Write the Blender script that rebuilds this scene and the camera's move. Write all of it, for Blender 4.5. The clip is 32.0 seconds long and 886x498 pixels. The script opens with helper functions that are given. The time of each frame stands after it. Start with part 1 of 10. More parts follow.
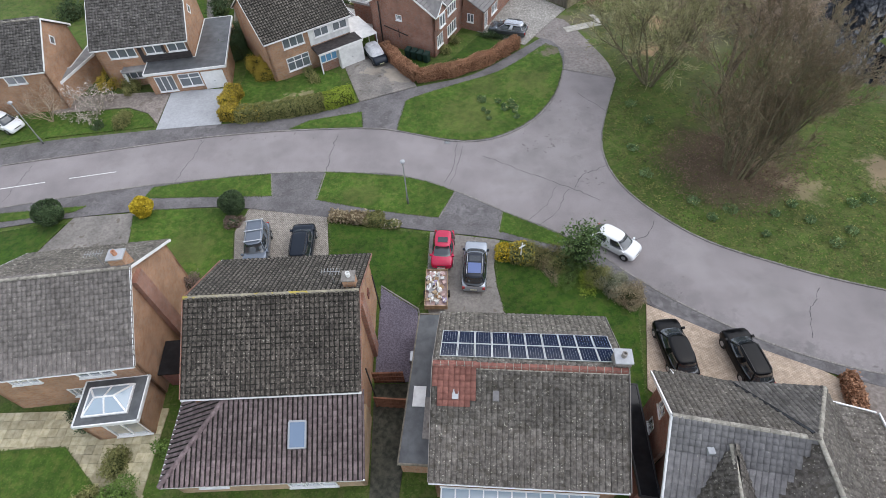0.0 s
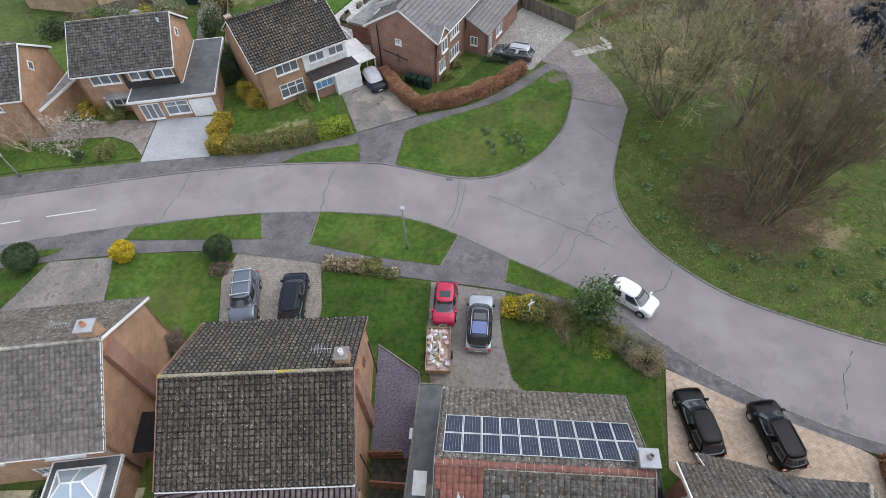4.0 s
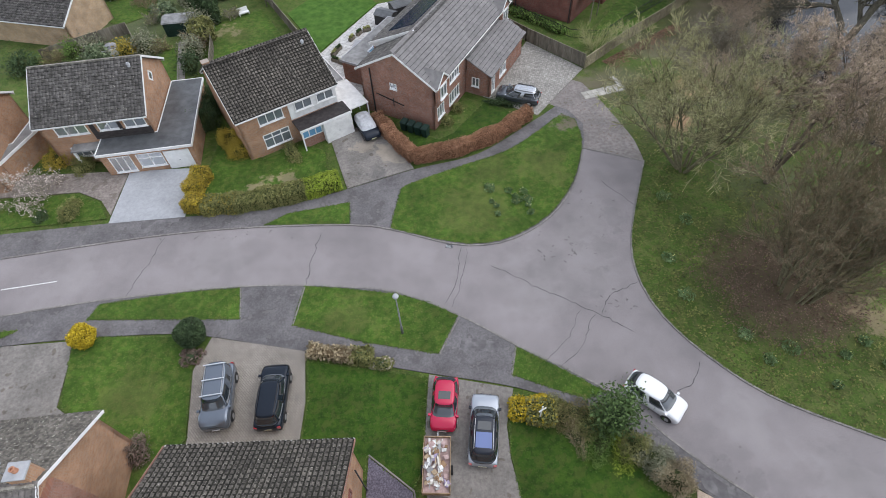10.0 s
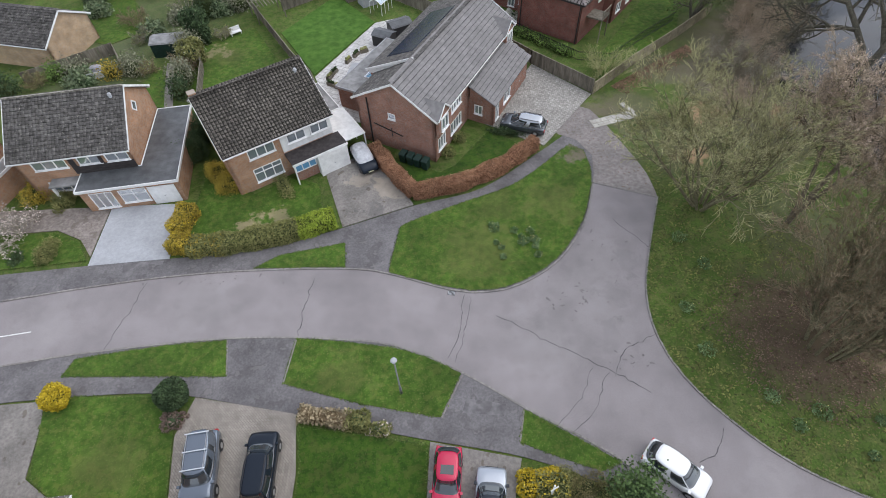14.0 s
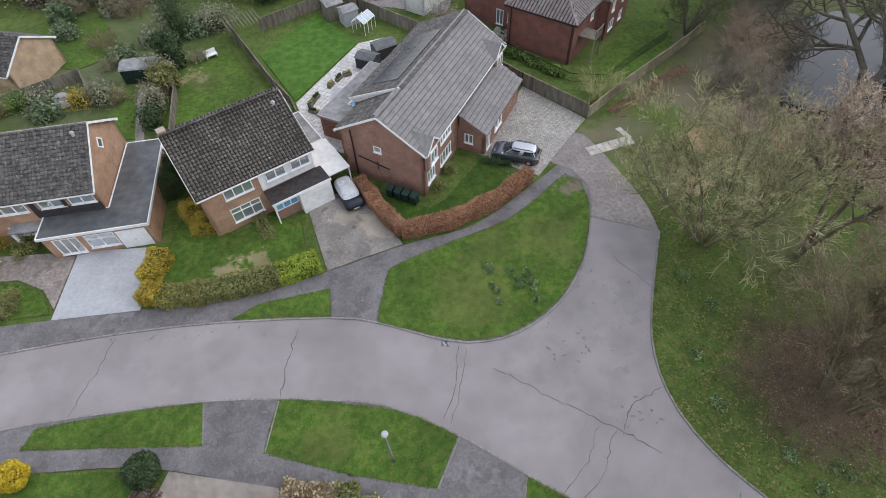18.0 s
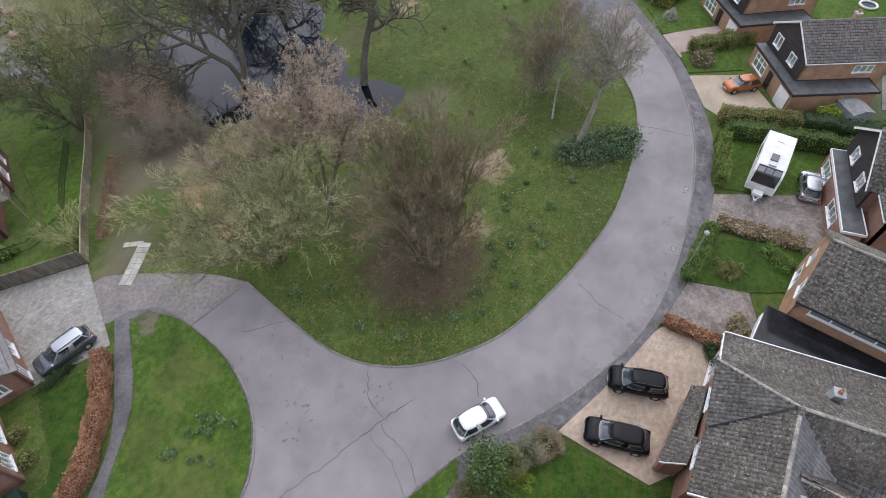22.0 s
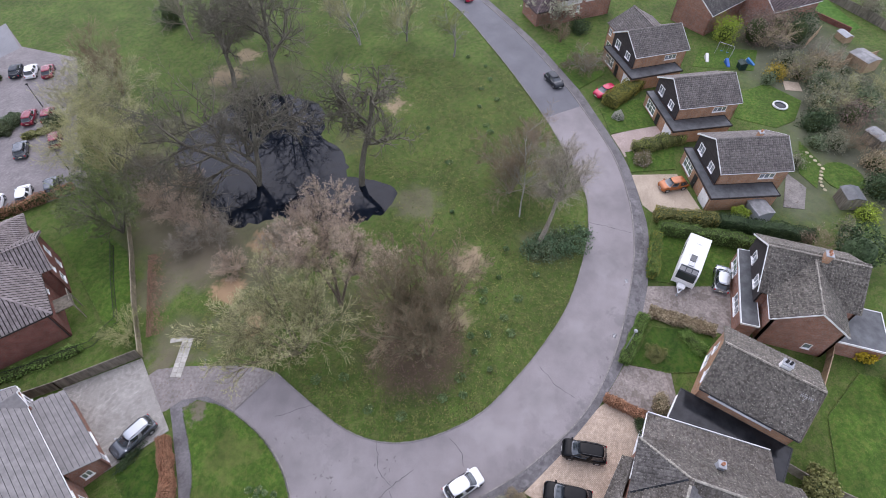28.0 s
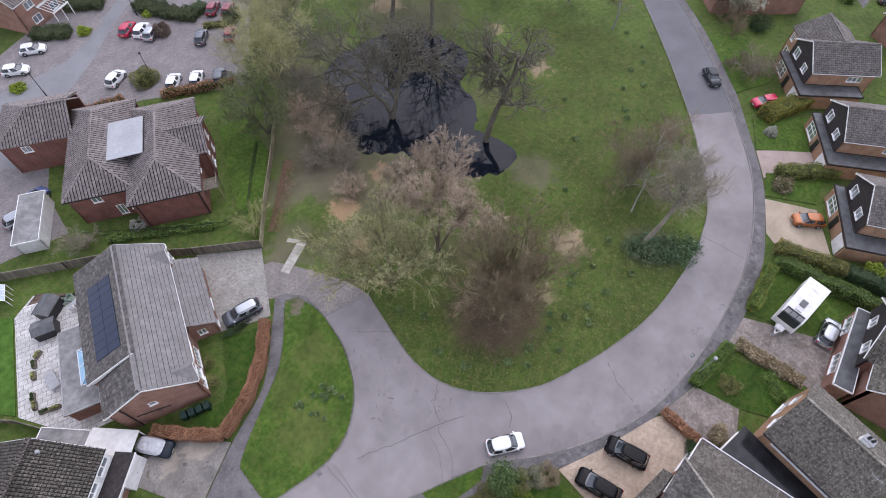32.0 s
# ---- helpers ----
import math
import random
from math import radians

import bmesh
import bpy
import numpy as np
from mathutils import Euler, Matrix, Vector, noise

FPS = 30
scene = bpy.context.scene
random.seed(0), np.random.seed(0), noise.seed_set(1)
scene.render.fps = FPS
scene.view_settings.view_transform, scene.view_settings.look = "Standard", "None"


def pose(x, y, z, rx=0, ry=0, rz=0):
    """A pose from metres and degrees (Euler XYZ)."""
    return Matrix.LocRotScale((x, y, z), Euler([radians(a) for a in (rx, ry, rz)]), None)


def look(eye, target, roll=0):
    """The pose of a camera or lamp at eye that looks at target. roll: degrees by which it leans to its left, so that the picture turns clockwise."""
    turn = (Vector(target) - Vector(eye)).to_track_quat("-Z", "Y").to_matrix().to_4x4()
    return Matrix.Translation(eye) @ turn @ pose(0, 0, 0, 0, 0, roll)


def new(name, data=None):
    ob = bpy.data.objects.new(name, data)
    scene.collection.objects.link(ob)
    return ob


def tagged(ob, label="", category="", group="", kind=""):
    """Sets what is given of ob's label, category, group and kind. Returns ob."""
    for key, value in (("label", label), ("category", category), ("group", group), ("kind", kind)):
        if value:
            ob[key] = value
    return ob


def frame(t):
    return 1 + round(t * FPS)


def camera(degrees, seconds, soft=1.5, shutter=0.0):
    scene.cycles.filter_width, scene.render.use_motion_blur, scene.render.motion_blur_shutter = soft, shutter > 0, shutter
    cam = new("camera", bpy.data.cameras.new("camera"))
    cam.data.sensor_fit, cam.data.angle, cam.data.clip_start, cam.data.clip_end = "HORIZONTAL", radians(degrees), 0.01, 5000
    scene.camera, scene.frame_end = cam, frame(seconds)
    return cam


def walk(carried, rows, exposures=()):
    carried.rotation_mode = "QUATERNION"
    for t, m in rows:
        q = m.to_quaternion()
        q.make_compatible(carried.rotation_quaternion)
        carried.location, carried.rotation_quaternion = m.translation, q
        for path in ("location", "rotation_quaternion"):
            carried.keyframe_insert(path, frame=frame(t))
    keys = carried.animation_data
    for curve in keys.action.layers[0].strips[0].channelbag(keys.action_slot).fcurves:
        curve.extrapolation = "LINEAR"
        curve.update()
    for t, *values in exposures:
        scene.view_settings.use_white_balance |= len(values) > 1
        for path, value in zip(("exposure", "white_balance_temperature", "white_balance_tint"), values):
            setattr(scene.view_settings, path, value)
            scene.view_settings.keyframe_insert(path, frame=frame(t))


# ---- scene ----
cam = camera(80.4, 32.0, 0.85)
METRES, EYE, TILT, LEAN, TURN = 48.0, 34.8, -52.2, 1.2, 0.0
PATH = [
    (0, (0.028, -0.086, 34.72), (-0.015, 1.147, 33.146), -3.6),
    (0.5, (-0.003, 0.63, 34.779), (-0.044, 1.859, 33.202), -3.5),
    (1, (-0.014, 1.244, 34.766), (-0.055, 2.475, 33.191), -3.4),
    (1.5, (-0.066, 1.943, 34.836), (-0.106, 3.171, 33.258), -3.4),
    (2, (-0.058, 2.577, 34.811), (-0.099, 3.808, 33.235), -3.5),
    (2.5, (-0.102, 3.242, 34.829), (-0.143, 4.472, 33.252), -3.4),
    (3, (-0.097, 3.918, 34.844), (-0.138, 5.146, 33.266), -3.4),
    (3.5, (-0.16, 4.544, 34.86), (-0.199, 5.773, 33.282), -3.2),
    (5.5, (-0.153, 7.221, 34.877), (-0.192, 8.449, 33.298), -3.2),
    (6, (-0.215, 7.899, 34.899), (-0.25, 9.126, 33.32), -3.1),
    (6.5, (-0.11, 8.627, 34.898), (-0.147, 9.854, 33.319), -3.2),
    (7, (-0.118, 9.288, 34.9), (-0.153, 10.516, 33.322), -3.1),
    (7.5, (-0.092, 9.958, 34.903), (-0.128, 11.185, 33.324), -3.2),
    (8, (-0.082, 10.659, 34.944), (-0.117, 11.885, 33.365), -3.2),
    (8.5, (-0.001, 11.348, 34.994), (-0.038, 12.573, 33.413), -3.1),
    (9, (0.046, 11.937, 35.042), (0.009, 13.163, 33.461), -3.2),
    (9.5, (-0.012, 12.562, 35.042), (-0.048, 13.787, 33.461), -3.1),
    (10, (-0.061, 13.137, 35.05), (-0.096, 14.363, 33.47), -3.1),
    (10.5, (-0.07, 13.659, 35.074), (-0.106, 14.885, 33.495), -3.3),
    (11, (-0.169, 14.305, 35.1), (-0.203, 15.529, 33.52), -3.1),
    (11.5, (-0.219, 14.938, 35.089), (-0.251, 16.162, 33.507), -3.1),
    (12, (-0.232, 15.471, 35.03), (-0.263, 16.699, 33.451), -3.1),
    (12.5, (-0.144, 16.092, 35.03), (-0.176, 17.319, 33.451), -3.1),
    (13, (-0.165, 16.727, 35.045), (-0.196, 17.953, 33.464), -3.0),
    (13.5, (-0.151, 17.288, 35.04), (-0.184, 18.513, 33.46), -3.0),
    (14, (-0.194, 17.848, 35.026), (-0.226, 19.075, 33.447), -3.0),
    (14.5, (-0.204, 18.42, 35.043), (-0.235, 19.647, 33.464), -3.0),
    (16.5, (-0.203, 20.687, 34.982), (-0.238, 21.913, 33.402), -3.1),
    (17, (-0.287, 21.281, 35.017), (-0.316, 22.507, 33.437), -2.8),
    (17.5, (-0.29, 21.851, 35.021), (-0.317, 23.078, 33.443), -2.8),
    (18, (-0.294, 22.276, 35.013), (-0.284, 23.504, 33.434), -2.6),
    (18.5, (-0.191, 22.577, 34.95), (-0.023, 23.788, 33.368), -2.4),
    (19, (-0.118, 22.797, 34.806), (0.328, 23.935, 33.222), -2.3),
    (19.5, (-0.182, 23.021, 34.897), (0.488, 24.045, 33.315), -2.0),
    (20, (-0.279, 23.252, 35.388), (0.568, 24.138, 33.808), -1.9),
    (20.5, (-0.316, 23.371, 36.038), (0.658, 24.113, 34.457), -1.9),
    (21, (-0.309, 23.517, 36.718), (0.749, 24.134, 35.137), -2.0),
    (21.5, (-0.171, 23.657, 37.721), (0.942, 24.158, 36.137), -2.1),
    (22, (-0.152, 23.806, 38.975), (0.983, 24.25, 37.389), -2.1),
    (22.5, (-0.155, 23.869, 40.436), (0.989, 24.288, 38.85), -1.9),
    (23, (-0.177, 23.982, 42.082), (0.972, 24.387, 40.496), -1.6),
    (23.5, (-0.211, 23.977, 43.555), (0.944, 24.374, 41.971), -1.4),
    (24, (-0.161, 23.98, 45.11), (0.997, 24.371, 43.527), -1.2),
    (24.5, (-0.198, 24.043, 46.702), (0.963, 24.428, 45.12), -0.9),
    (25, (-0.209, 24.112, 48.28), (0.956, 24.493, 46.7), -0.7),
    (25.5, (-0.224, 24.128, 49.723), (0.943, 24.509, 48.145), -0.7),
    (27.5, (-0.28, 24.222, 54.612), (0.899, 24.602, 53.042), -0.3),
    (28, (-0.272, 24.351, 54.612), (0.911, 24.732, 53.045), -0.3),
    (28.5, (-0.34, 24.798, 54.585), (0.845, 25.179, 53.019), -0.3),
    (29, (-0.492, 25.454, 54.627), (0.644, 25.959, 53.061), 0.1),
    (29.5, (-0.497, 25.506, 54.753), (0.547, 26.177, 53.184), 0.5),
    (30, (-0.399, 25.44, 54.743), (0.628, 26.139, 53.175), 0.5),
    (30.5, (-0.331, 25.389, 55.23), (0.693, 26.097, 53.665), 0.5),
    (31, (-0.377, 25.309, 56.075), (0.644, 26.024, 54.511), 0.5),
    (31.5, (-0.458, 25.251, 56.913), (0.561, 25.973, 55.351), 0.6),
    (31.6, (-0.552, 25.203, 57.07), (0.463, 25.922, 55.504), 0.6),
    (31.7, (-0.646, 25.156, 57.228), (0.346, 25.859, 55.642), 0.6),
    (31.8, (-0.739, 25.108, 57.385), (0.214, 25.783, 55.765), 0.7),
    (31.9, (-0.833, 25.061, 57.543), (0.085, 25.712, 55.892), 0.7),
    (32, (-0.927, 25.013, 57.7), (-0.044, 25.639, 56.018), 0.8),
]
walk(cam, [(t, look(eye, target, roll)) for t, eye, target, roll in PATH], [(0.0, 0.05, 6500, 11), (6.0, 0.0, 6500, 11), (18.0, -0.02, 6500, 12), (24.0, 0.08, 6400, 16), (28.0, 0.18, 6250, 21), (29.0, 0.20, 6200, 23), (30.0, 0.23, 6300, 20), (31.0, 0.20, 6350, 19), (32.0, 0.05, 6350, 20)])

# ---- light ----
from mathutils import geometry

world = bpy.data.worlds.new("overcast_sky")
scene.world = world
world.use_nodes = True
wn, wl = world.node_tree.nodes, world.node_tree.links
sky = wn.new("ShaderNodeTexSky")
sky.sky_type, sky.sun_disc = "NISHITA", False
sky.sun_elevation, sky.sun_rotation = radians(62), radians(75)
sky.dust_density, sky.air_density, sky.ozone_density = 0.8, 1.0, 1.0
grey = wn.new("ShaderNodeHueSaturation")
grey.inputs["Saturation"].default_value = 0.38
wl.new(sky.outputs["Color"], grey.inputs["Color"])
wl.new(grey.outputs["Color"], wn["Background"].inputs["Color"])
wn["Background"].inputs["Strength"].default_value = 0.318
sun = new("sun", bpy.data.lights.new("sun", "SUN"))
sun.data.energy, sun.data.angle, sun.data.color = 1.05, radians(78), (1.0, 0.99, 0.97)
sun.matrix_world = pose(0, 0, 100, -10, 36, 0)


# ---- materials ----
def surface(name, c1, c2, scale=4.0, rough=0.85, big=0.25, big_scale=0.18, bump=0.3, bump_scale=None, vary=0.0, metal=0.0, spec=0.3, speck=None, coat=0.0, stretch=None, blobs=()):
    """A two-colour noise surface with a slower change of brightness over metres, relief and, at wish, specks and piece-by-piece change."""
    m = bpy.data.materials.new(name)
    m.use_nodes = True
    n, l = m.node_tree.nodes, m.node_tree.links
    p = n["Principled BSDF"]
    p.inputs["Roughness"].default_value, p.inputs["Metallic"].default_value = rough, metal
    p.inputs["Specular IOR Level"].default_value, p.inputs["Coat Weight"].default_value = spec, coat
    geo = n.new("ShaderNodeNewGeometry")
    where = geo.outputs["Position"]
    if stretch:
        mul = n.new("ShaderNodeVectorMath")
        mul.operation, mul.inputs[1].default_value = "MULTIPLY", stretch
        l.new(where, mul.inputs[0])
        where = mul.outputs[0]

    def wave(s, detail=4.0, r=0.6):
        t = n.new("ShaderNodeTexNoise")
        t.inputs["Scale"].default_value, t.inputs["Detail"].default_value, t.inputs["Roughness"].default_value = s, detail, r
        l.new(where, t.inputs["Vector"])
        return t.outputs["Fac"]

    def span(v, a, b, c, d):
        t = n.new("ShaderNodeMapRange")
        for i, x in enumerate((a, b, c, d)):
            t.inputs[i + 1].default_value = x
        l.new(v, t.inputs[0])
        return t.outputs[0]

    def mixed(a, b, f, mode="MIX"):
        t = n.new("ShaderNodeMix")
        t.data_type, t.blend_type = "RGBA", mode
        for s, v in (("Factor_Float", f), ("A_Color", a), ("B_Color", b)):
            k = [i for i in t.inputs if i.identifier == s][0]
            if isinstance(v, (tuple, float)):
                k.default_value = (*v, 1) if isinstance(v, tuple) else v
            else:
                l.new(v, k)
        return [o for o in t.outputs if o.identifier == "Result_Color"][0]

    fine = wave(scale)
    col = mixed(tuple(c1), tuple(c2), span(fine, 0.36, 0.64, 0, 1))
    for sp in [speck] if speck and not isinstance(speck, list) else speck or []:
        col = mixed(col, tuple(sp[0]), span(wave(sp[1], 2.0), sp[2], sp[2] + 0.05, 0, sp[3] if len(sp) > 3 else 0.9))
    if blobs:
        rough_edge = span(wave(0.55, 5.0, 0.7), 0.25, 0.75, -2.2, 2.2)
    for c, bx, by, br, force in blobs:
        dist = n.new("ShaderNodeVectorMath")
        dist.operation, dist.inputs[1].default_value = "DISTANCE", (bx, by, 0)
        l.new(where, dist.inputs[0])
        add = n.new("ShaderNodeMath")
        l.new(dist.outputs["Value"], add.inputs[0]), l.new(rough_edge, add.inputs[1])
        col = mixed(col, c, span(add.outputs[0], br * 1.05, br * 0.55, 0, force))
    grey_of = span(wave(big_scale, 3.0), 0.3, 0.7, 1 - big, 1 + big)
    if vary:
        info = n.new("ShaderNodeObjectInfo")
        add = n.new("ShaderNodeMath")
        l.new(info.outputs["Random"], add.inputs[0])
        l.new(geo.outputs["Random Per Island"], add.inputs[1])
        fr = n.new("ShaderNodeMath")
        fr.operation = "FRACT"
        l.new(add.outputs[0], fr.inputs[0])
        t = n.new("ShaderNodeMath")
        t.operation = "MULTIPLY"
        l.new(span(fr.outputs[0], 0, 1, 1 - vary, 1 + vary), t.inputs[0])
        l.new(grey_of, t.inputs[1])
        grey_of = t.outputs[0]
    comb = n.new("ShaderNodeCombineColor")
    for i in range(3):
        l.new(grey_of, comb.inputs[i])
    col = mixed(col, comb.outputs[0], 1.0, "MULTIPLY")
    l.new(col, p.inputs["Base Color"])
    if bump:
        b = n.new("ShaderNodeBump")
        b.inputs["Strength"].default_value, b.inputs["Distance"].default_value = bump, 0.05
        l.new(wave(bump_scale, 4.0) if bump_scale else fine, b.inputs["Height"])
        l.new(b.outputs[0], p.inputs["Normal"])
    m["kit"] = 1
    return m


def brickwork(name, c1, c2, mortar):
    m = bpy.data.materials.new(name)
    m.use_nodes = True
    n, l = m.node_tree.nodes, m.node_tree.links
    p = n["Principled BSDF"]
    p.inputs["Roughness"].default_value, p.inputs["Specular IOR Level"].default_value = 0.9, 0.2
    tc, sep, add, comb = n.new("ShaderNodeTexCoord"), n.new("ShaderNodeSeparateXYZ"), n.new("ShaderNodeMath"), n.new("ShaderNodeCombineXYZ")
    l.new(tc.outputs["Object"], sep.inputs[0])
    l.new(sep.outputs[0], add.inputs[0]), l.new(sep.outputs[1], add.inputs[1])
    l.new(add.outputs[0], comb.inputs[0]), l.new(sep.outputs[2], comb.inputs[1])
    b = n.new("ShaderNodeTexBrick")
    for k, v in (("Color1", c1), ("Color2", c2), ("Mortar", mortar)):
        b.inputs[k].default_value = (*v, 1)
    for k, v in (("Scale", 1.0), ("Mortar Size", 0.008), ("Brick Width", 0.225), ("Row Height", 0.075), ("Bias", 0.0)):
        b.inputs[k].default_value = v
    l.new(comb.outputs[0], b.inputs["Vector"])
    big = n.new("ShaderNodeTexNoise")
    big.inputs["Scale"].default_value, big.inputs["Detail"].default_value = 0.9, 5.0
    l.new(tc.outputs["Object"], big.inputs["Vector"])
    r = n.new("ShaderNodeMapRange")
    for i, x in enumerate((0.3, 0.7, 0.78, 1.15)):
        r.inputs[i + 1].default_value = x
    l.new(big.outputs["Fac"], r.inputs[0])
    t = n.new("ShaderNodeVectorMath")
    t.operation = "SCALE"
    l.new(b.outputs["Color"], t.inputs[0]), l.new(r.outputs[0], t.inputs["Scale"])
    l.new(t.outputs[0], p.inputs["Base Color"])
    bp = n.new("ShaderNodeBump")
    bp.inputs["Strength"].default_value, bp.inputs["Distance"].default_value, bp.invert = 0.5, 0.01, True
    l.new(b.outputs["Fac"], bp.inputs["Height"]), l.new(bp.outputs[0], p.inputs["Normal"])
    return m


def paving(name, c1, c2, joint, w, h, turn=45, gap=0.012):
    """Small paving blocks laid in a bond."""
    m = surface(name, (1, 1, 1), (0.75, 0.75, 0.75), 3.0, 0.9, 0.15, 0.35, 0.3, 12)
    n, l = m.node_tree.nodes, m.node_tree.links
    p = n["Principled BSDF"]
    was = p.inputs["Base Color"].links[0].from_socket
    geo, mp, b, t = n.new("ShaderNodeNewGeometry"), n.new("ShaderNodeMapping"), n.new("ShaderNodeTexBrick"), n.new("ShaderNodeVectorMath")
    mp.inputs["Rotation"].default_value = (0, 0, radians(turn))
    for k, v in (("Color1", c1), ("Color2", c2), ("Mortar", joint)):
        b.inputs[k].default_value = (*v, 1)
    for k, v in (("Scale", 1.0), ("Mortar Size", gap), ("Brick Width", w), ("Row Height", h)):
        b.inputs[k].default_value = v
    l.new(geo.outputs["Position"], mp.inputs[0]), l.new(mp.outputs[0], b.inputs["Vector"])
    t.operation = "MULTIPLY"
    l.new(was, t.inputs[0]), l.new(b.outputs["Color"], t.inputs[1]), l.new(t.outputs[0], p.inputs["Base Color"])
    return m


def plain(name, c, rough=0.5, metal=0.0, spec=0.5, coat=0.0, glass=0.0):
    m = bpy.data.materials.new(name)
    m.use_nodes = True
    p = m.node_tree.nodes["Principled BSDF"]
    p.inputs["Base Color"].default_value = (*c, 1)
    for k, v in (("Roughness", rough), ("Metallic", metal), ("Specular IOR Level", spec), ("Coat Weight", coat), ("Transmission Weight", glass)):
        p.inputs[k].default_value = v
    return m


EARTH, LEAFS, DRY = (0.142, 0.116, 0.084), (0.110, 0.074, 0.052), (0.29, 0.22, 0.14)
# distance haze painted as grey-green blobs on the far gardens' grass
HAZE_TINT = (0.115, 0.115, 0.082)
CLAY = (0.33, 0.215, 0.125)
WORN_HAZE = [(EARTH, 34, 63, 9, 0.6), (EARTH, 35, 74, 9, 0.75), (EARTH, 29, 57, 6, 0.4), (EARTH, 30, 68, 6, 0.7), (EARTH, 24, 70, 4, 0.6), (EARTH, 48, 44, 4, 0.6), (EARTH, 40, 80, 7, 0.65), (LEAFS, 26.0, 36.2, 6.4, 0.85), (EARTH, 29, 47, 5, 0.35), (EARTH, 22, 57, 5, 0.4), (EARTH, 19, 63, 4, 0.45), (LEAFS, 30.5, 42, 5, 0.4), (EARTH, 45.5, 25, 4, 0.5), (EARTH, 17.2, 63, 3.0, 0.3), (EARTH, 14.8, 63, 2, 0.5), (EARTH, 44, 88, 6, 0.5), (EARTH, 66, 84, 8, 0.4), (EARTH, 42, 57, 6, 0.5),
        (DRY, 39.8, 33.9, 2.7, 0.9), (DRY, 68.2, 54.7, 2.3, 0.9), (CLAY, 23.6, 55.8, 1.9, 0.85), (CLAY, 26.5, 61.2, 2.6, 0.85), (CLAY, 35, 60.5, 2.4, 0.85), (DRY, 67.0, 87.0, 3.4, 0.8), (DRY, 74.3, 86.9, 2.4, 0.85), (DRY, 73, 66, 1.6, 0.6), (DRY, 31.6, 32.8, 1.8, 0.6), (EARTH, 62, 80, 5, 0.5), (EARTH, 52, 87, 4, 0.5), (EARTH, 58, 58, 4, 0.4), (EARTH, 70, 78, 6, 0.4), (HAZE_TINT, 100, -14, 16, 0.8), (HAZE_TINT, 84, -18, 14, 0.8), (HAZE_TINT, 116, -8, 14, 0.7), (HAZE_TINT, 72, -24, 12, 0.7), (HAZE_TINT, 66, -8, 7, 0.6), (HAZE_TINT, -38, 86, 12, 0.3), (HAZE_TINT, -42, 74, 8, 0.35)]
GRASS = surface("rough_grass", (0.048, 0.088, 0.012), (0.080, 0.126, 0.023), 1.3, 0.95, 0.26, 0.16, 0.5, 16, speck=[((0.122, 0.122, 0.044), 1.1, 0.50, 0.40), ((0.026, 0.048, 0.010), 5.0, 0.53, 0.40), ((0.165, 0.155, 0.060), 7.5, 0.585, 0.45)], blobs=WORN_HAZE)
WEAR, DRYISH = (0.115, 0.128, 0.036), (0.30, 0.24, 0.15)
LAWN = surface("mown_lawn", (0.038, 0.086, 0.008), (0.068, 0.124, 0.016), 2.0, 0.95, 0.26, 0.25, 0.4, 22, speck=[((0.118, 0.130, 0.030), 1.6, 0.53, 0.36), ((0.026, 0.052, 0.008), 5.5, 0.55, 0.35), ((0.150, 0.155, 0.052), 8.0, 0.60, 0.40)], blobs=[((0.16, 0.132, 0.10), 12.5, 57.2, 1.9, 0.85), (WEAR, 2, 44.6, 3.4, 0.5), (WEAR, 9, 50, 3.0, 0.5), (WEAR, 4, 49.5, 2.6, 0.4), (DRYISH, -17.6, 48.0, 1.4, 0.7), (DRYISH, -15.4, 48.7, 1.2, 0.6), (WEAR, -7, 26, 2.6, 0.5), (WEAR, -23, 28, 2.6, 0.45), (WEAR, 7, 21, 2.4, 0.4), (WEAR, -8, 34, 2.2, 0.4), (WEAR, -27, 76, 3.0, 0.5), (DRYISH, -28, 77, 1.4, 0.5)])
LUSH = surface("lush_lawn", (0.023, 0.062, 0.005), (0.047, 0.095, 0.009), 2.0, 0.95, 0.26, 0.3, 0.4, 22, speck=[((0.070, 0.080, 0.018), 1.2, 0.53, 0.40), ((0.012, 0.030, 0.004), 5.0, 0.55, 0.35), ((0.085, 0.092, 0.030), 8.0, 0.61, 0.40)])
STRIPED = surface("striped_lawn", (0.044, 0.112, 0.012), (0.074, 0.152, 0.022), 1.2, 0.95, 0.12, 0.6, 0.6, 18)
STAIN, BLEACH = (0.135, 0.127, 0.128), (0.30, 0.28, 0.275)
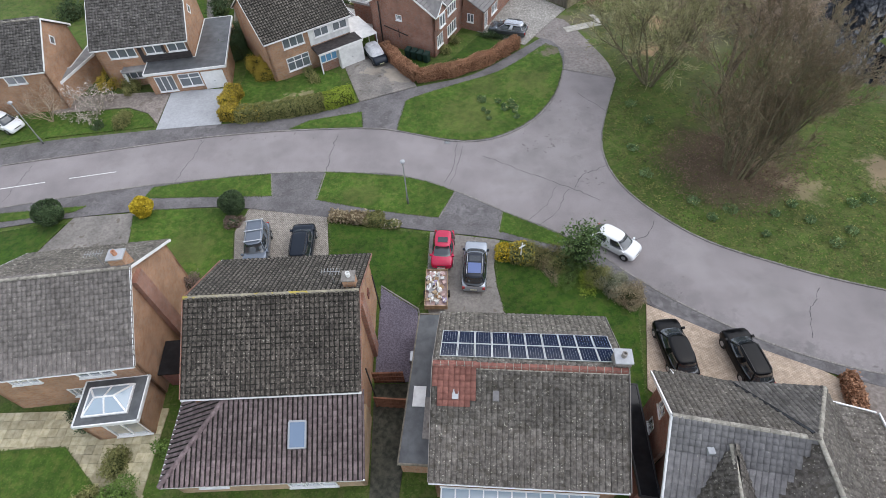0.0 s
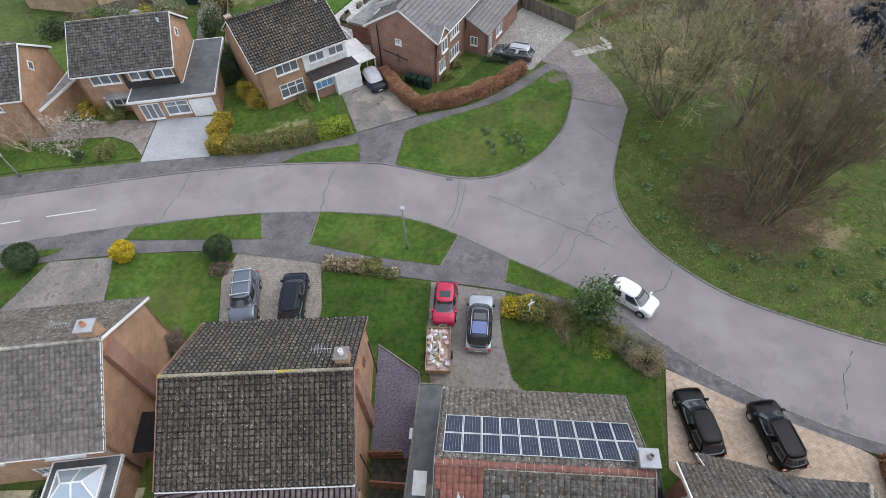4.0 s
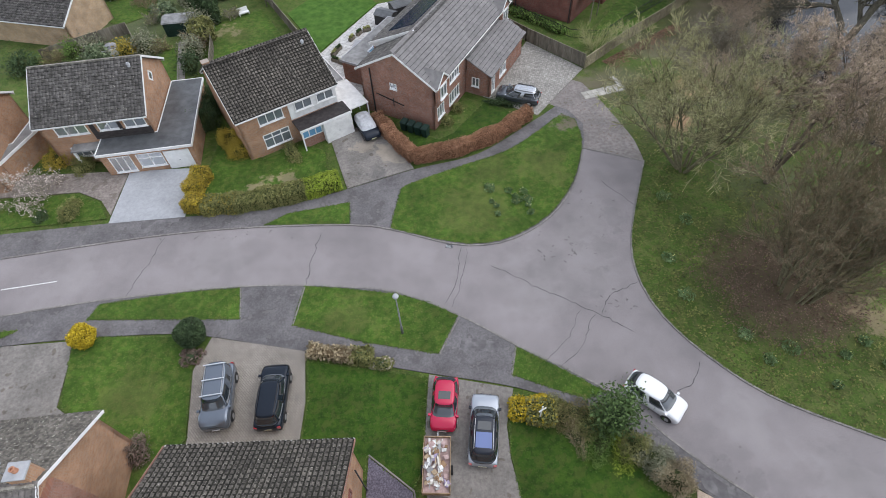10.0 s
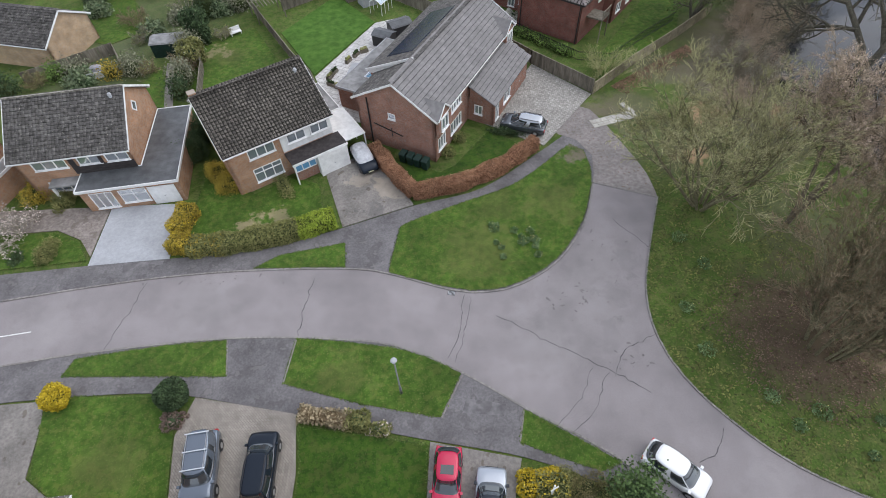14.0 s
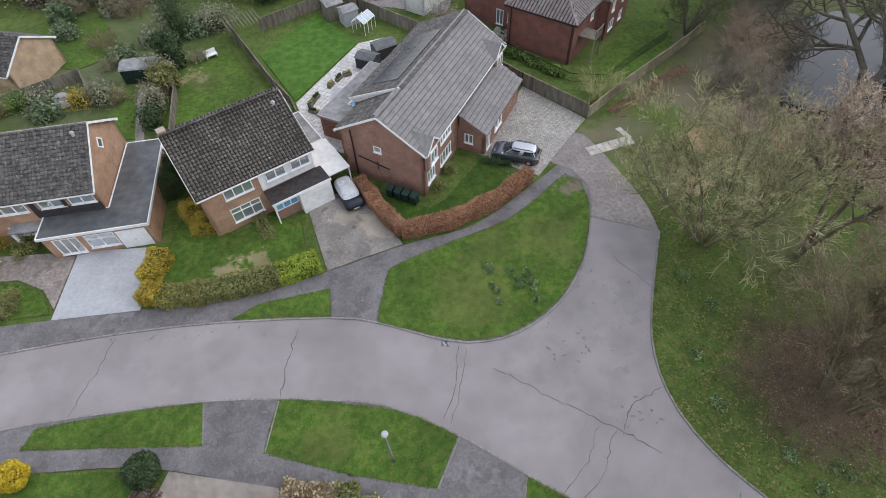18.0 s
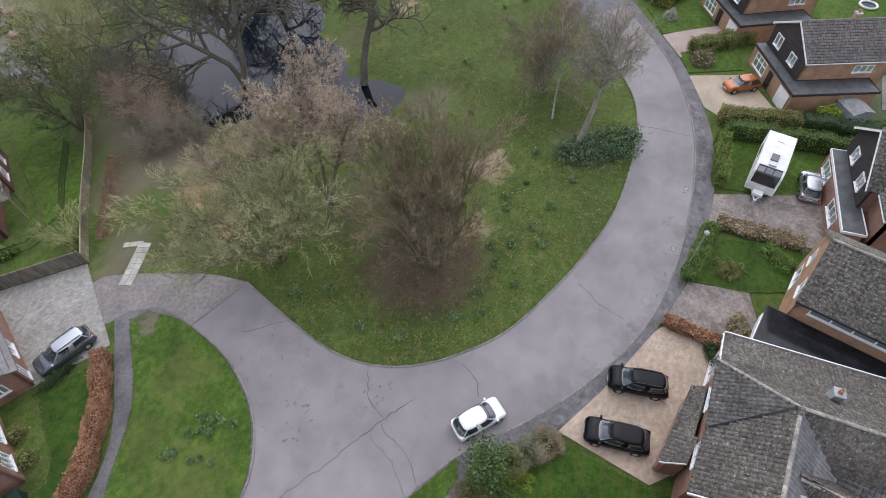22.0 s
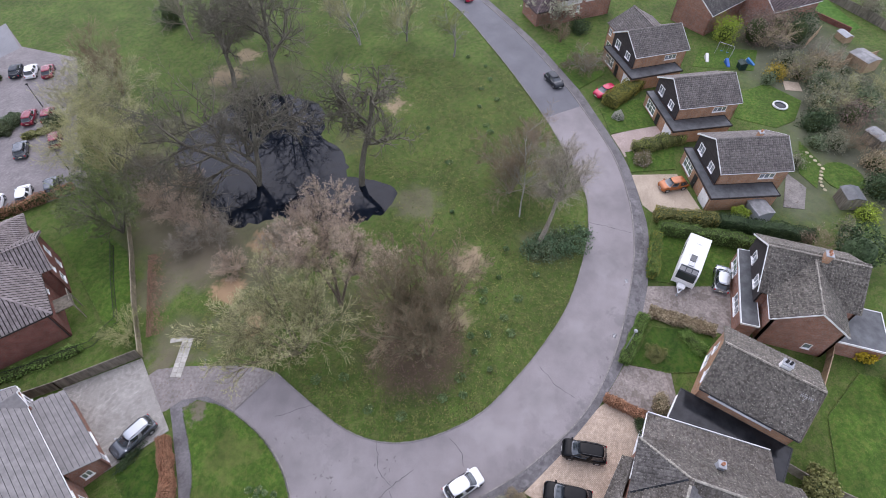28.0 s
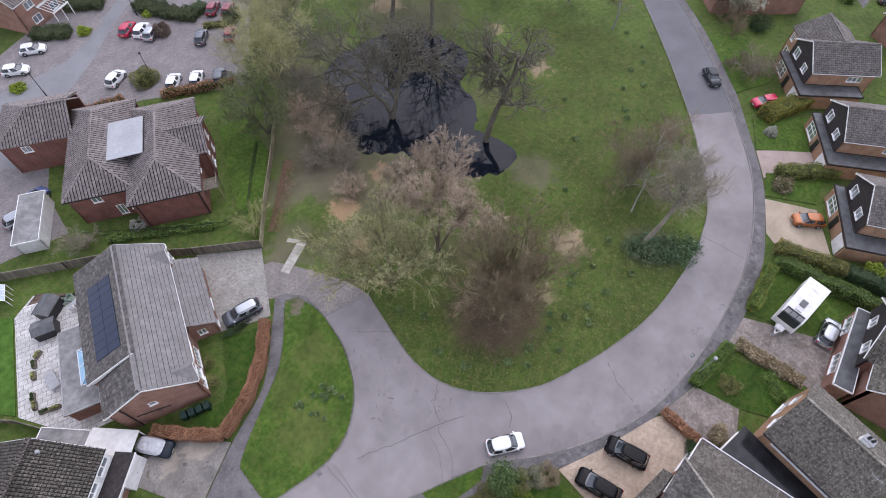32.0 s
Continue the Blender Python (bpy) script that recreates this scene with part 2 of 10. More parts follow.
ROAD = surface("worn_asphalt", (0.230, 0.208, 0.208), (0.273, 0.249, 0.248), 15.0, 0.9, 0.17, 0.17, 0.12, 40, speck=((0.185, 0.171, 0.173), 0.55, 0.50, 0.13), blobs=[(BLEACH, 9.5, 38.5, 5.0, 0.35), (BLEACH, 11.5, 43.5, 3.0, 0.3), (BLEACH, 19, 25, 2.4, 0.3), (BLEACH, -32, 39, 2.6, 0.25), (STAIN, 9.0, 47.0, 1.3, 0.15), (STAIN, 11.4, 36.6, 0.9, 0.15), (STAIN, 17.1, 21.3, 1.4, 0.26), (STAIN, 20.2, 18.9, 1.4, 0.31), (STAIN, 23.2, 17.1, 1.4, 0.29), (STAIN, 26.2, 15.9, 1.4, 0.31), (STAIN, 29.4, 14.9, 1.4, 0.26), (STAIN, 32.8, 14.1, 1.4, 0.24), (STAIN, 37.1, 13.7, 1.4, 0.40), (BLEACH, 24, 21, 2.4, 0.35), (BLEACH, 33, 18.4, 2.6, 0.35), (BLEACH, 6, 36, 3.0, 0.3), (BLEACH, 45, 17, 2.6, 0.35), (STAIN, 14.5, 43.0, 1.4, 0.28), (STAIN, 12.5, 40.0, 1.4, 0.24), (BLEACH, -20, 40, 3.0, 0.25), (BLEACH, 62, 22, 2.6, 0.3)])
PATH_TAR = surface("pavement_asphalt", (0.128, 0.121, 0.122), (0.172, 0.162, 0.164), 7.0, 0.92, 0.24, 0.3, 0.3, 40, speck=[((0.088, 0.082, 0.080), 0.8, 0.54, 0.42), ((0.225, 0.212, 0.206), 1.6, 0.60, 0.42)])
FARROAD = surface("newer_dark_asphalt", (0.128, 0.128, 0.138), (0.163, 0.162, 0.172), 12.0, 0.85, 0.12, 0.2, 0.15, 40)
PATCH = surface("dark_asphalt_patch", (0.118, 0.112, 0.114), (0.190, 0.180, 0.180), 1.6, 0.92, 0.25, 0.5, 0.3, 40, speck=[((0.085, 0.08, 0.08), 0.9, 0.52, 0.45)])
LEAFY = surface("leaf_strewn_asphalt", (0.185, 0.165, 0.152), (0.258, 0.234, 0.222), 3.0, 0.95, 0.2, 0.35, 0.25, 30, speck=((0.15, 0.10, 0.062), 3.4, 0.62, 0.55))
KERB = surface("kerb_concrete", (0.17, 0.158, 0.146), (0.275, 0.258, 0.238), 6.0, 0.9, 0.15, 0.4, 0.2, vary=0.15)
CRACK = surface("tar_joint", (0.085, 0.079, 0.081), (0.155, 0.145, 0.145), 3.0, 0.9, 0.2, 0.5, 0.2)
SPOT = surface("crumbled_asphalt", (0.160, 0.146, 0.143), (0.210, 0.192, 0.190), 6.0, 0.95, 0.2, 0.5, 0.4)
LINE = surface("road_paint", (0.55, 0.55, 0.53), (0.72, 0.72, 0.70), 8.0, 0.7, 0.1, 1.0, 0.1)
BLOCK = paving("block_paving", (0.295, 0.262, 0.228), (0.385, 0.348, 0.305), (0.17, 0.15, 0.12), 0.28, 0.14, 45, 0.016)
GRAVEL = paving("golden_blocks", (0.46, 0.36, 0.27), (0.57, 0.46, 0.36), (0.36, 0.28, 0.21), 0.24, 0.13, 30, 0.014)
SLATE = surface("plum_slate_chips", (0.075, 0.066, 0.085), (0.17, 0.15, 0.185), 9.0, 0.8, 0.12, 0.5, 0.9, 16)
STONE = surface("sandstone_slab", (0.36, 0.32, 0.20), (0.50, 0.45, 0.31), 3.0, 0.9, 0.2, 0.4, 0.3, vary=0.22)
PALE = surface("pale_concrete", (0.345, 0.355, 0.37), (0.40, 0.41, 0.425), 4.0, 0.9, 0.12, 0.4, 0.2)
RESIN = paving("court_setts", (0.30, 0.285, 0.258), (0.44, 0.42, 0.385), (0.25, 0.235, 0.21), 0.24, 0.2, 30, 0.02)
OLDCON = surface("old_concrete_drive", (0.18, 0.166, 0.152), (0.25, 0.232, 0.21), 5.0, 0.92, 0.25, 0.35, 0.3, 20, speck=((0.12, 0.10, 0.08), 1.2, 0.62, 0.7), blobs=[((0.36, 0.31, 0.25), -5.9, 52.6, 1.7, 0.7), ((0.36, 0.31, 0.25), -8.2, 53.6, 1.2, 0.6), ((0.33, 0.28, 0.25), 29.4, 11.4, 1.8, 0.6), ((0.10, 0.095, 0.095), -6.8, 49.6, 1.3, 0.5)])
PATH_SLAB = surface("weathered_path_slab", (0.34, 0.325, 0.285), (0.43, 0.41, 0.365), 4.0, 0.92, 0.15, 0.6, 0.3, vary=0.12)
PATIO_SLABS = paving("patio_slabs", (0.54, 0.53, 0.505), (0.68, 0.67, 0.645), (0.33, 0.32, 0.30), 0.9, 0.6, 28, 0.03)
BUFF = surface("buff_drive", (0.33, 0.27, 0.20), (0.47, 0.39, 0.30), 8.0, 0.92, 0.15, 0.3, 0.3, 30)
PINKPAVE = surface("pink_buff_paving", (0.31, 0.245, 0.215), (0.43, 0.345, 0.305), 6.0, 0.92, 0.15, 0.4, 0.3, 20)
PINKISH = surface("worn_taupe_drive", (0.185, 0.160, 0.142), (0.285, 0.248, 0.222), 4.0, 0.93, 0.22, 0.4, 0.3, 20, speck=[((0.12, 0.098, 0.08), 0.7, 0.55, 0.5), ((0.34, 0.30, 0.27), 1.6, 0.60, 0.4)])
# mossy paving, its colour darkened for the shade between the houses
SHADED_MOSSY = surface("shaded_mossy_paving", (0.032, 0.036, 0.026), (0.085, 0.080, 0.062), 3.0, 0.95, 0.3, 0.5, 0.5, 20)
SOIL = surface("bare_soil", (0.075, 0.055, 0.042), (0.17, 0.13, 0.10), 4.0, 0.97, 0.25, 0.5, 0.8, 12)
WATER = surface("pond_water", (0.004, 0.006, 0.010), (0.008, 0.011, 0.017), 0.5, 0.03, 0.15, 0.2, 0.02, 3.0, spec=0.2)
BRICK_ORANGE = brickwork("orange_brick", (0.36, 0.19, 0.105), (0.46, 0.265, 0.155), (0.36, 0.31, 0.26))
BRICK_RED = brickwork("red_brick", (0.262, 0.124, 0.086), (0.350, 0.178, 0.126), (0.31, 0.27, 0.24))
BRICK_DARK = brickwork("dark_red_brick", (0.19, 0.075, 0.058), (0.25, 0.10, 0.078), (0.2, 0.15, 0.13))
BRICK_TAN = brickwork("tan_brick", (0.40, 0.27, 0.16), (0.50, 0.35, 0.22), (0.42, 0.36, 0.29))
LICHEN = (0.50, 0.48, 0.40)
TILE_BROWN = surface("brown_concrete_tile", (0.036, 0.031, 0.027), (0.130, 0.113, 0.096), 5.0, 0.92, 0.24, 0.4, 0.7, 20, vary=0.24, speck=(LICHEN, 11.0, 0.655, 0.85))
TILE_GREY = surface("weathered_grey_tile", (0.080, 0.071, 0.062), (0.180, 0.163, 0.144), 5.0, 0.93, 0.20, 0.5, 0.6, 20, vary=0.16, speck=[((0.060, 0.052, 0.038), 2.4, 0.54, 0.45), (LICHEN, 9.0, 0.645, 0.85)])
TILE_DARK = surface("dark_grey_tile", (0.074, 0.069, 0.065), (0.155, 0.145, 0.136), 3.0, 0.9, 0.18, 0.5, 0.5, 20, vary=0.22, speck=[((0.05, 0.046, 0.040), 2.4, 0.56, 0.45), (LICHEN, 11.0, 0.665, 0.8)])
TILE_PURPLE = surface("plum_brown_tile", (0.125, 0.092, 0.094), (0.215, 0.168, 0.168), 3.0, 0.85, 0.15, 0.5, 0.4, 20, vary=0.18)
TILE_SLATE = surface("grey_flat_tile", (0.180, 0.172, 0.168), (0.232, 0.221, 0.215), 2.0, 0.85, 0.10, 0.4, 0.3, 20, vary=0.05)
TILE_MID = surface("grey_brown_tile", (0.13, 0.117, 0.108), (0.225, 0.203, 0.188), 3.0, 0.9, 0.16, 0.5, 0.4, 20, vary=0.13, speck=(LICHEN, 11.0, 0.67, 0.75))
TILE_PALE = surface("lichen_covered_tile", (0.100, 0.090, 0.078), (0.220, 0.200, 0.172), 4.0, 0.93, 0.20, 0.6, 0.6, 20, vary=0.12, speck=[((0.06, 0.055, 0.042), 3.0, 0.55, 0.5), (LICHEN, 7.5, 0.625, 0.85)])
TILE_ASH = surface("ash_grey_tile", (0.155, 0.150, 0.152), (0.225, 0.218, 0.216), 3.0, 0.9, 0.14, 0.5, 0.4, 20, vary=0.10, speck=(LICHEN, 8.5, 0.70, 0.6))
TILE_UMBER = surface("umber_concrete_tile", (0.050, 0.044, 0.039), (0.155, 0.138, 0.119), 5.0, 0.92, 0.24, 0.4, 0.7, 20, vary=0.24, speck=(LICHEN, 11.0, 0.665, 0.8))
TILE_RED = surface("new_red_tile", (0.19, 0.080, 0.064), (0.27, 0.120, 0.095), 4.0, 0.9, 0.15, 0.6, 0.3, vary=0.15)
TILE_FLATS = surface("brown_rolled_tile", (0.190, 0.163, 0.157), (0.290, 0.255, 0.246), 3.0, 0.9, 0.14, 0.4, 0.3, vary=0.12)
JOINT = surface("dusty_tile_joint", (0.068, 0.065, 0.064), (0.108, 0.104, 0.102), 3.0, 0.95, 0.2, 0.5, 0.2)
# moss on old roofs, and groove shade coloured into the plum and flats tiles
MOSS_SHADE = surface("moss_and_roll_shade", (0.016, 0.016, 0.013), (0.038, 0.036, 0.028), 3.0, 0.97, 0.2, 0.5, 0.4)
RIDGE_PALE = surface("lichened_ridge", (0.20, 0.185, 0.155), (0.36, 0.34, 0.29), 4.0, 0.95, 0.2, 0.8, 0.4, vary=0.2)
FELT = surface("bitumen_felt", (0.060, 0.064, 0.068), (0.105, 0.110, 0.115), 1.2, 0.5, 0.3, 0.25, 0.2, spec=0.5)
FELT_GREY = surface("grey_roof_felt", (0.185, 0.185, 0.183), (0.275, 0.274, 0.27), 1.5, 0.8, 0.25, 0.3, 0.2)
FELT_BLACK = surface("wet_black_roof", (0.010, 0.011, 0.013), (0.022, 0.023, 0.026), 0.8, 0.15, 0.2, 0.3, 0.05)
UPVC = surface("white_upvc", (0.72, 0.72, 0.71), (0.80, 0.80, 0.79), 2.0, 0.4, 0.05, 0.5, 0.0, spec=0.5)
WHITE = surface("white_render", (0.66, 0.66, 0.64), (0.78, 0.78, 0.76), 2.0, 0.8, 0.08, 0.6, 0.1)
CLAD = surface("dark_timber_cladding", (0.028, 0.024, 0.024), (0.055, 0.047, 0.046), 2.0, 0.7, 0.2, 0.6, 0.2, stretch=(1, 1, 8))
BLACKP = plain("black_plastic", (0.02, 0.02, 0.022), 0.5)
DARKGREEN = surface("dark_green_plastic", (0.012, 0.03, 0.024), (0.02, 0.045, 0.036), 3.0, 0.5, 0.1, 1, 0.05)
PANE = plain("window_glass", (0.30, 0.34, 0.37), 0.05, 0.0, 0.8, 0.0, 0.55)
ROOFPANE = plain("roof_window_glass", (0.16, 0.22, 0.31), 0.08, 0.0, 0.6, 0.0, 0.0)
SKYGLASS = plain("roof_glass", (0.42, 0.52, 0.60), 0.06, 0.0, 0.9, 0.5, 0.2)
CURTAIN = surface("net_curtain", (0.55, 0.55, 0.53), (0.70, 0.70, 0.68), 6.0, 0.9, 0.1, 1.0, 0.1)
WOOD_GREY = surface("weathered_fence_wood", (0.13, 0.115, 0.09), (0.24, 0.215, 0.17), 3.0, 0.9, 0.2, 0.5, 0.4, vary=0.2, stretch=(1, 1, 0.2))
WOOD_RED = surface("stained_fence_wood", (0.16, 0.07, 0.04), (0.26, 0.12, 0.075), 3.0, 0.85, 0.2, 0.5, 0.3, vary=0.2)
WOOD_MOSS = surface("mossy_fence_wood", (0.205, 0.175, 0.115), (0.325, 0.285, 0.195), 3.0, 0.9, 0.2, 0.5, 0.4, vary=0.2)
WOOD_TAN = surface("new_fence_wood", (0.34, 0.24, 0.15), (0.46, 0.34, 0.22), 3.0, 0.85, 0.15, 0.5, 0.3, vary=0.15)
METAL = plain("galvanised_metal", (0.42, 0.43, 0.44), 0.45, 0.8)
IRON = plain("black_iron", (0.015, 0.016, 0.018), 0.5, 0.3)
TERRA = surface("terracotta", (0.36, 0.17, 0.10), (0.48, 0.25, 0.16), 5.0, 0.85, 0.15, 1.0, 0.2)
PV = plain("solar_cell", (0.010, 0.018, 0.045), 0.1, 0.0, 0.3, 0.0)
PV_LINE = plain("solar_busbar", (0.30, 0.33, 0.38), 0.4, 0.3)
ALU = plain("aluminium_frame", (0.62, 0.64, 0.66), 0.4, 0.6)
RUBBER = plain("tyre_rubber", (0.018, 0.018, 0.018), 0.8)
ALLOY = plain("alloy_wheel", (0.50, 0.51, 0.52), 0.3, 0.8)
CARGLASS = plain("car_glass", (0.022, 0.028, 0.033), 0.03, 0.0, 0.5, 0.0)
CARGLASS.node_tree.nodes["Principled BSDF"].inputs["IOR"].default_value = 1.75
SCREEN = plain("windscreen_glass", (0.034, 0.043, 0.050), 0.03, 0.0, 0.5, 0.0)
SCREEN.node_tree.nodes["Principled BSDF"].inputs["IOR"].default_value = 1.9
LAMP_CLEAR = plain("headlight_lens", (0.70, 0.72, 0.74), 0.1, 0.2, 0.8, 0.5)
LAMP_RED = plain("tail_light_lens", (0.35, 0.012, 0.015), 0.15, 0.0, 0.7, 0.5)
PLATE = plain("number_plate", (0.62, 0.60, 0.40), 0.5)


# ---- mesh kit ----
class Kit:
    """Collects points and faces of one mesh."""

    def __init__(self):
        self.v, self.f = [], []

    def add(self, vs, fs):
        k = len(self.v)
        self.v.extend(tuple(p) for p in vs)
        self.f.extend(tuple(i + k for i in f) for f in fs)
        return self

    def hexa(self, c):
        return self.add(c, [(0, 3, 2, 1), (4, 5, 6, 7), (0, 1, 5, 4), (1, 2, 6, 5), (2, 3, 7, 6), (3, 0, 4, 7)])

    def box(self, x0, y0, z0, x1, y1, z1):
        return self.hexa([(x0, y0, z0), (x1, y0, z0), (x1, y1, z0), (x0, y1, z0), (x0, y0, z1), (x1, y0, z1), (x1, y1, z1), (x0, y1, z1)])

    def obox(self, s, d, nrm, a0, a1, o0, o1, z0, z1):
        """A box along d from s, nrm outward."""
        p = lambda a, o, z: (s[0] + d[0] * a + nrm[0] * o, s[1] + d[1] * a + nrm[1] * o, z)
        return self.hexa([p(a0, o0, z0), p(a1, o0, z0), p(a1, o1, z0), p(a0, o1, z0), p(a0, o0, z1), p(a1, o0, z1), p(a1, o1, z1), p(a0, o1, z1)])

    def beam(self, a, b, w, h=None, up=(0, 0, 1)):
        a, b = Vector(a), Vector(b)
        d = (b - a).normalized()
        s = d.cross(Vector(up))
        s = s.normalized() if s.length > 1e-4 else Vector((1, 0, 0))
        u = s.cross(d)
        s, u = s * w / 2, u * (h or w) / 2
        return self.hexa([a - s - u, a + s - u, b + s - u, b - s - u, a - s + u, a + s + u, b + s + u, b - s + u])

    def slab(self, pts, z0, z1):
        """An outline in plan, filled, from z0 to z1."""
        flat = [Vector((p[0], p[1], 0)) for p in pts]
        area = sum(a.x * b.y - b.x * a.y for a, b in zip(flat, flat[1:] + flat[:1]))
        if area < 0:
            flat.reverse()
        n = len(flat)
        tris = geometry.tessellate_polygon([flat])
        fs = []
        for a, b, c in tris:
            up = (flat[b] - flat[a]).cross(flat[c] - flat[a]).z > 0
            fs.append((a, b, c) if up else (a, c, b))
        fs += [(i + n, (i + 1) % n + n, (i + 1) % n, i) for i in range(n)]
        return self.add([(p.x, p.y, z1) for p in flat] + [(p.x, p.y, z0) for p in flat], fs)

    def plate(self, pts, thick):
        """A planar outline in space, thickened downward."""
        n = len(pts)
        nrm = (Vector(pts[1]) - Vector(pts[0])).cross(Vector(pts[2]) - Vector(pts[0])).normalized()
        if nrm.z < 0:
            pts = pts[::-1]
            nrm = -nrm
        lo = [Vector(p) - nrm * thick for p in pts]
        return self.add([*pts, *lo], [tuple(range(n)), tuple(range(2 * n - 1, n - 1, -1))] + [(i + n, (i + 1) % n + n, (i + 1) % n, i) for i in range(n)])

    def tube(self, pts, radii, n=6, cap=True):
        pts = [Vector(p) for p in pts]
        rings = []
        for i, p in enumerate(pts):
            d = (pts[min(i + 1, len(pts) - 1)] - pts[max(i - 1, 0)]).normalized()
            s = d.cross(Vector((0.31, 0.17, 0.94)))
            s = s.normalized() if s.length > 1e-3 else Vector((1, 0, 0))
            u = s.cross(d)
            rings.append([p + (s * math.cos(2 * math.pi * k / n) + u * math.sin(2 * math.pi * k / n)) * radii[i] for k in range(n)])
        fs = [(i * n + k, i * n + (k + 1) % n, (i + 1) * n + (k + 1) % n, (i + 1) * n + k) for i in range(len(pts) - 1) for k in range(n)]
        if cap:
            fs += [tuple(range(n - 1, -1, -1)), tuple(range((len(pts) - 1) * n, len(pts) * n))]
        return self.add([q for r in rings for q in r], fs)

    def lathe(self, profile, n=12, at=(0, 0, 0)):
        """Turned about the upright axis: profile of (radius, height)."""
        vs = [(at[0] + r * math.cos(2 * math.pi * k / n), at[1] + r * math.sin(2 * math.pi * k / n), at[2] + z) for r, z in profile for k in range(n)]
        fs = [(i * n + k, i * n + (k + 1) % n, (i + 1) * n + (k + 1) % n, (i + 1) * n + k) for i in range(len(profile) - 1) for k in range(n)]
        return self.add(vs, fs + [tuple(range(n - 1, -1, -1)), tuple(range((len(profile) - 1) * n, len(profile) * n))])

    def ob(self, name, material, parent=None, label="", smooth=False):
        me = bpy.data.meshes.new(name)
        me.from_pydata([tuple(p) for p in self.v], [], self.f)
        me.materials.append(material)
        if smooth:
            me.shade_smooth()
        me.update()
        o = new(name, me)
        o.parent = parent
        if label:
            tagged(o, label)
        return o


def thing(name, m, label, category, group="", kind=""):
    """An Empty at a thing's base, that its parts hang from."""
    o = new(name)
    o.empty_display_size = 0.3
    o.matrix_basis = m
    return tagged(o, label, category, group, kind)


def array_mesh(name, verts, faces, material, parent=None, label="", smooth=False, second=None, slot=None):
    """A mesh from arrays: verts (n, 3) and faces (m, 3 or 4)."""
    me = bpy.data.meshes.new(name)
    k = faces.shape[1]
    me.vertices.add(len(verts)), me.loops.add(faces.size), me.polygons.add(len(faces))
    me.vertices.foreach_set("co", np.asarray(verts, np.float32).ravel())
    me.loops.foreach_set("vertex_index", np.asarray(faces, np.int32).ravel())
    me.polygons.foreach_set("loop_start", np.arange(len(faces), dtype=np.int32) * k)
    me.materials.append(material)
    if second:
        me.materials.append(second)
        me.polygons.foreach_set("material_index", np.asarray(slot, np.int32))
    if smooth:
        me.polygons.foreach_set("use_smooth", np.ones(len(faces), bool))
    me.update(calc_edges=True)
    me.validate()
    o = new(name, me)
    o.parent = parent
    return tagged(o, label) if label else o


def curve(pts, step=1.2):
    """A smooth line through plan points."""
    pts = [Vector(p) for p in pts]
    out = []
    for i in range(len(pts) - 1):
        a, b, c, d = pts[max(i - 1, 0)], pts[i], pts[i + 1], pts[min(i + 2, len(pts) - 1)]
        n = max(1, int((c - b).length / step))
        for k in range(n):
            t = k / n
            out.append(0.5 * (2 * b + (c - a) * t + (2 * a - 5 * b + 4 * c - d) * t * t + (3 * b - a - 3 * c + d) * t ** 3))
    return [tuple(p) for p in out] + [tuple(pts[-1])]


# ---- ground, road and pavements ----
POND = [(61.0, 75.0, 4.2), (60.2, 69.5, 5.0), (56.5, 78.0, 4.6), (50.5, 79.6, 4.4), (46.8, 79.6, 2.6), (54.0, 70.5, 7.0), (47.0, 71.0, 7.0), (40.6, 69.0, 4.2), (39.6, 65.6, 2.6), (51.2, 61.6, 4.6), (46.0, 61.0, 6.0), (44.8, 54.0, 4.4), (47.4, 50.2, 3.0)]


def pond_depth(x, y):
    d = sum(np.exp((r - np.hypot(x - cx, y - cy)) / 1.1) for cx, cy, r in POND)
    return np.log(d + 1e-9) * 1.1 - 0.7 + 0.35 * np.sin(x * 1.3) * np.sin(y * 1.1) + 0.25 * np.sin(x * 2.9 + y * 2.3)


gx, gy = np.meshgrid(np.arange(-110, 190.1, 1.5), np.arange(-90, 210.1, 1.5))
edge = pond_depth(gx, gy)
gz = np.where(edge > -1.2, -0.42 * np.clip((edge + 1.2) / 1.6, 0, 1) ** 0.8, 0.0)
nx, ny = gx.shape[1], gx.shape[0]
far = (gx == gx.min()) | (gx == gx.max()) | (gy == gy.min()) | (gy == gy.max())
sx, sy = np.where(far, 40 + (gx - 40) * 14, gx), np.where(far, 60 + (gy - 60) * 14, gy)
idx = np.arange(nx * ny).reshape(ny, nx)
quads = np.stack([idx[:-1, :-1], idx[:-1, 1:], idx[1:, 1:], idx[1:, :-1]], -1).reshape(-1, 4)
ground = array_mesh("ground", np.stack([sx, sy, gz], -1).reshape(-1, 3), quads, GRASS, None, "rough spring grass of the open green", True)
tagged(ground, "", "grass", "", "structure")
water = Kit()
ang = np.linspace(0, 2 * math.pi, 65)[:-1]
ring = []
for a in ang:
    r = 0.5
    while r < 40 and pond_depth(np.array(50 + r * math.cos(a)), np.array(65 + r * math.sin(a))) > -1.1:
        r += 0.25
    ring.append((50 + r * math.cos(a), 65 + r * math.sin(a)))
water.slab(ring, -0.5, -0.14)
tagged(water.ob("water", WATER), "dark still pond water reflecting bare trees", "pond", "", "structure")

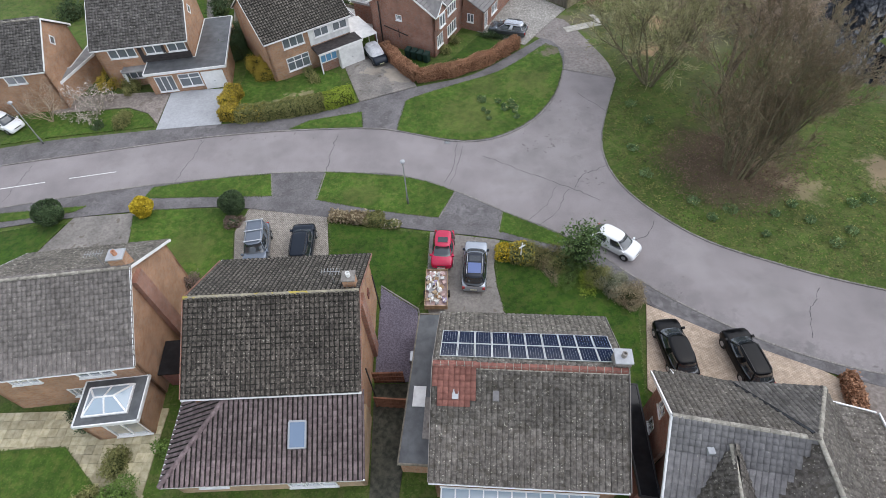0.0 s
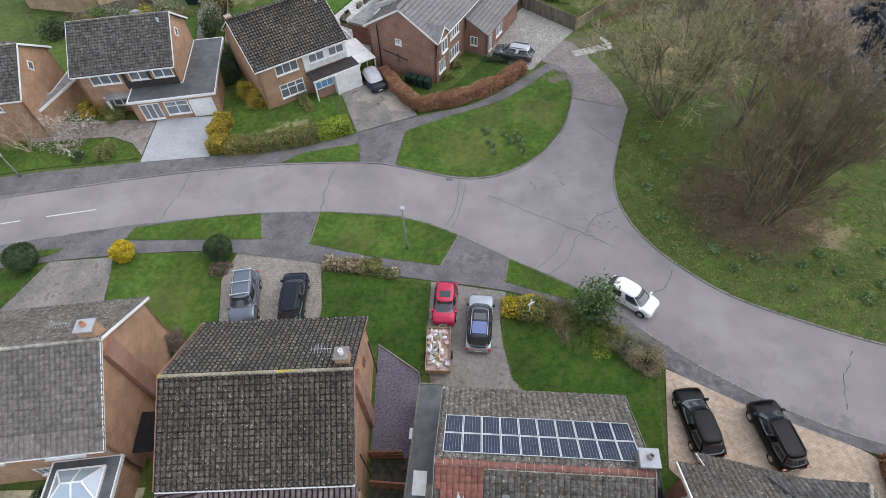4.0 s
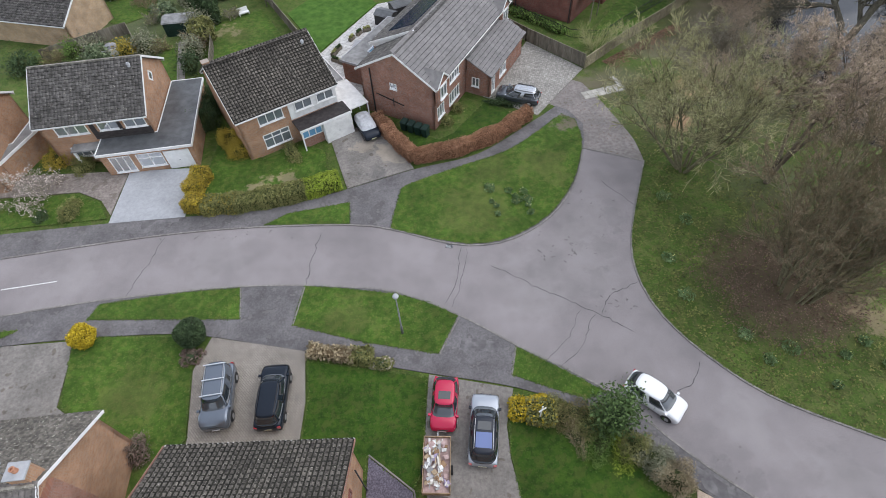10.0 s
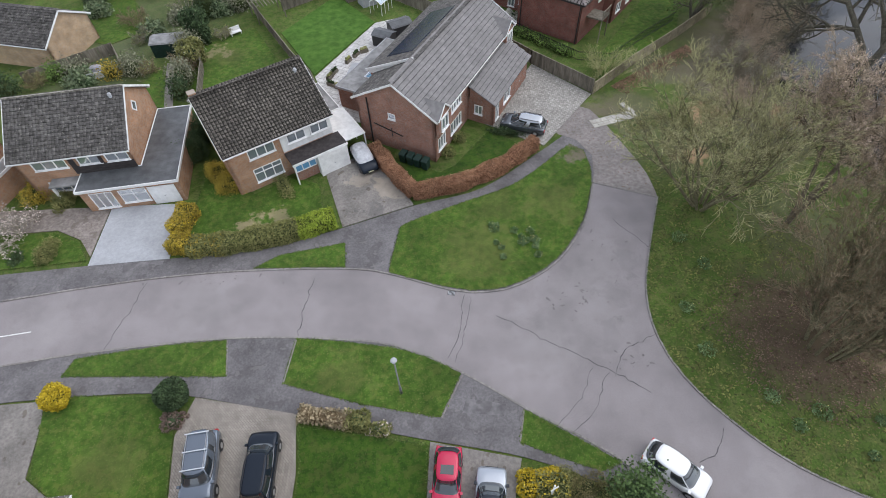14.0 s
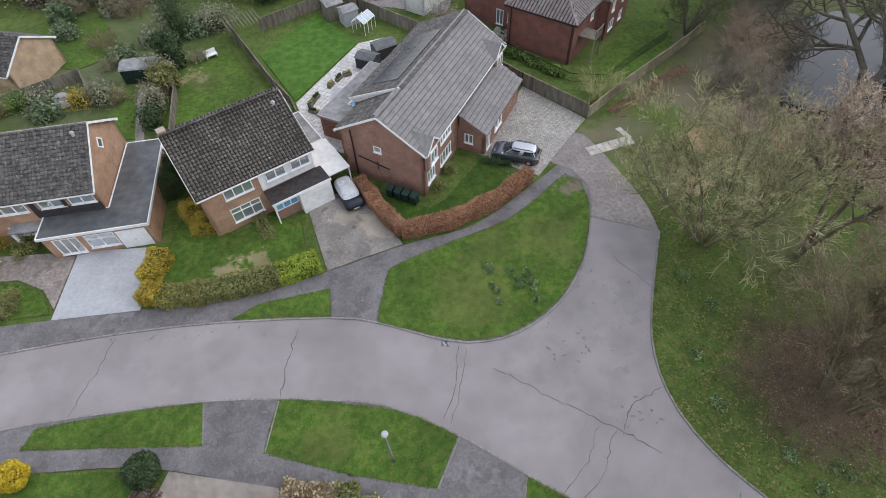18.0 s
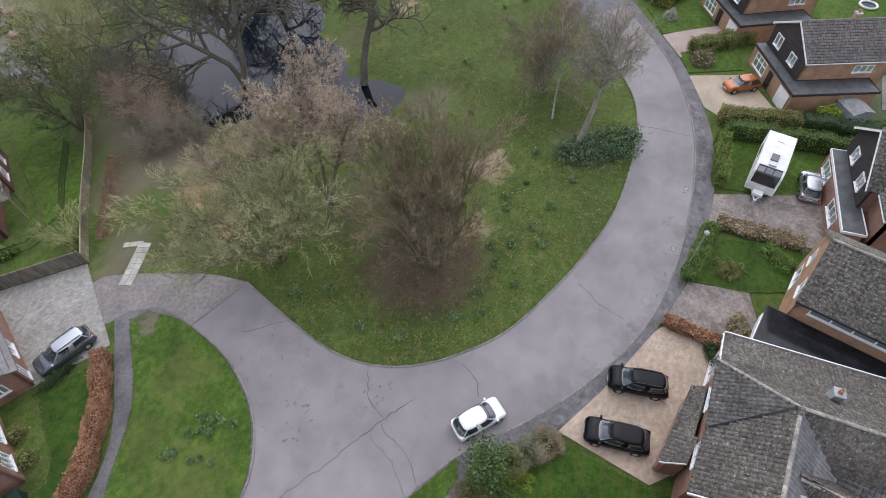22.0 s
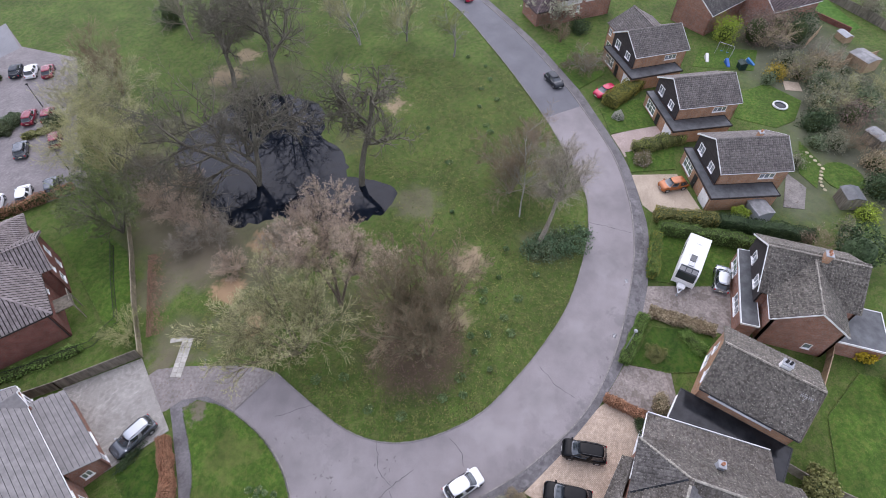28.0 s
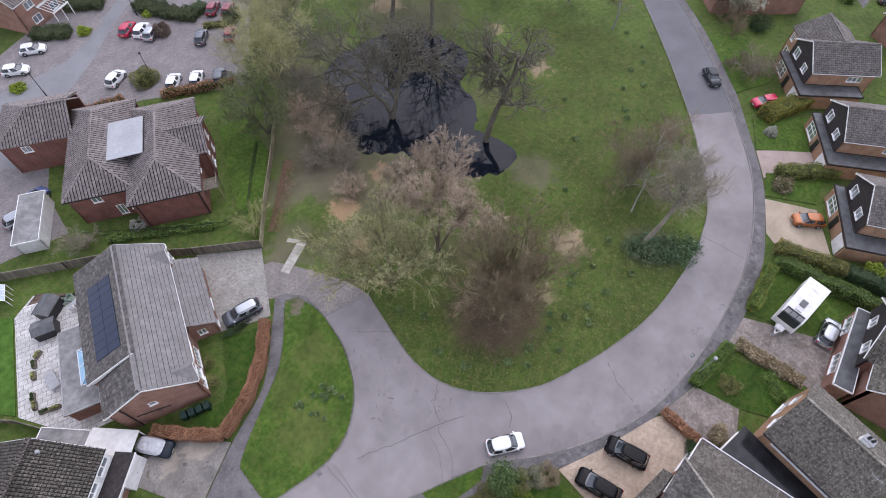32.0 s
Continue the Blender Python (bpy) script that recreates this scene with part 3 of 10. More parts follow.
NORTH = [(-90, 30), (-62, 36.5), (-45.4, 39.7), (-37.4, 41.0), (-30.1, 42.2), (-23.9, 43.0), (-17.3, 43.4), (-9.0, 43.3), (-5.5, 42.7), (-0.3, 40.9), (2.6, 40.6), (5.4, 41.3), (8.7, 43.6), (11.5, 47.6), (13.1, 52.3)]
INNER = [(18.5, 50.2), (16.1, 43.9), (14.9, 39.9), (14.8, 36.3), (15.8, 33.1), (17.9, 30.0), (21.1, 26.9), (25.8, 24.4), (30.5, 22.4), (37.2, 20.4), (45.9, 19.6), (53.0, 20.1), (58.5, 21.8), (69.5, 28.0), (79.8, 35.2), (91.5, 44.3), (104.5, 55.6), (125, 78)]
OUTER = [(-90, 23.5), (-62, 29.8), (-42.3, 33.8), (-34.4, 35.2), (-28.8, 36.1), (-22.0, 36.8), (-17.2, 37.1), (-12.2, 37.0), (-8.9, 36.75), (-4.6, 36.1), (0.3, 33.8), (4.5, 31.1), (10.2, 27.6), (14.2, 23.6), (17.4, 20.8), (22.7, 17.3), (28.2, 15.1), (35.3, 13.8), (44.6, 13.3), (51.3, 13.7), (58.6, 15.2), (66.6, 18.2), (76.0, 23.8), (85.0, 30.0), (96.0, 38.8), (108.0, 50.5), (131, 74)]
north, inner, outer = curve(NORTH), curve(INNER), curve(OUTER)
road = Kit().slab(outer + inner[::-1] + north[::-1], -0.3, 0.012).ob("road", ROAD)
tagged(road, "worn grey asphalt road with dark tarred cracks", "road", "", "structure")

far_in, far_out = [p for p in inner if p[0] > 73.2], [p for p in outer if p[0] > 77.6]
Kit().slab([(77.2, 24.9)] + far_out + far_in[::-1] + [(72.7, 29.7)], 0.0, 0.0165).ob("resurfaced_stretch", FARROAD, road, "newer dark grey asphalt")

PLOTS = [(-90, 21.0), (-62, 27.2), (-41, 31.3), (-34, 32.3), (-28.6, 32.7), (-20.4, 32.8), (-11.2, 31.0), (-2.0, 29.1), (4.0, 27.9), (9.0, 26.0), (11.5, 24.2), (14.4, 21.2), (18.8, 18.4), (25.2, 15.2), (26.8, 14.6), (31.7, 13.0), (40.7, 11.4), (50.8, 11.7), (57.2, 13.2), (65.7, 16.2), (75.2, 21.6), (84.0, 27.2), (95.5, 36.5), (109.5, 50), (134, 74)]
kerb_top = 0.10
pav = Kit().slab(outer + curve(PLOTS)[::-1], -0.2, 0.075).ob("pavement", PATH_TAR)
tagged(pav, "grey asphalt pavement with patched dark strips", "pavement", "", "structure")
NBACK = [(-90, 33.5), (-62, 39.6), (-46.8, 42.4), (-41.2, 43.4), (-31.1, 44.4), (-24.1, 44.9), (-16.3, 45.6), (-10.0, 47.6), (-3.4, 50.1), (2.8, 52.0), (8.4, 56.4), (9.6, 57.4)]
npav = Kit().slab(north + [(13.4, 53.5), (13.7, 56), (12.6, 58.2), (11.4, 59.0)] + curve(NBACK)[::-1], -0.2, 0.07).ob("pavement", PATH_TAR)
tagged(npav, "grey asphalt footpath past hedges and green", "pavement", "", "structure")
lane = Kit().slab(curve([(13.1, 52.3), (13.6, 55.5), (12.3, 58.4), (10.2, 60.2), (13.8, 63.6), (15.5, 61.6), (17.0, 57.5), (18.3, 53.2), (18.5, 50.2)]), -0.2, 0.022).ob("road", LEAFY)
tagged(lane, "leaf-strewn asphalt lane end with a pale kerb line", "lane", "", "structure")

# kerb stones: single ones along the stretch that the eye passes nearest
kerb = thing("kerb", Matrix.Identity(4), "weathered concrete kerb stones along the road", "kerb", "", "structure")
rest = Kit()
count = 0
stone = Kit().box(0, -0.065, -0.15, 0.9, 0.065, kerb_top).ob("kerb_stone", KERB, kerb)
for line, side in ((north, 1), (inner, -1), (outer, -1)):
    pts = [Vector(p) for p in line]
    for a, b in zip(pts, pts[1:]):
        d = b - a
        n = max(1, round(d.length / 0.92))
        for k in range(n):
            p = a + d * (k / n)
            q = pose(p.x, p.y, 0, 0, 0, math.degrees(math.atan2(d.y, d.x)))
            if -22 < p.x < 34 and count < 290:
                count += 1
                o = new("kerb_stone", stone.data)
                o.parent = kerb
                o.matrix_basis = q @ Matrix.Diagonal((d.length / n * 0.99 / 0.9, 1, 1, 1))
            else:
                q = q @ Matrix.Diagonal((d.length / n * 0.99 / 0.9, 1, 1, 1))
                vs = [q @ Vector(c) for c in ((0, -0.065, -0.15), (0.9, -0.065, -0.15), (0.9, 0.065, -0.15), (0, 0.065, -0.15), (0, -0.065, kerb_top), (0.9, -0.065, kerb_top), (0.9, 0.065, kerb_top), (0, 0.065, kerb_top))]
                rest.hexa(vs)
stone.matrix_basis = pose(13.15, 52.3, -0.04, 0, 0, -22)
tagged(rest.ob("kerb_stones", KERB, kerb), "", "", "", "stuff")
endk = Kit().beam((13.1, 52.3, 0.02), (18.5, 50.2, 0.02), 0.13, 0.05).ob("edging", KERB, lane)

rng = random.Random(5)


def crack(parent, pts, w=0.05, z=0.013, wob=0.12, step=0.35):
    p = [Vector(a) for a in pts]
    out = []
    for a, b in zip(p, p[1:]):
        n = max(2, int((b - a).length / step))
        out += [a + (b - a) * (k / n) + Vector((rng.uniform(-wob, wob), rng.uniform(-wob, wob))) for k in range(n)]
    out.append(p[-1])
    k = Kit()
    for a, b in zip(out, out[1:]):
        d = (b - a).normalized()
        s = Vector((-d.y, d.x)) * w * rng.uniform(0.3, 0.75)
        k.slab([a - s - d * 0.02, b - s + d * 0.02, b + s + d * 0.02, a + s - d * 0.02], z, z + 0.003)
    return k.ob("crack", CRACK, parent)


for pts, w in (([(-11.5, 42.4), (-11.9, 40), (-12.0, 37.2)], .05), ([(-25.3, 42.6), (-26.0, 39), (-26.6, 36.5)], .045), ([(-42.0, 39.6), (-42.6, 34.6)], .04), ([(0.6, 40.3), (0.2, 37), (-.7, 35)], .04), ([(1.2, 40.2), (.5, 36.5), (-.2, 34.6)], .04),
                ([(3.2, 38.4), (7.2, 35.8), (11.0, 33.6), (13.2, 32.0)], .06), ([(11.0, 33.4), (12.2, 35.3), (14.6, 36.4)], .05), ([(9.6, 34), (8.2, 31.4), (6.6, 29.9)], .04), ([(10.6, 33.5), (9.0, 30.6), (7.4, 29.4)], .04),
                ([(17.3, 29.3), (16.4, 27.9), (15.1, 27.3)], .05), ([(28.0, 21.9), (26.4, 20.0), (25.6, 17.8)], .05), ([(51.6, 19.8), (51.3, 14)], .06), ([(14.0, 47.8), (15.4, 45.8), (16.2, 44.6)], .05), ([(76.0, 33.0), (79.5, 26.6)], .05)):
    crack(road, pts, w)
prg = random.Random(31)
for cx_, cy_, sx_, sy_, n_ in ((9.4, 39.6, 2.4, 1.5, 26), (12.6, 34.6, 1.4, 1.0, 12), (12.4, 45.5, 1.6, 3.0, 14), (-20, 42.4, 4.0, 0.4, 12), (16.0, 22.6, 2.5, 0.9, 12), (30, 15.0, 6.0, 0.4, 14), (48, 13.9, 6.0, 0.3, 10), (15.6, 56.0, 1.4, 3.0, 16)):
    for i in range(n_):
        px_, py_, r_ = prg.gauss(cx_, sx_ * 0.6), prg.gauss(cy_, sy_ * 0.6), prg.uniform(0.03, 0.11)
        st_ = prg.uniform(1.0, 3.4)
        an_ = prg.uniform(0, math.pi)
        q_ = [(math.cos(t_) * r_ * st_ * prg.uniform(0.6, 1.1), math.sin(t_) * r_ * prg.uniform(0.6, 1.1)) for t_ in np.linspace(0, 2 * math.pi, 8)[:-1]]
        Kit().slab([(px_ + a_ * math.cos(an_) - b_ * math.sin(an_), py_ + a_ * math.sin(an_) + b_ * math.cos(an_)) for a_, b_ in q_], 0.0125 if py_ < 52 else 0.0225, 0.0155 if py_ < 52 else 0.0255).ob("worn_spot", SPOT, road if py_ < 52 else lane)
for a, b in (((-43.7, 36.4), (-39.6, 37.1)), ((-37.4, 37.5), (-33.0, 38.2)), ((-50.5, 35.0), (-46.2, 35.9))):
    Kit().beam((*a, 0.0145), (*b, 0.0145), 0.11, 0.004).ob("lane_line", LINE, road)
for x, y, a in ((-0.3, 40.6, -10), (-1.9, 34.4, -25), (43.0, 13.9, 2), (34.6, 14.5, -8)):
    g = Kit()
    g.box(-0.3, -0.2, 0.0, 0.3, 0.2, 0.006)
    o = g.ob("drain_grate", IRON, road)
    bars = Kit()
    for k in range(6):
        bars.box(-0.26 + k * 0.095, -0.17, 0.006, -0.22 + k * 0.095, 0.17, 0.016)
    o.matrix_basis = pose(x, y, 0.012, 0, 0, a)
    bars.ob("grate_bars", METAL, o)

# dark repair strips along the eastern pavement and drive crossings
for pts in ([(14.6, 22.6), (17.6, 20.2), (19.8, 18.7), (18.9, 18.3), (15.0, 21.0)], [(20.3, 18.4), (24.6, 16.1), (24.0, 15.9), (19.4, 18.1)], [(27.2, 15.2), (33, 13.8), (38, 13.3), (38, 12.4), (32, 13.0), (27.1, 14.6)], [(39, 13.2), (50, 13.2), (58, 14.8), (58, 13.9), (50, 12.2), (39, 12.0)],
            [(-28.0, 44.6), (-27.6, 43.0), (-26.8, 43.1), (-26.9, 44.0), (-24.6, 44.3), (-24.6, 44.7)], [(0.5, 31.9), (3.2, 31.4), (3.0, 30.6), (0.2, 30.9)]):
    Kit().slab(pts, 0.07, 0.079).ob("patch", PATCH, pav if pts[0][0] > 0 else npav)
Kit().slab([(-16.6, 36.9), (-12.6, 36.8), (-12.7, 33.3), (-11.9, 31.4), (-18.3, 32.6), (-16.4, 33.9)], 0.07, 0.081).ob("crossing", PATH_TAR, pav)

# pale edging strips where crossings meet the verges
for a, b in (((-12.45, 33.4), (-12.05, 36.8)), ((-17.3, 36.9), (-16.7, 34.1)), ((0.3, 33.6), (-1.2, 30.6)), ((4.4, 31.0), (3.9, 28.8))):
    Kit().beam((*a, 0.06), (*b, 0.06), 0.10, 0.10).ob("edging", OLDCON, pav)

Kit().beam((-5.9, 23.5, 0.1), (-2.9, 21.25, 0.1), 0.10, 0.10).beam((-2.9, 21.25, 0.1), (-2.5, 19.0, 0.1), 0.10, 0.10).ob("edging", OLDCON, pav)

# lawns, verges, drives
PLOTS_LIST = (
    ("verge", LAWN, 0.095, "mown grass verge between road and path", [(-28.9, 34.35), (-28.4, 35.75), (-22, 36.65), (-17.35, 36.95), (-16.7, 34.0), (-21.2, 34.15)]),
    ("verge", LAWN, 0.095, "mown grass verge round a lamp post", [(-12.1, 36.9), (-8.9, 36.6), (-4.6, 35.9), (-2.0, 35.0), (0.2, 33.75), (-1.3, 30.6), (-6.8, 31.7), (-12.5, 33.35)]),
    ("verge", LAWN, 0.095, "narrow mown grass verge beside the road", [(4.4, 31.0), (7.2, 29.3), (10.2, 27.4), (8.9, 26.9), (6.9, 27.6), (3.9, 28.8)]),
    ("verge", LAWN, 0.095, "mown grass verge below the hedge", [(-16.7, 43.6), (-14.7, 44.9), (-9.3, 46.0), (-9.05, 43.45), (-12.5, 43.55)]),
    ("verge", LAWN, 0.095, "grass verge far along the road", [(-62, 33), (-42, 31.9), (-35, 32.9), (-34.0, 33.6), (-42.3, 33.0), (-62, 29.0)][::-1]),
    ("lawn", LAWN, 0.11, "rounded grass green beside the junction with daffodils", curve([(-5.4, 42.8), (-5.0, 45.4), (-4.6, 47.6), (0.1, 49.9), (5.5, 52.2), (9.3, 55.3), (11.8, 57.6), (13.0, 56.6), (13.2, 54.6), (12.9, 52.2), (11.3, 47.7), (8.6, 43.8), (5.3, 41.5), (2.6, 40.8), (-0.3, 41.1), (-5.4, 42.8)])[:-1]),
    ("lawn", LAWN, 0.10, "mown front lawn edged by rounded shrubs", [(-29.1, 32.1), (-27.3, 32.8), (-20.4, 32.6), (-19.3, 29.8), (-18.3, 24.8), (-19.4, 23.2), (-25.3, 25.6), (-27.9, 27.3)]),
    ("lawn", LUSH, 0.10, "mown front lawn beside a paved drive", [(-44, 30.2), (-37.0, 31.5), (-35.0, 31.6), (-37.5, 25), (-44, 23)]),
    ("lawn", LUSH, 0.10, "mown front lawn between two drives", [(-10.9, 30.3), (-2.1, 28.8), (-2.4, 22.3), (-3.0, 21.3), (-6.0, 23.5), (-6.0, 22.0), (-10.5, 22.0), (-10.4, 27.2)]),
    ("lawn", LUSH, 0.10, "curved front lawn behind a shrub border", [(3.5, 26.4), (6, 26.0), (10.4, 24.3), (13.9, 21.2), (12.7, 14.3), (12.5, 5), (9.3, 5), (9.8, 17.2), (5, 18.6), (3.7, 20.7), (3.3, 23.5)]),
    ("lawn", LAWN, 0.10, "front lawn with a magnolia", [(-47, 43.0), (-41, 44.0), (-31.4, 45.0), (-32.8, 47.0), (-35.4, 48.2), (-47, 47.6)]),
    ("lawn", LAWN, 0.10, "front lawn behind a clipped hedge", [(-23.6, 45.9), (-16.3, 46.8), (-11.4, 48.3), (-12.4, 53.2), (-15, 54.2), (-18.4, 52.2), (-23.6, 56)]),
    ("lawn", LUSH, 0.10, "small shaded front lawn inside a beech hedge", [(-2.4, 52.0), (2.4, 53.4), (7.6, 57.4), (4.0, 60.2), (0.4, 55.2), (-1.0, 54.3), (-5.2, 56.2), (-4.0, 53.2)]),
    ("lawn", STRIPED, 0.10, "bright striped back lawn", [(-20.8, 80.4), (-15.3, 71.0), (-9.1, 82.2), (-14.9, 89.5)]),
    ("lawn", LAWN, 0.06, "back garden lawn with shrubs", [(-29.0, 67.5), (-21.1, 70.0), (-20.4, 74.6), (-24.4, 82), (-30.1, 78.4)]),
    ("lawn", LAWN, 0.06, "narrow back lawn beside a path", [(-36.6, 66.0), (-34.1, 74.1), (-32.7, 71.0), (-31.0, 66.0)]),
    ("path", OLDCON, 0.07, "narrow grey garden path", [(-33.6, 74.6), (-32.7, 74.4), (-31.4, 69.5), (-30.0, 65.0), (-30.9, 64.8), (-32.2, 69.2)]),
    ("lawn", LAWN, 0.06, "long back lawn among shrubs", [(-53.1, 88.1), (-49, 81.6), (-42.5, 79.2), (-37.9, 82.8), (-44.1, 92)]),
    ("road", PATH_TAR, 0.03, "grey road between far gardens", [(124.6, 14.0), (119.4, 14.4), (126, 19), (137, 25), (156, 34), (156, -4), (138.4, 7.4)]),
    ("lawn", LAWN, 0.135, "small walled back lawn beside a patio", [(-30.1, 11.3), (-26.3, 11.4), (-24.4, 9.8), (-21.3, 7.0), (-21, 2), (-34, 2), (-34, 11.1)]),
    ("lawn", LUSH, 0.10, "front lawn inside a clipped hedge", [(37.2, 10.4), (31.4, 12.4), (31.6, 8.4), (32.8, 4.8), (38.4, 3.2)]),
    ("lawn", LAWN, 0.10, "shaded lawn beside the caravan", [(44.0, 10.6), (52.6, 10.6), (53.4, 0.5), (46, 1.5), (44.6, 6)]),
    ("lawn", LAWN, 0.10, "front lawn with shrubs", [(63.4, 15.2), (67.6, 16.4), (72.2, 9.2), (66, 8.9)]),
    ("lawn", LAWN, 0.10, "front lawn with a pampas clump", [(71.5, 19.0), (77.6, 21.6), (83.2, 14.5), (76, 11.8)]),
    ("lawn", LAWN, 0.10, "front lawn with a weeping tree", [(82, 25.8), (94, 35), (97, 29), (88, 22)]),
    ("lawn", LAWN, 0.06, "back garden lawn with a ring pond", [(89.5, -1.0), (81.8, 0.2), (81.0, -6.4), (84, -9.4), (90, -11), (93.6, -5.5)]),
    ("lawn", LAWN, 0.06, "back lawn with play equipment", [(95.3, 7.0), (102.6, 5.7), (104.5, -4.6), (97.1, -3.6)]),
    ("lawn", STRIPED, 0.06, "long bright back lawn above a retaining wall", [(122.8, -15.4), (131.7, -16.3), (129.7, -19.8), (119.4, -24.6), (116.8, -22.2)]),
    ("lawn", LAWN, 0.06, "strip of lawn beside stepping stones", [(78.7, -9.5), (74.0, -12.2), (68.0, -11.0), (70.8, -8.8)]),
    ("patio", OLDCON, 0.07, "grey paved back patio", [(70.2, -7.0), (67.7, -9.5), (63.0, -8.8), (62.6, -6.0)]),
    ("patio", BUFF, 0.06, "pale gravel patch among shrubs", [(92.6, -8.6), (95.4, -8.4), (95.6, -11.0), (93, -11.4)]),
    ("lawn", LAWN, 0.10, "round back garden lawn", [(71.8 + 3.2 * math.cos(k * 0.35), -14.9 + 3.0 * math.sin(k * 0.35)) for k in range(18)]),
    ("lawn", LAWN, 0.10, "large plain mown back lawn", [(21.5, -8.2), (31.5, -8), (38, -12), (38, -26), (18, -26)]),
    ("lawn", LAWN, 0.10, "grass strip behind the flats", [(16.5, 67.2), (18.2, 73.5), (27, 87.5), (31, 86), (28, 77.5)]),
    ("drive", BLOCK, 0.09, "herringbone block paved drive", [(-18.5, 32.5), (-11.2, 31.1), (-10.6, 27.2), (-10.6, 21.5), (-18.3, 21.5), (-18.2, 24.8), (-19.2, 29.8)]),
    ("drive", OLDCON, 0.088, "grey paved front drive", [(-34.6, 32.2), (-29.0, 32.5), (-28.2, 27.3), (-25.2, 25.5), (-22.5, 24.3), (-22.5, 22), (-37, 22), (-37.3, 25.5)]),
    ("drive", OLDCON, 0.088, "worn grey asphalt drive", [(-2.0, 29.0), (3.9, 27.8), (3.2, 25.2), (3.3, 23), (3.7, 20.9), (5, 18.7), (-1.2, 17.0), (-2.4, 22.2)]),
    ("drive", SLATE, 0.088, "side yard of plum slate chips", [(-5.9, 23.4), (-3.0, 21.2), (-2.6, 19.0), (-3.0, 15.3), (-5.9, 15.3)]),
    ("drive", GRAVEL, 0.09, "golden block paved drive", [(14.5, 21.0), (18.8, 18.4), (25.2, 15.2), (26.0, 14.6), (25.2, 9.8), (14.4, 12.6), (12.9, 14.3)]),
    ("drive", PINKISH, 0.09, "stained pinkish grey drive", [(26.9, 14.5), (31.2, 13.0), (31.7, 8.0), (28.5, 7.2), (25.8, 9.9)]),
    ("drive", PINKISH, 0.09, "pinkish worn tarmac drive", [(42.9, 11.3), (38.6, 11.6), (38.6, 2), (39, 0), (48.8, -0.2), (46, 1.8), (44.6, 6)]),
    ("drive", BUFF, 0.09, "buff coloured gravel drive", [(62.8, 15.0), (57.0, 13.0), (55.9, 11.5), (57.2, 4.4), (65, 8.6)]),
    ("drive", PINKPAVE, 0.09, "pink paved front drive", [(66.6, 16.4), (71.2, 19.0), (76.2, 12.4), (71.2, 9.2)]),
    ("drive", PALE, 0.09, "new pale concrete drive", [(-31.0, 44.4), (-24.2, 44.9), (-24.8, 51.3), (-31.4, 51.2)]),
    ("drive", PINKISH, 0.085, "paved path to a porch", [(-31.2, 45.4), (-32.8, 47.3), (-35.4, 48.5), (-44, 48.0), (-44, 51), (-31.5, 51.2)]),
    ("drive", OLDCON, 0.09, "cracked grey concrete drive", [(-9.7, 47.8), (-3.5, 50.2), (-4.6, 52.5), (-8.0, 58), (-12.0, 54.6)]),
    ("drive", RESIN, 0.09, "pale gravel parking court", [(9.7, 71.6), (15.4, 65.6), (9.3, 57.6), (7.9, 58.4), (3.6, 61.3), (6.5, 66)]),
    ("patio", PATIO_SLABS, 0.088, "pale paved back patio", [(-15.2, 70.6), (-12.4, 63.4), (-9, 62), (-0.8, 76), (-6, 83), (-9.0, 82)]),
    ("border", SOIL, 0.097, "dug soil border along the patio fence", [(-7.2, 82.3), (-5.0, 80.9), (-2.2, 78.8), (-1.5, 77.3), (-0.7, 76.4), (-5.6, 82.9)]),
    ("drive", SHADED_MOSSY, 0.085, "mossy paved side passage coloured dark for shade", [(-5.9, 15.2), (-3.0, 15.2), (-3.9, 8), (-3.6, 2), (-5.6, 2)]),
    ("car_park", paving("car_park_blocks", (0.225, 0.205, 0.203), (0.275, 0.252, 0.248), (0.19, 0.172, 0.17), 0.5, 0.25, 20), 0.02, "brown block paved car park", [(-10, 92), (2, 88), (4, 96), (12, 108), (24, 101.5), (36.2, 90.6), (44, 99), (49, 104), (56, 110), (64, 117), (64, 130), (70, 140), (52, 142), (22, 132), (4, 126), (-12, 112)]),
    ("car_park", surface("service_road", (0.195, 0.197, 0.205), (0.245, 0.247, 0.255), 6.0, 0.9, 0.1, 0.2, 0.3, 30), 0.027, "grey asphalt service road", [(4, 104), (12.5, 108.5), (17.5, 112.5), (24.5, 116.2), (31.6, 121.2), (38.5, 125.4), (47.8, 129.0), (56.5, 131.6), (63.5, 130.0), (70, 140), (52, 138), (44.0, 132.8), (35.5, 126.6), (28.2, 122.0), (22.4, 119.8), (15.2, 120.2), (8, 122), (-4, 116)]),
)
for nm, mt, top, lab, pts in PLOTS_LIST:
    tagged(Kit().slab(pts, -0.15, top).ob(nm, mt), lab, "drive" if nm == "drive" else nm.replace("_", " "), "", "structure")



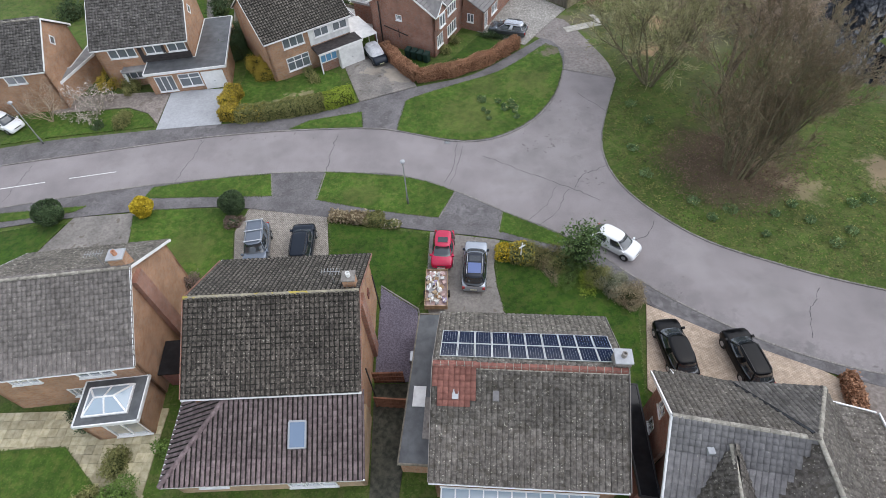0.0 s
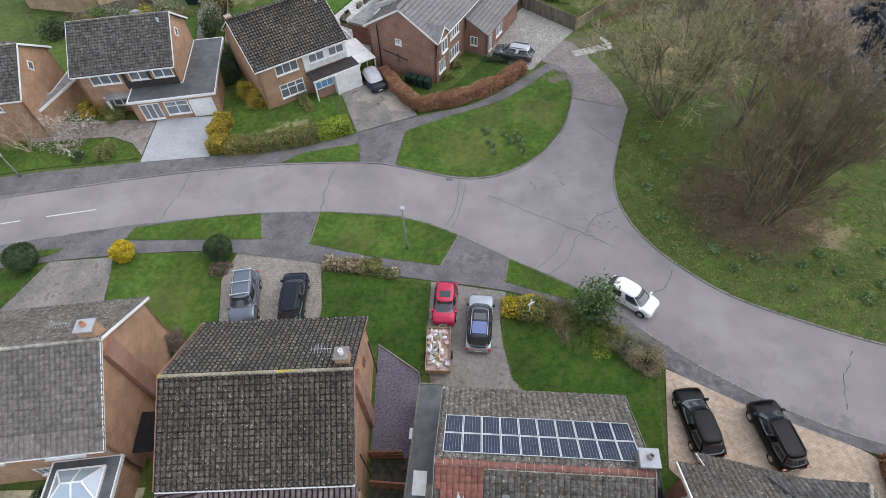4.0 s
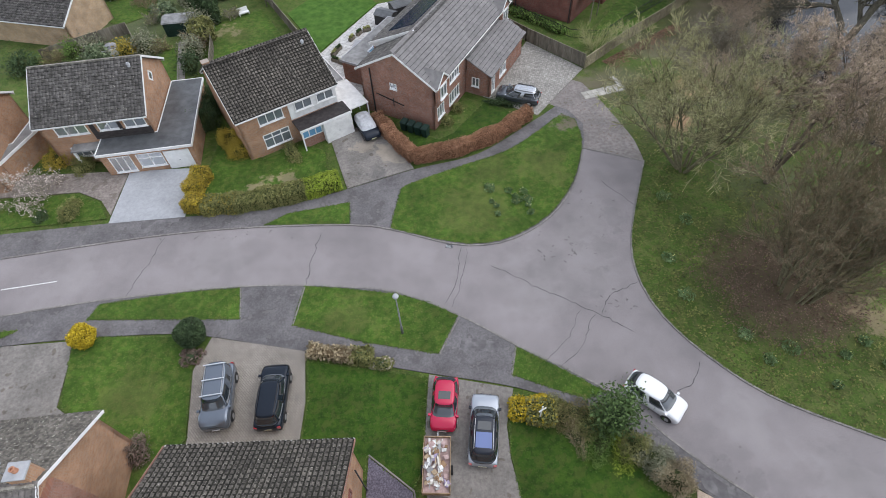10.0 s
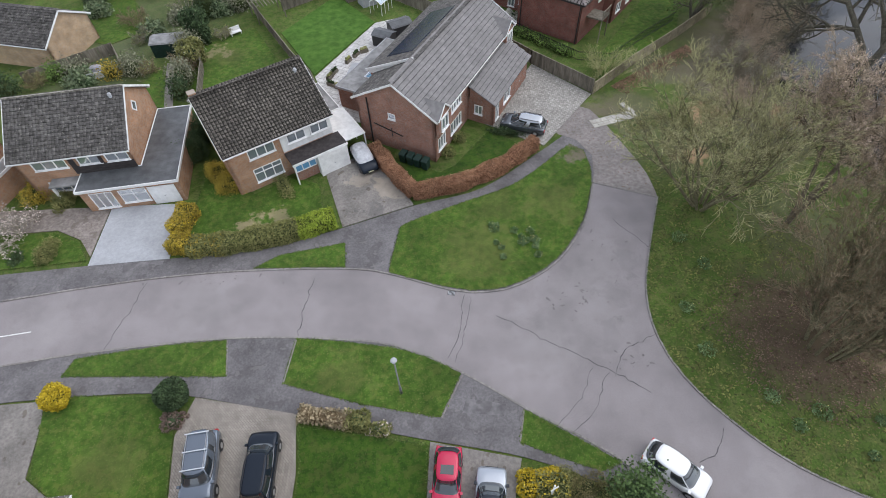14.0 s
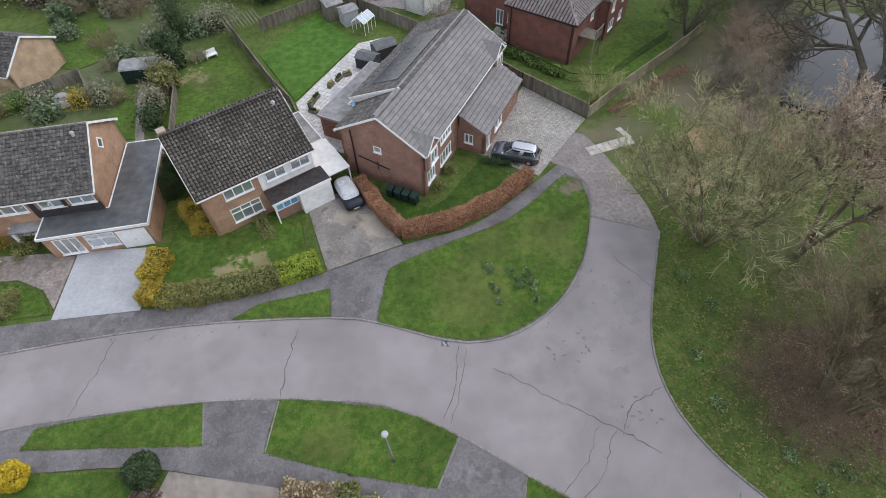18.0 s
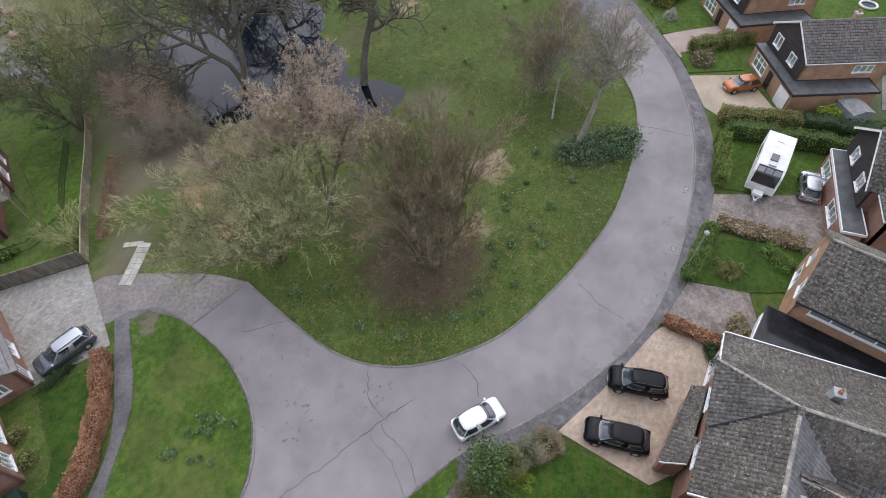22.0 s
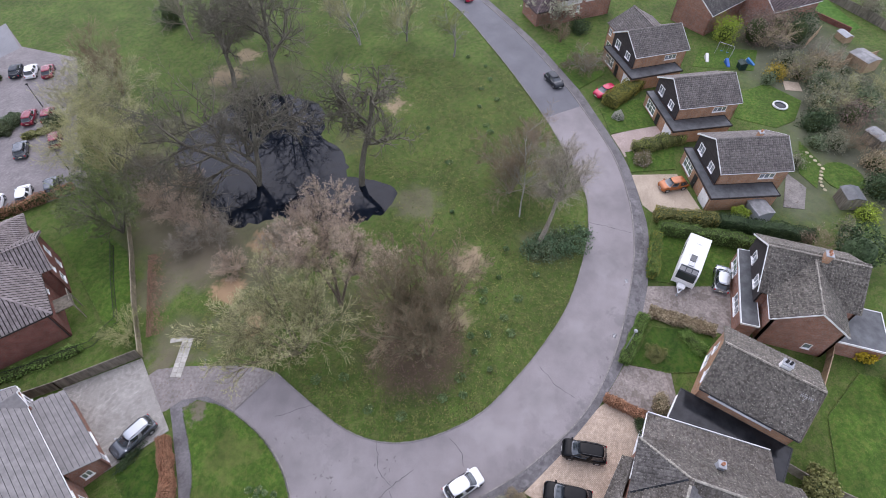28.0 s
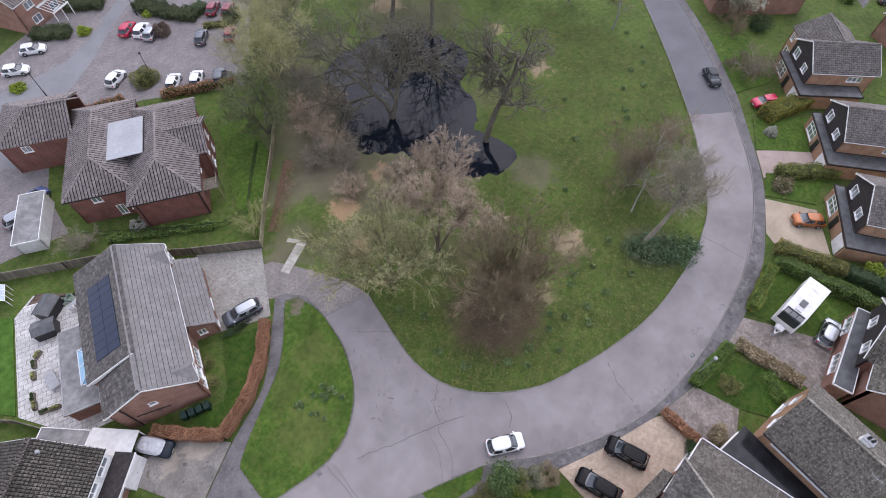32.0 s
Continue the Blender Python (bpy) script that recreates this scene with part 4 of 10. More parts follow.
# ---- houses ----
def tile_mesh(w, ln, lift, roll, g=0.16, deep=0.03, moss=0):
    """One tile: a groove at its left edge, a rolled back and a thick lower lip; the last list marks faces that take the
    dark colour of moss or painted shade.
    """
    us = (0.0, g, (1 + g) / 2, 0.9, 1.0)
    if not roll:
        vs = [(u * w, y, z) for y, z in ((0.004, -0.01), (0.0, lift), (ln * 0.085, lift), (ln, 0.006)) for u in (0.0, 1.0)]
        return np.array(vs), np.array([(0, 1, 3, 2), (2, 3, 5, 4), (4, 5, 7, 6)]), np.array([1, 1, 0])
    hs = (-deep, roll * 0.5, roll, roll * 0.5, -deep)
    vs = []
    for y, z in ((0, lift), (ln * 0.2, lift * 0.8 + 0.001), (ln, 0.006)):
        vs += [(u * w, y, z + h) for u, h in zip(us, hs)]
    vs += [(u * w, 0.004, -0.01) for u in us]
    fs = [(j * 5 + i, j * 5 + i + 1, j * 5 + i + 6, j * 5 + i + 5) for j in range(2) for i in range(4)] + [(i + 15, i + 16, i + 1, i) for i in range(4)]
    if not moss:
        keep = [0, 1, 2, 3, 4, 10, 11, 12, 13, 14, 15, 16, 17, 18, 19]
        vs = [vs[i] for i in keep]
        fs = [(i, i + 1, i + 6, i + 5) for i in range(4)] + [(i + 10, i + 11, i + 1, i) for i in range(4)]
        return np.array(vs), np.array(fs), np.array([1, 0, 0, 0, 1, 1, 1, 1])
    low = {1: (1, 1, 0, 1), 2: (1, 1, 0, 0), 3: (1, 1, 1, 1)}[moss]
    return np.array(vs), np.array(fs), np.array([*low, 1, 0, 0, 0, 1, 1, 1, 1])


def inside(p, q, poly):
    c = False
    for (x0, y0), (x1, y1) in zip(poly, poly[1:] + poly[:1]):
        if (y0 > q) != (y1 > q) and p < (x1 - x0) * (q - y0) / (y1 - y0) + x0:
            c = not c
    return c


def tiled_face(parent, pts, mat, w=0.30, ln=0.34, roll=0.04, singles=0, lift=0.075):
    """Roof tiles on a planar face; pts[0] to pts[1] is its eave. singles: how many tiles are pieces of their own. Flat tiles lie in half bond."""
    lift = lift if roll else 0.065
    o, e = Vector(pts[0]), Vector(pts[1])
    u = (e - o).normalized()
    nrm = u.cross(Vector(pts[2]) - o).normalized()
    if nrm.z < 0:
        o, e = e, o
        u, nrm = -u, -nrm
    s = nrm.cross(u)
    flat = [((Vector(p) - o).dot(u), (Vector(p) - o).dot(s)) for p in pts]
    u0, u1, s1 = min(f[0] for f in flat), max(f[0] for f in flat), max(f[1] for f in flat)
    old, rolled = mat in (TILE_BROWN, TILE_UMBER), mat in (TILE_PURPLE, TILE_FLATS)
    kinds = [tile_mesh(w, ln * 1.18, lift + d, roll, 0.24 if old else 0.22 if mat is TILE_PURPLE else 0.13, 0.04 if old else 0.02, m) for m, d in (((1, 0.0), (2, 0.012), (3, 0.0), (2, -0.01)) if old else ((0, 0.0), (0, 0.012), (0, -0.01), (0, 0.0)))]
    # on plum and flats tiles the dark groove paints the shadow of the rolls
    if roll and not old:
        kinds = [(v_, f_, np.array([1, 0, 0, 1, 1, 0, 0, 0] if rolled else [0, 0, 0, 0, 1, 1, 1, 1])) for v_, f_, s_ in kinds]
    seam = MOSS_SHADE if roll else JOINT
    pick = random.Random(len(pts) + int(s1 * 10))
    spots = []
    for j in range(int(s1 / ln) + 1):
        for i in range(int((u1 - u0) / w) + 1):
            a, b = u0 + i * w - (w / 2 if j % 2 and not roll else 0), j * ln - 0.03
            if (roll or u0 - 0.01 < a < u1 - w * 0.7) and inside(a + w / 2, min(b + ln * 0.45, s1 - 0.01), flat):
                spots.append((a, b))
    if not spots:
        return
    base = np.array([list(u), list(s), list(nrm)])
    lots = [[], [], [], []]
    meshes = []
    if singles:
        turn = Matrix(base.T.tolist()).to_4x4()
        for vs, fs, slot in kinds:
            me = bpy.data.meshes.new("tile")
            me.from_pydata(vs.tolist(), [], fs.tolist())
            me.materials.append(mat), me.materials.append(seam)
            for f, k in zip(me.polygons, slot):
                f.material_index = int(k)
            meshes.append(me)
    for i, (a, b) in enumerate(spots):
        k = pick.randrange(4)
        if i < singles:
            t = new("tile", meshes[k])
            t.parent = parent
            t.matrix_basis = Matrix.Translation(o + u * a + s * b) @ turn
        else:
            lots[k].append((a, b))
    V, F, S, n = [], [], [], 0
    for (vs, fs, slot), lot in zip(kinds, lots):
        if lot:
            off = np.array([list(o + u * a + s * b) for a, b in lot])
            V.append(((vs @ base)[None] + off[:, None]).reshape(-1, 3))
            F.append((fs[None] + (np.arange(len(lot)) * len(vs))[:, None, None] + n).reshape(-1, 4))
            S.append(np.tile(slot, len(lot)))
            n += len(lot) * len(vs)
    if V:
        tagged(array_mesh("tiles", np.concatenate(V), np.concatenate(F), mat, parent, "", False, seam, np.concatenate(S)), "", "", "", "stuff")


def ridge_line(parent, a, b, mat, name="ridge_tile", r=0.13, ln=0.45):
    """Half-round ridge tiles from a to b, each a piece of its own."""
    a, b = Vector(a), Vector(b)
    d = b - a
    n = max(1, round(d.length / ln))
    step = d.length / n
    ring = [(math.cos(t) * r, math.sin(t) * r * 0.8 + 0.02) for t in np.linspace(-0.2, math.pi + 0.2, 6)]
    me = bpy.data.meshes.new(name)
    me.from_pydata([(0, x, y) for x, y in ring] + [(step * 0.975, x * 0.93, y * 0.93) for x, y in ring], [], [(j + 6, j + 7, j + 1, j) for j in range(5)] + [tuple(range(6)), tuple(range(11, 5, -1))])
    me.materials.append(mat)
    x_ = d.normalized()
    y_ = Vector((0, 0, 1)).cross(x_).normalized()
    turn = Matrix((x_, y_, x_.cross(y_))).transposed().to_4x4()
    for i in range(n):
        o = new(name, me)
        o.parent = parent
        o.matrix_basis = Matrix.Translation(a + d * (i / n)) @ turn


def glaze_bars(name, pairs, w, mat, parent):
    """Glazing bars, each a piece; the first carries the rest."""
    first = None
    for p, q in pairs:
        o = Kit().beam(p, q, w, w).ob(name if first is None else "glazing_bar", mat, parent if first is None else first)
        first = first or o
    return first


def frame_mesh(s, d, nrm, L, z0, z1, openings, o0, o1, start=0.0):
    """One solid upright plate with openings through it."""
    xs = sorted({start, start + L, *[v for o in openings for v in o[:2]]})
    zs = sorted({z0, z1, *[v for o in openings for v in o[2:4]]})
    nx_, nz_ = len(xs) - 1, len(zs) - 1
    solid = lambda i, j: 0 <= i < nx_ and 0 <= j < nz_ and not any(o[0] <= (xs[i] + xs[i + 1]) / 2 <= o[1] and o[2] <= (zs[j] + zs[j + 1]) / 2 <= o[3] for o in openings)
    k, seen = Kit(), {}

    def at(i, j, b):
        if (i, j, b) not in seen:
            o = o1 if b else o0
            seen[i, j, b] = len(k.v)
            k.v.append((s[0] + d[0] * xs[i] + nrm[0] * o, s[1] + d[1] * xs[i] + nrm[1] * o, zs[j]))
        return seen[i, j, b]

    for i in range(nx_):
        for j in range(nz_):
            if not solid(i, j):
                continue
            k.f.append((at(i, j, 1), at(i + 1, j, 1), at(i + 1, j + 1, 1), at(i, j + 1, 1)))
            k.f.append((at(i, j, 0), at(i, j + 1, 0), at(i + 1, j + 1, 0), at(i + 1, j, 0)))
            for di, dj, a, b in ((-1, 0, (i, j), (i, j + 1)), (1, 0, (i + 1, j + 1), (i + 1, j)), (0, -1, (i + 1, j), (i, j)), (0, 1, (i, j + 1), (i + 1, j + 1))):
                if not solid(i + di, j + dj):
                    k.f.append((at(*a, 1), at(*b, 1), at(*b, 0), at(*a, 0)))
    return k


def wall(parent, s, e, z0, z1, mat, openings=(), thick=0.26, peak=None, name="wall"):
    """A wall from s to e in plan (outside to the right of the way), with real openings (a0, a1, z0, z1); peak: points (along, z) of a gable above."""
    s, e = Vector(s), Vector(e)
    L = (e - s).length
    d = (e - s) / L
    nrm = (d.y, -d.x)
    k = frame_mesh(s, d, nrm, L, z0, z1, openings, -thick, 0)
    w = k.ob(name, mat, parent)
    if peak:
        n = len(peak)
        p = lambda a, o, z: (s.x + d.x * a + nrm[0] * o, s.y + d.y * a + nrm[1] * o, z)
        Kit().add([p(a, 0, z) for a, z in peak] + [p(a, -thick, z) for a, z in peak], [tuple(range(n)), tuple(range(2 * n - 1, n - 1, -1))] + [(i, i + n, (i + 1) % n + n, (i + 1) % n) for i in range(n)]).ob("gable", mat, parent)
    return w


def window(parent, s, e, a0, a1, z0, z1, bars=1, cross=0.0, proud=0.0, frame=UPVC, pane=PANE, curtain=False, sill=True, name="window", fw=0.09):
    """A framed window in a wall that runs from s to e."""
    s, e = Vector(s), Vector(e)
    d = (e - s).normalized()
    nrm = (d.y, -d.x)
    o0, o1 = proud - 0.09, proud + 0.025
    zc = z0 + (z1 - z0) * cross
    holes = []
    for i in range(bars + 1):
        b0, b1 = a0 + (a1 - a0) * i / (bars + 1), a0 + (a1 - a0) * (i + 1) / (bars + 1)
        b0, b1 = b0 + (fw if i == 0 else 0.045), b1 - (fw if i == bars else 0.045)
        holes += [(b0, b1, z0 + fw, zc - 0.035), (b0, b1, zc + 0.035, z1 - fw)] if cross else [(b0, b1, z0 + fw, z1 - fw)]
    k = frame_mesh(s, d, nrm, a1 - a0, z0, z1, holes, o0, o1, a0)
    w = k.ob(name, frame, parent)
    for i in range(bars + 1):
        b0, b1 = a0 + (a1 - a0) * i / (bars + 1), a0 + (a1 - a0) * (i + 1) / (bars + 1)
        Kit().obox(s, d, nrm, b0 + 0.04, b1 - 0.04, proud - 0.05, proud - 0.035, z0 + 0.05, z1 - 0.05).ob("pane", pane, w)
    if sill:
        Kit().obox(s, d, nrm, a0 - 0.05, a1 + 0.05, o0, o1 + 0.09, z0 - 0.06, z0 - 0.002).ob("sill", frame, w)
    if curtain:
        Kit().obox(s, d, nrm, a0 + 0.02, a1 - 0.02, proud - 0.17, proud - 0.16, z0 + 0.02, z1 - 0.02).ob("curtain", CURTAIN, w)
    return w


def door(parent, s, e, a0, a1, z1, mat, ribs=0, name="door"):
    s, e = Vector(s), Vector(e)
    d = (e - s).normalized()
    nrm = (d.y, -d.x)
    k = Kit().obox(s, d, nrm, a0, a1, -0.08, -0.02, 0.06, z1)
    o = k.ob(name, mat, parent)
    for i in range(ribs):
        a = a0 + (a1 - a0) * (i + 0.5) / ribs
        Kit().obox(s, d, nrm, a - 0.05, a + 0.05, -0.02, -0.005, 0.1, z1 - 0.05).ob("rib", mat, o)
    Kit().obox(s, d, nrm, (a0 + a1) / 2 - 0.08 if ribs else a1 - 0.16, (a0 + a1) / 2 + 0.08 if ribs else a1 - 0.08, -0.02, 0.03, 1.0, 1.05).ob("handle", METAL, o)
    return o


def chimney(parent, x, y, z0, z1, w, d, mat, pots=1, potmat=TERRA, cap=PALE):
    k = Kit().box(x - w / 2, y - d / 2, z0, x + w / 2, y + d / 2, z1)
    c = k.ob("chimney", mat, parent)
    Kit().box(x - w / 2 - 0.05, y - d / 2 - 0.05, z1, x + w / 2 + 0.05, y + d / 2 + 0.05, z1 + 0.1).ob("cap", cap, c)
    for i in range(pots):
        px = x + (i - (pots - 1) / 2) * 0.38
        Kit().lathe([(0.15, 0.1), (0.13, 0.34), (0.15, 0.36), (0.15, 0.42), (0.09, 0.42), (0.09, 0.3)], 10, (px, y, z1)).ob("chimney_pot", potmat, c)


def aerial(parent, x, y, z):
    k = Kit().tube([(x, y, z), (x, y, z + 1.3)], [0.025] * 2, 5)
    k.tube([(x - 0.6, y, z + 1.25), (x + 0.6, y, z + 1.25)], [0.02] * 2, 4)
    a_ = k.ob("aerial", METAL, parent)
    for i in range(7):
        Kit().tube([(x - 0.55 + i * 0.18, y - 0.25, z + 1.25), (x - 0.55 + i * 0.18, y + 0.25, z + 1.25)], [0.012] * 2, 4).ob("element", METAL, a_)


def vent(parent, p, mat=UPVC):
    Kit().lathe([(0.16, 0), (0.14, 0.25), (0.2, 0.27), (0.12, 0.42)], 8, p).ob("roof_vent", mat, parent)


def gable_house(label, x, y, ang, L, vf, vr, ze, zr, brick, tile, front=(), rear=(), left=(), right=(), name="house", roll=0.04, tw=0.30, tl=0.34, singles=0, ridge=None, trim=UPVC, clad=None, group="houses of the estate", single_slope=1, diamonds=(), verge=None, north=None):
    """A ridge-roofed house; x, y: the plan point under the ridge's left end, looked at from the front (+v). Windows: (a0, a1, z0, z1, bars, cross, curtain)."""
    h = thing(name, pose(x, y, 0, 0, 0, ang), label, "house", group)
    ov, vg, t = 0.38, 0.22, 0.12
    slope = (zr - ze) / vf
    slope_r = (zr - ze) / vr
    f, r = vf - ov, -(vr - ov)
    zf, zb = ze + slope * ov - t, ze + slope_r * ov - t
    a, b, c, d = (L - vg, f), (vg, f), (vg, r), (L - vg, r)
    hole = lambda ws: [w[:4] for w in ws]
    for s, e, z1, ws, wallmat in ((a, b, zf, front, brick), (c, d, zb, rear, brick)):
        wall(h, s, e, -0.1, z1, wallmat, hole(ws))
        for w in ws:
            window(h, s, e, *w[:4], bars=w[4], cross=w[5], curtain=w[6])
    zl = min(zf, zb)
    W = f - r
    for s, e, ws, u in ((b, c, left, 0), (d, a, right, 1)):
        ridge_at = f if u == 0 else -r
        peak = [(0, zl), (W, zl), (W, zb if u == 0 else zf), (ridge_at, zr - t - 0.04), (0, zf if u == 0 else zb)]
        wall(h, s, e, -0.1, zl, brick, hole(ws), peak=peak)
        for w in ws:
            window(h, s, e, *w[:4], bars=w[4], cross=w[5], curtain=w[6])
    for u, am, z, q in diamonds:
        s = Vector(d if u else b)
        e = Vector(a if u else c)
        dd = (e - s).normalized()
        nn = Vector((dd.y, -dd.x))
        k, g = Kit(), Kit()
        pt = lambda m, o, zz: (*(s + dd * m + nn * o), zz)
        for i in range(4):
            t0, t1 = math.pi / 2 * i, math.pi / 2 * (i + 1)
            k.hexa([pt(am + math.cos(w_) * rr, o, z + math.sin(w_) * rr) for o in (0.0, 0.06) for w_, rr in ((t0, q), (t1, q), (t1, q * 0.74), (t0, q * 0.74))])
        g.add([pt(am + math.cos(i * math.pi / 2) * q * 0.8, 0.02, z + math.sin(i * math.pi / 2) * q * 0.8) for i in range(4)], [(0, 1, 2, 3)])
        g.ob("pane", PANE, k.ob("gable_window", trim, h))
    Kit().box(vg + 0.3, r + 0.3, 2.5, L - vg - 0.3, f - 0.3, 2.6).ob("upper_floor", WOOD_GREY, h)
    front_pts = [(L, vf, ze), (0, vf, ze), (0, 0, zr), (L, 0, zr)]
    rear_pts = [(0, -vr, ze), (L, -vr, ze), (L, 0, zr), (0, 0, zr)]
    Kit().plate([(0, vf, ze), (0, 0, zr), (L, 0, zr), (L, vf, ze)], t).plate([(0, -vr, ze), (L, -vr, ze), (L, 0, zr), (0, 0, zr)], t).ob("roof", tile, h)
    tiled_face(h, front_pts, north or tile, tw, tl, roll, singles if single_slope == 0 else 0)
    tiled_face(h, rear_pts, tile, tw, tl, roll, singles if single_slope == 1 else 0)
    ridge_line(h, (0, 0, zr + 0.02), (L, 0, zr + 0.02), ridge or tile)
    for v, z in ((vf, ze), (-vr, ze)):
        sg = 1 if v > 0 else -1
        Kit().beam((0, v - sg * 0.02, z - 0.13), (L, v - sg * 0.02, z - 0.13), 0.03, 0.2).ob("fascia", trim, h)
        Kit().tube([(0, v + sg * 0.06, z - 0.08), (L, v + sg * 0.06, z - 0.08)], [0.06] * 2, 6).ob("gutter", BLACKP if trim is not UPVC else UPVC, h)
    for u in (-0.03, L + 0.05):
        for v in (vf, -vr):
            Kit().beam((u, v, ze - 0.01), (u, 0, zr - 0.01), 0.035, 0.2).ob("bargeboard", verge or trim, h)
    return h


def flat_block(parent, pts, z, wallmat, roofmat, trim=UPVC, windows=(), walls=True, name="extension"):
    """A flat-roofed part: walls round a plan outline (counter-clockwise), roof with an upstand. windows: (edge, a0, a1, z0, z1, bars, cross, curtain)."""
    n = len(pts)
    area = sum(pts[i][0] * pts[(i + 1) % n][1] - pts[(i + 1) % n][0] * pts[i][1] for i in range(n))
    pts = pts if area > 0 else pts[::-1]
    cen = Vector((sum(p[0] for p in pts) / n, sum(p[1] for p in pts) / n))
    roof = Kit().slab(pts, z - 0.2, z).ob(name + "_roof", roofmat, parent)
    k = Kit()
    for i in range(n):
        a, b = Vector(pts[i]), Vector(pts[(i + 1) % n])
        d = (b - a).normalized()
        k.obox(a, d, (d.y, -d.x), -0.02, (b - a).length + 0.02, -0.06, 0.03, z - 0.22, z + 0.05)
    k.ob("fascia", trim, roof)
    if walls:
        for i in range(n):
            a, b = Vector(pts[i]), Vector(pts[(i + 1) % n])
            ia, ib = a + (cen - a).normalized() * 0.25, b + (cen - b).normalized() * 0.25
            ws = [w[1:] for w in windows if w[0] == i]
            # outside lies to the right of the way on a counter-clockwise outline
            wall(parent, ia, ib, -0.1, z - 0.2, wallmat, [w[:4] for w in ws])
            for w in ws:
                window(parent, ia, ib, *w[:4], bars=w[4], cross=w[5], curtain=w[6])
    return roof


def hip_roof(parent, x0, x1, y0, y1, ze, zr, mat, roll=0.04, tw=0.33, tl=0.36, ends=(True, True), cap=None, over=0.0):
    """A hipped roof over a rectangle, ridge along x."""
    hw = (y1 - y0) / 2
    ym = (y0 + y1) / 2
    ra, rb = x0 + (hw if ends[0] else 0), x1 - (hw if ends[1] else 0)
    A, B, C, D, R, S = (x0, y0, ze), (x1, y0, ze), (x1, y1, ze), (x0, y1, ze), (ra, ym, zr), (rb, ym, zr)
    faces = [[A, B, S, R], [C, D, R, S]]
    if ends[0]:
        faces.append([D, A, R])
    if ends[1]:
        faces.append([B, C, S])
    k = Kit()
    for f in faces:
        k.plate(list(f), 0.1)
        tiled_face(parent, f, mat, tw, tl, roll)
    k.ob("roof", mat, parent)
    ridge_line(parent, R, S, cap or mat)
    hips = ([(A, R), (D, R)] if ends[0] else []) + ([(B, S), (C, S)] if ends[1] else [])
    for p, q in hips:
        ridge_line(parent, p, q, cap or mat, "hip_tile", 0.15, 0.4)
    g = Kit()
    for p, q in ((A, B), (B, C), (C, D), (D, A)):
        g.beam((p[0], p[1], ze - 0.1), (q[0], q[1], ze - 0.1), 0.1, 0.16)
    g.ob("gutter", BLACKP, parent)


W2 = lambda a, w, z=3.4, hgt=1.15, bars=2, cross=0.0, cur=False: (a, a + w, z, z + hgt, bars, cross, cur)
RDG = RIDGE_PALE

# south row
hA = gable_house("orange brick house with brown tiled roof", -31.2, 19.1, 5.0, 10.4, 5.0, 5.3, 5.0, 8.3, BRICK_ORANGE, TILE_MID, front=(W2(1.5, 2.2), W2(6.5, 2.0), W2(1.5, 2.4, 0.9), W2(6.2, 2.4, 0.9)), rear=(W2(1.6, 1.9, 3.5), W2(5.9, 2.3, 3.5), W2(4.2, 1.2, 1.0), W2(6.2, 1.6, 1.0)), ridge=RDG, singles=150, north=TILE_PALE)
chimney(hA, 9.75, 0.55, 7.0, 9.0, 0.95, 0.8, BRICK_ORANGE, 1)
Kit().box(10.15, -0.6, 0, 10.55, 0.6, 7.4).ob("chimney_breast", BRICK_RED, hA)
aerial(hA, 8.2, 0.9, 7.7)
flat_block(hA, [(6.2, -8.0), (10.3, -8.0), (10.3, -4.9), (6.2, -4.9)], 2.9, BRICK_ORANGE, FELT, windows=((0, 1.3, 3.6, 0.3, 2.3, 1, 0, False),), name="annexe")
q0, q1, q2, q3 = (6.7, -7.4, 3.0), (9.5, -7.4, 3.0), (9.5, -5.5, 3.0), (6.7, -5.5, 3.0)
r0, r1 = (7.5, -6.45, 3.55), (8.7, -6.45, 3.55)
lan = []
for p, q in ((q0, q1), (q1, q2), (q2, q3), (q3, q0), (q0, r0), (q3, r0), (q1, r1), (q2, r1), (r0, r1), ((8.1, -7.4, 3.0), (8.1, -6.45, 3.55)), ((8.1, -5.5, 3.0), (8.1, -6.45, 3.55))):
    lan.append((p, q))
lanob = Kit().box(6.65, -7.45, 2.88, 9.55, -5.45, 2.99).ob("roof_lantern", UPVC, hA)
glaze_bars("glazing_bar", lan, 0.1, UPVC, lanob)
for f in ([q0, q1, r1, r0], [q2, q3, r0, r1], [q1, q2, r1], [q3, q0, r0]):
    Kit().plate(f, 0.02).ob("pane", SKYGLASS, lanob)

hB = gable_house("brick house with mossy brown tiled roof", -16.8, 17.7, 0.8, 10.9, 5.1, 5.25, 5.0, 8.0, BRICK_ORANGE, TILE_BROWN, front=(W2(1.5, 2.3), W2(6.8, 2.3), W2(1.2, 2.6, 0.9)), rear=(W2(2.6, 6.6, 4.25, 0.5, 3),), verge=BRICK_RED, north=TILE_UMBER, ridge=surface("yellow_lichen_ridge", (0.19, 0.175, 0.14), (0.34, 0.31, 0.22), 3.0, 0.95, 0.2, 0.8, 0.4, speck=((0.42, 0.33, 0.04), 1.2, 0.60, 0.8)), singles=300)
chimney(hB, 10.25, 0.75, 7.0, 8.45, 0.75, 0.7, BRICK_ORANGE, 1, WHITE, OLDCON)
Kit().box(10.6, -0.5, 0, 11.0, 0.5, 7.0).ob("chimney_breast", BRICK_RED, hB)
aerial(hB, 9.2, 0.9, 7.6)
extE = [(-1.1, -9.6, 2.55), (11.0, -9.6, 2.55), (11.0, -5.0, 4.75), (2.7, -5.0, 4.75)]
